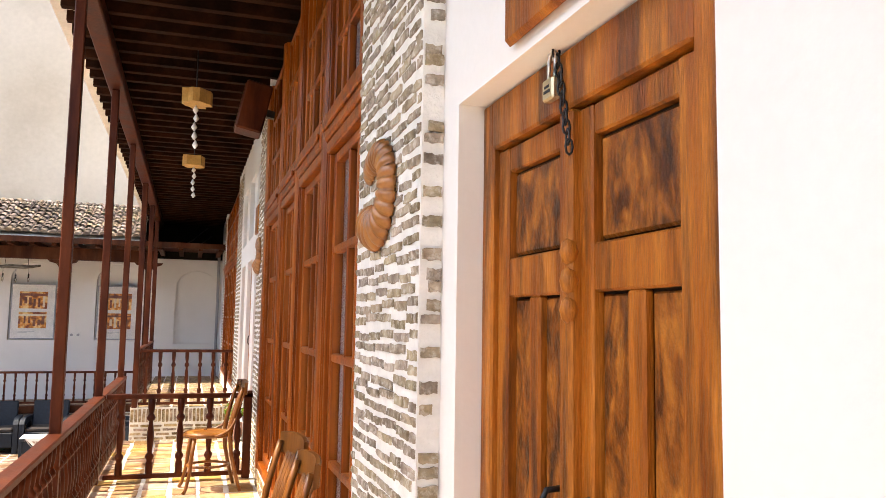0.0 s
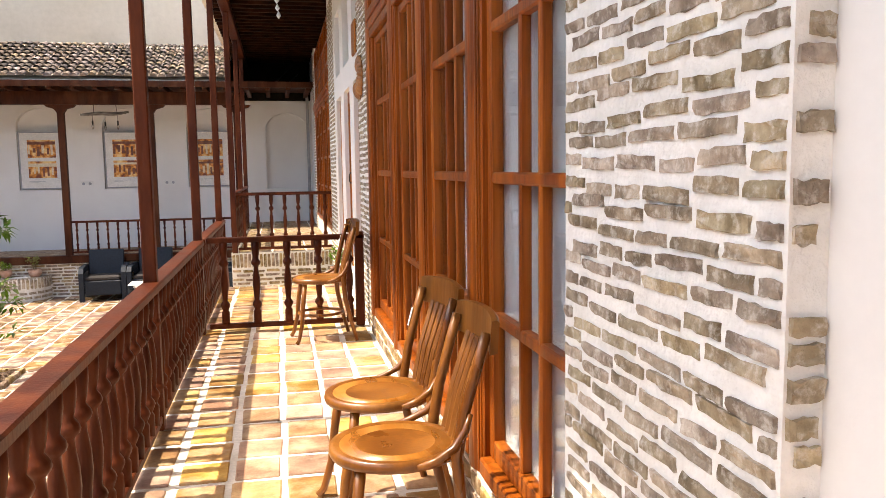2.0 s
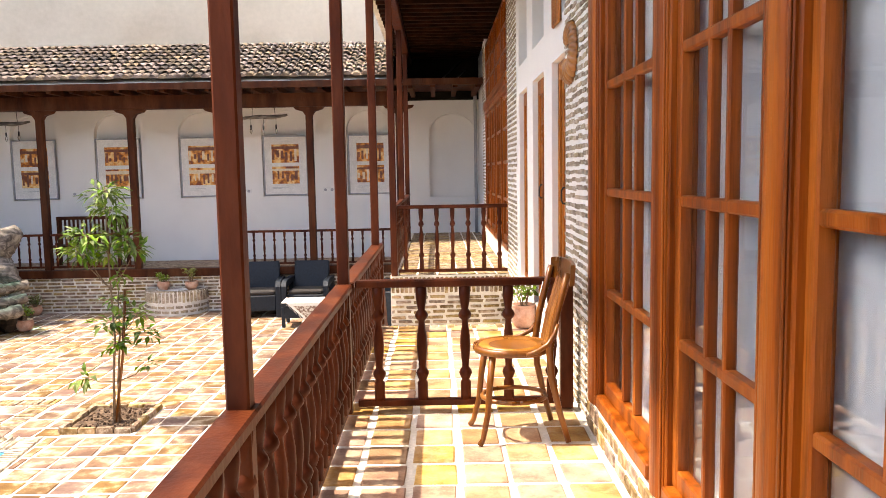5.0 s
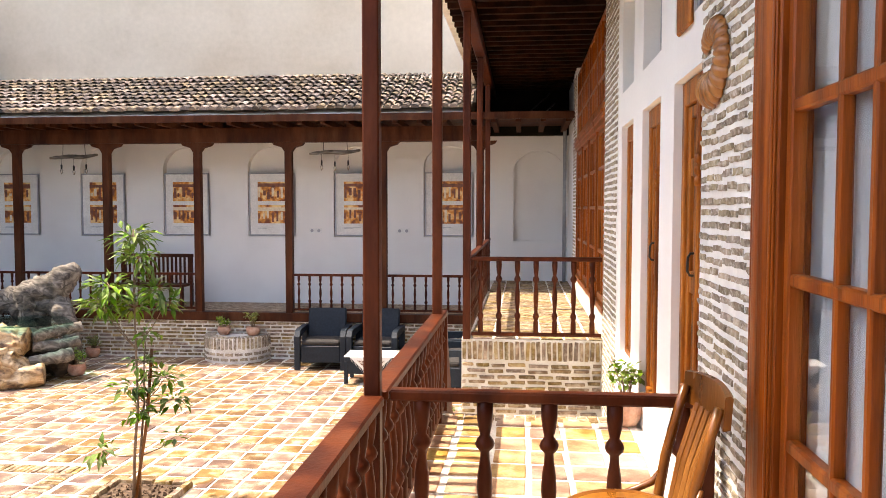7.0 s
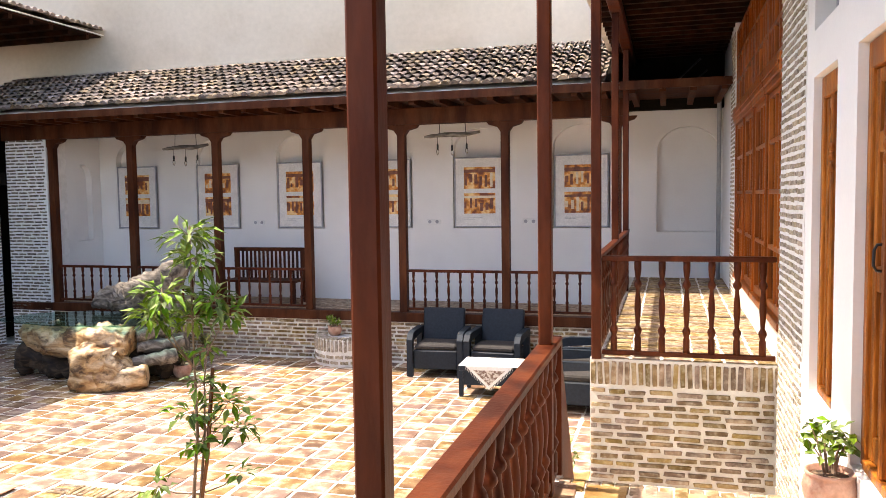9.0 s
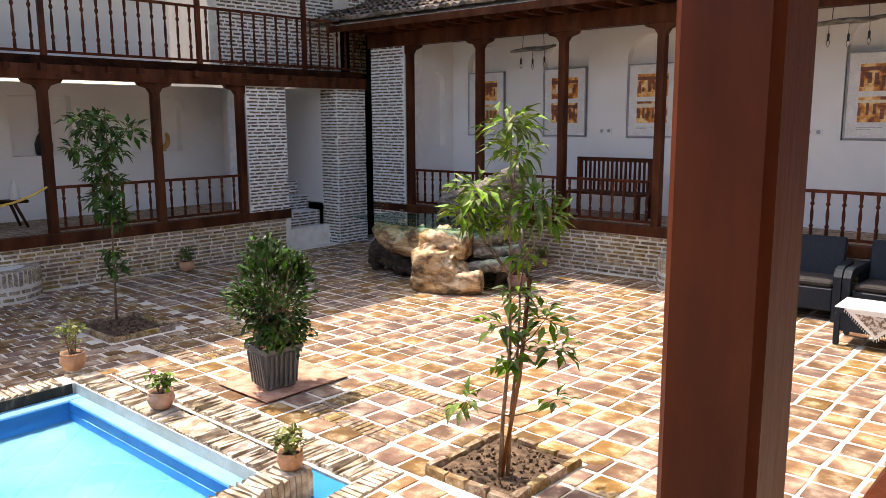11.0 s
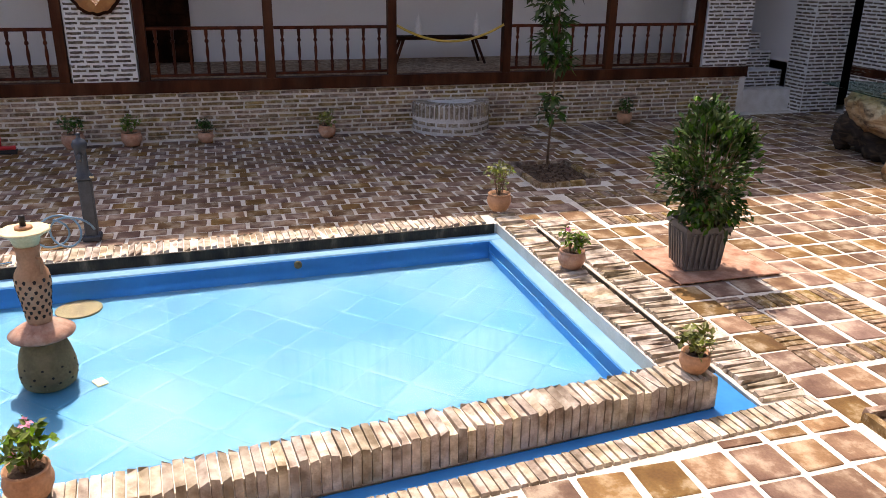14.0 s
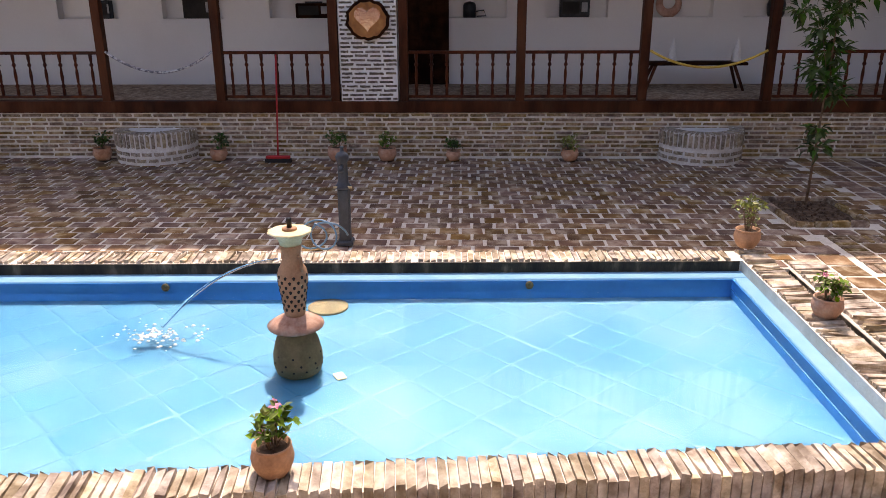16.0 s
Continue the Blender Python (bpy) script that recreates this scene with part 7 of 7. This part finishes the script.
# terrace bases
faced(west_base, on_face((WXF - 0.02, -5.9, ZC), (0, 1, 0), UP), 22.5, ZT - 0.18 - ZC, 0.25, 0.041, 0.026, 0.018, 300, "brick_tan", 13, (WXF, 8, -0.9))
faced(north_base, on_face((-11.38, NY + 0.02, ZC), NS, UP), 10.74, ZT - 0.17 - ZC, 0.25, 0.041, 0.026, 0.018, 260, "brick_tan", 14, (-4, NY, -0.9))
# balcony: an upright course above running courses
it = []
for k in range(27):
    it.append(on_face((RAIL_X - 0.06 + 0.03 + k * 0.0575, 13.24, -0.0), NS, UP) @ Matrix.Translation((0, -0.005, -0.02)) @ Matrix.Rotation(rg.uniform(-0.05, 0.05), 4, "Z") @ Matrix.Diagonal((0.04, 0.2 * rg.uniform(0.94, 1.04), 0.032 + rg.uniform(0, 0.008), 1)))
it += courses(on_face((RAIL_X - 0.055, 13.24, ZC), NS, UP), 1.5, 1.09, 0.19, 0.036, 0.030, 0.018, 15, jig=0.02)
pieces(balcony, it, "brick_tan", "brick_tan_rest", "brick", 250, "bricks")
it = []
for i in range(6):
    for j in range(66):
        it.append(Matrix.Translation((-0.43 + i * 0.255 + rg.uniform(-0.006, 0.006), 13.31 + j * 0.104 + rg.uniform(-0.006, 0.006), 0.105)) @ Matrix.Rotation(rg.uniform(-0.015, 0.015), 4, "Z") @ Matrix.Diagonal((0.232, 0.082, 0.02, 1)))
pieces(balcony, it, "brick_tan", "brick_tan_rest", "paving_brick", 200, "paving_bricks", "tan paving bricks of the balcony")
# the veranda's side to the courtyard
faced(veranda, on_face((RAIL_X - 0.09, 10.6, ZC), EW, UP), 12.0, 1.19, 0.23, 0.047, 0.026, 0.016, 40, "brick_tan", 17)

# veranda tiles
it = []
cols = [-0.545, -0.30, -0.06, 0.18, 0.42, 0.665]
wid = [0.20, 0.205, 0.205, 0.205, 0.205, 0.21]
y, r = -3.1, 0
while y < 10.35:
    for c, w_ in zip(cols, wid):
        it.append(Matrix.Translation((c + rg.uniform(-0.006, 0.006), y + 0.13 + rg.uniform(-0.006, 0.006), -0.02)) @ Matrix.Rotation(rg.uniform(-0.02, 0.02), 4, "Z") @
                  Matrix.Diagonal((w_ * rg.uniform(0.95, 1.03), 0.228 * rg.uniform(0.94, 1.04), 0.015 + rg.uniform(-0.001, 0.002), 1)))
    y += 0.268
pieces(veranda, by(it, (0, 6, 0)), "tile_pale", "tile_pale_rest", "tile", 300, "tiles", "terracotta floor tiles")
it = []
edge_bricks(it, (RAIL_X + 0.02, 10.53), (0.8, 10.53), 0.16, -0.004, 0.075, 0.02, None)
pieces(veranda, it, "brick_tan", "brick_tan_rest", "brick", 60, "bricks")

# courtyard paving: square tiles, and brick courses in the shade
it, br = [], []


FRAMES = [(-5.75, -4.62, 11.48, 12.61), (-8.78, -7.65, 11.58, 12.71)]      # bands of bricks on edge round four tiles
BAND = 0.24


def free(x, y, pad=0.1):
    if any(a - 0.11 < x < b + 0.11 and c - 0.11 < y < d + 0.11 for a, b, c, d in FRAMES):
        return False
    if any(a - pad < x < b + pad and c - pad < y < d + pad for a, b, c, d in BEDS):
        return False
    return True


P = 0.298
for i in range(44):
    for j in range(70):
        x, y = -0.86 - i * P, CY1 + 0.15 + (j - 44) * P
        if not free(x, y) or y > NY - 0.12:
            continue
        ok = (x > lean(CX1, y) + 0.12) if y < CY1 else (x > -8.35 or y > 12.7)
        if not ok or x < -12.7:
            continue
        it.append(Matrix.Translation((x + rg.uniform(-0.012, 0.012), y + rg.uniform(-0.012, 0.012), ZC - 0.026)) @ Matrix.Rotation(rg.uniform(-0.045, 0.045), 4, "Z") @
                  Matrix.Diagonal((0.262 * rg.uniform(0.92, 1.05), 0.257 * rg.uniform(0.92, 1.05), 0.016 + rg.uniform(-0.003, 0.003), 1)))
# cut tiles that close the gap to the slanting border
for j in range(44):
    y = CY1 + 0.15 + (j - 44) * P
    edge = lean(CX1, y) + 0.015
    i = int((-0.86 - edge - 0.105) / P)
    gap = -0.86 - i * P - 0.145 - edge
    if gap > 0.07 and y < CY1:
        it.append(Matrix.Translation((edge + gap / 2, y, ZC - 0.026)) @ Matrix.Rotation(rg.uniform(-0.02, 0.02), 4, "Z") @ Matrix.Diagonal((gap - 0.025, 0.25, 0.016, 1)))
# cut tiles round the sunlit earth bed
for k in range(4):
    it.append(Matrix.Translation((-3.163, CY1 + 0.15 + k * P, ZC - 0.026)) @ Matrix.Rotation(rg.uniform(-0.02, 0.02), 4, "Z") @ Matrix.Diagonal((0.125, 0.25, 0.016, 1)))
    it.append(Matrix.Translation((-4.14 + k * P, 12.315, ZC - 0.026)) @ Matrix.Rotation(rg.uniform(-0.02, 0.02), 4, "Z") @ Matrix.Diagonal((0.25, 0.19, 0.016, 1)))
for i in range(5):
    for j in range(4):
        it.append(Matrix.Translation((-0.45 + i * P, 12.35 + j * P, ZC - 0.026)) @ Matrix.Diagonal((0.252, 0.245, 0.016, 1)))
pieces(court, by(it, (-3.4, 11.2, ZC)), "tile", "tile_rest", "tile", 300, "tiles", "square terracotta paving tiles with wide pale joints")
fb, ft = [], []
for x0, x1, y0, y1 in FRAMES:
    h = BAND / 2
    edge_bricks(fb, (x0, y0 + h), (x1 - BAND, y0 + h), BAND - 0.02, ZC - 0.005, 0.062, 0.02, None)
    edge_bricks(fb, (x1 - h, y0), (x1 - h, y1 - BAND), BAND - 0.02, ZC - 0.005, 0.062, 0.02, None)
    edge_bricks(fb, (x1, y1 - h), (x0 + BAND, y1 - h), BAND - 0.02, ZC - 0.005, 0.062, 0.02, None)
    edge_bricks(fb, (x0 + h, y1), (x0 + h, y0 + BAND), BAND - 0.02, ZC - 0.005, 0.062, 0.02, None)
    w_ = (x1 - x0 - 2 * BAND) / 2
    for i in range(2):
        for j in range(2):
            ft.append(Matrix.Translation((x0 + BAND + (i + 0.5) * w_, y0 + BAND + (j + 0.5) * w_, ZC - 0.026)) @ Matrix.Rotation(rg.uniform(-0.04, 0.04), 4, "Z") @ Matrix.Diagonal((w_ - 0.05, w_ - 0.06, 0.017, 1)))
pieces(court, fb, "brick_tan", "brick_tan_rest", "brick", 200, "bricks")
pieces(court, ft, "tile", "tile_rest", "tile", 20, "tiles")
rowp, colp = 0.198, 0.245
for i in range(26):
    for j in range(62):
        x, y = -7.90 - i * rowp, -1.5 + j * colp + (i % 2) * colp / 2
        if x < WXF + 0.06 or y > 12.6 or not free(x, y, 0.08) or x > lean(PX0, y) - 0.12:
            continue
        br.append(Matrix.Translation((x + rg.uniform(-0.006, 0.006), y + rg.uniform(-0.008, 0.008), ZC - 0.026)) @ Matrix.Rotation(rg.uniform(-0.025, 0.025), 4, "Z") @
                  Matrix.Diagonal((0.166 * rg.uniform(0.93, 1.05), 0.214 * rg.uniform(0.93, 1.04), 0.016 + rg.uniform(-0.002, 0.003), 1)))
pieces(court, by(br, (-9, 8, ZC)), "tile", "tile_rest", "paving_brick", 300, "paving_bricks", "dark red-brown paving bricks in running bond")
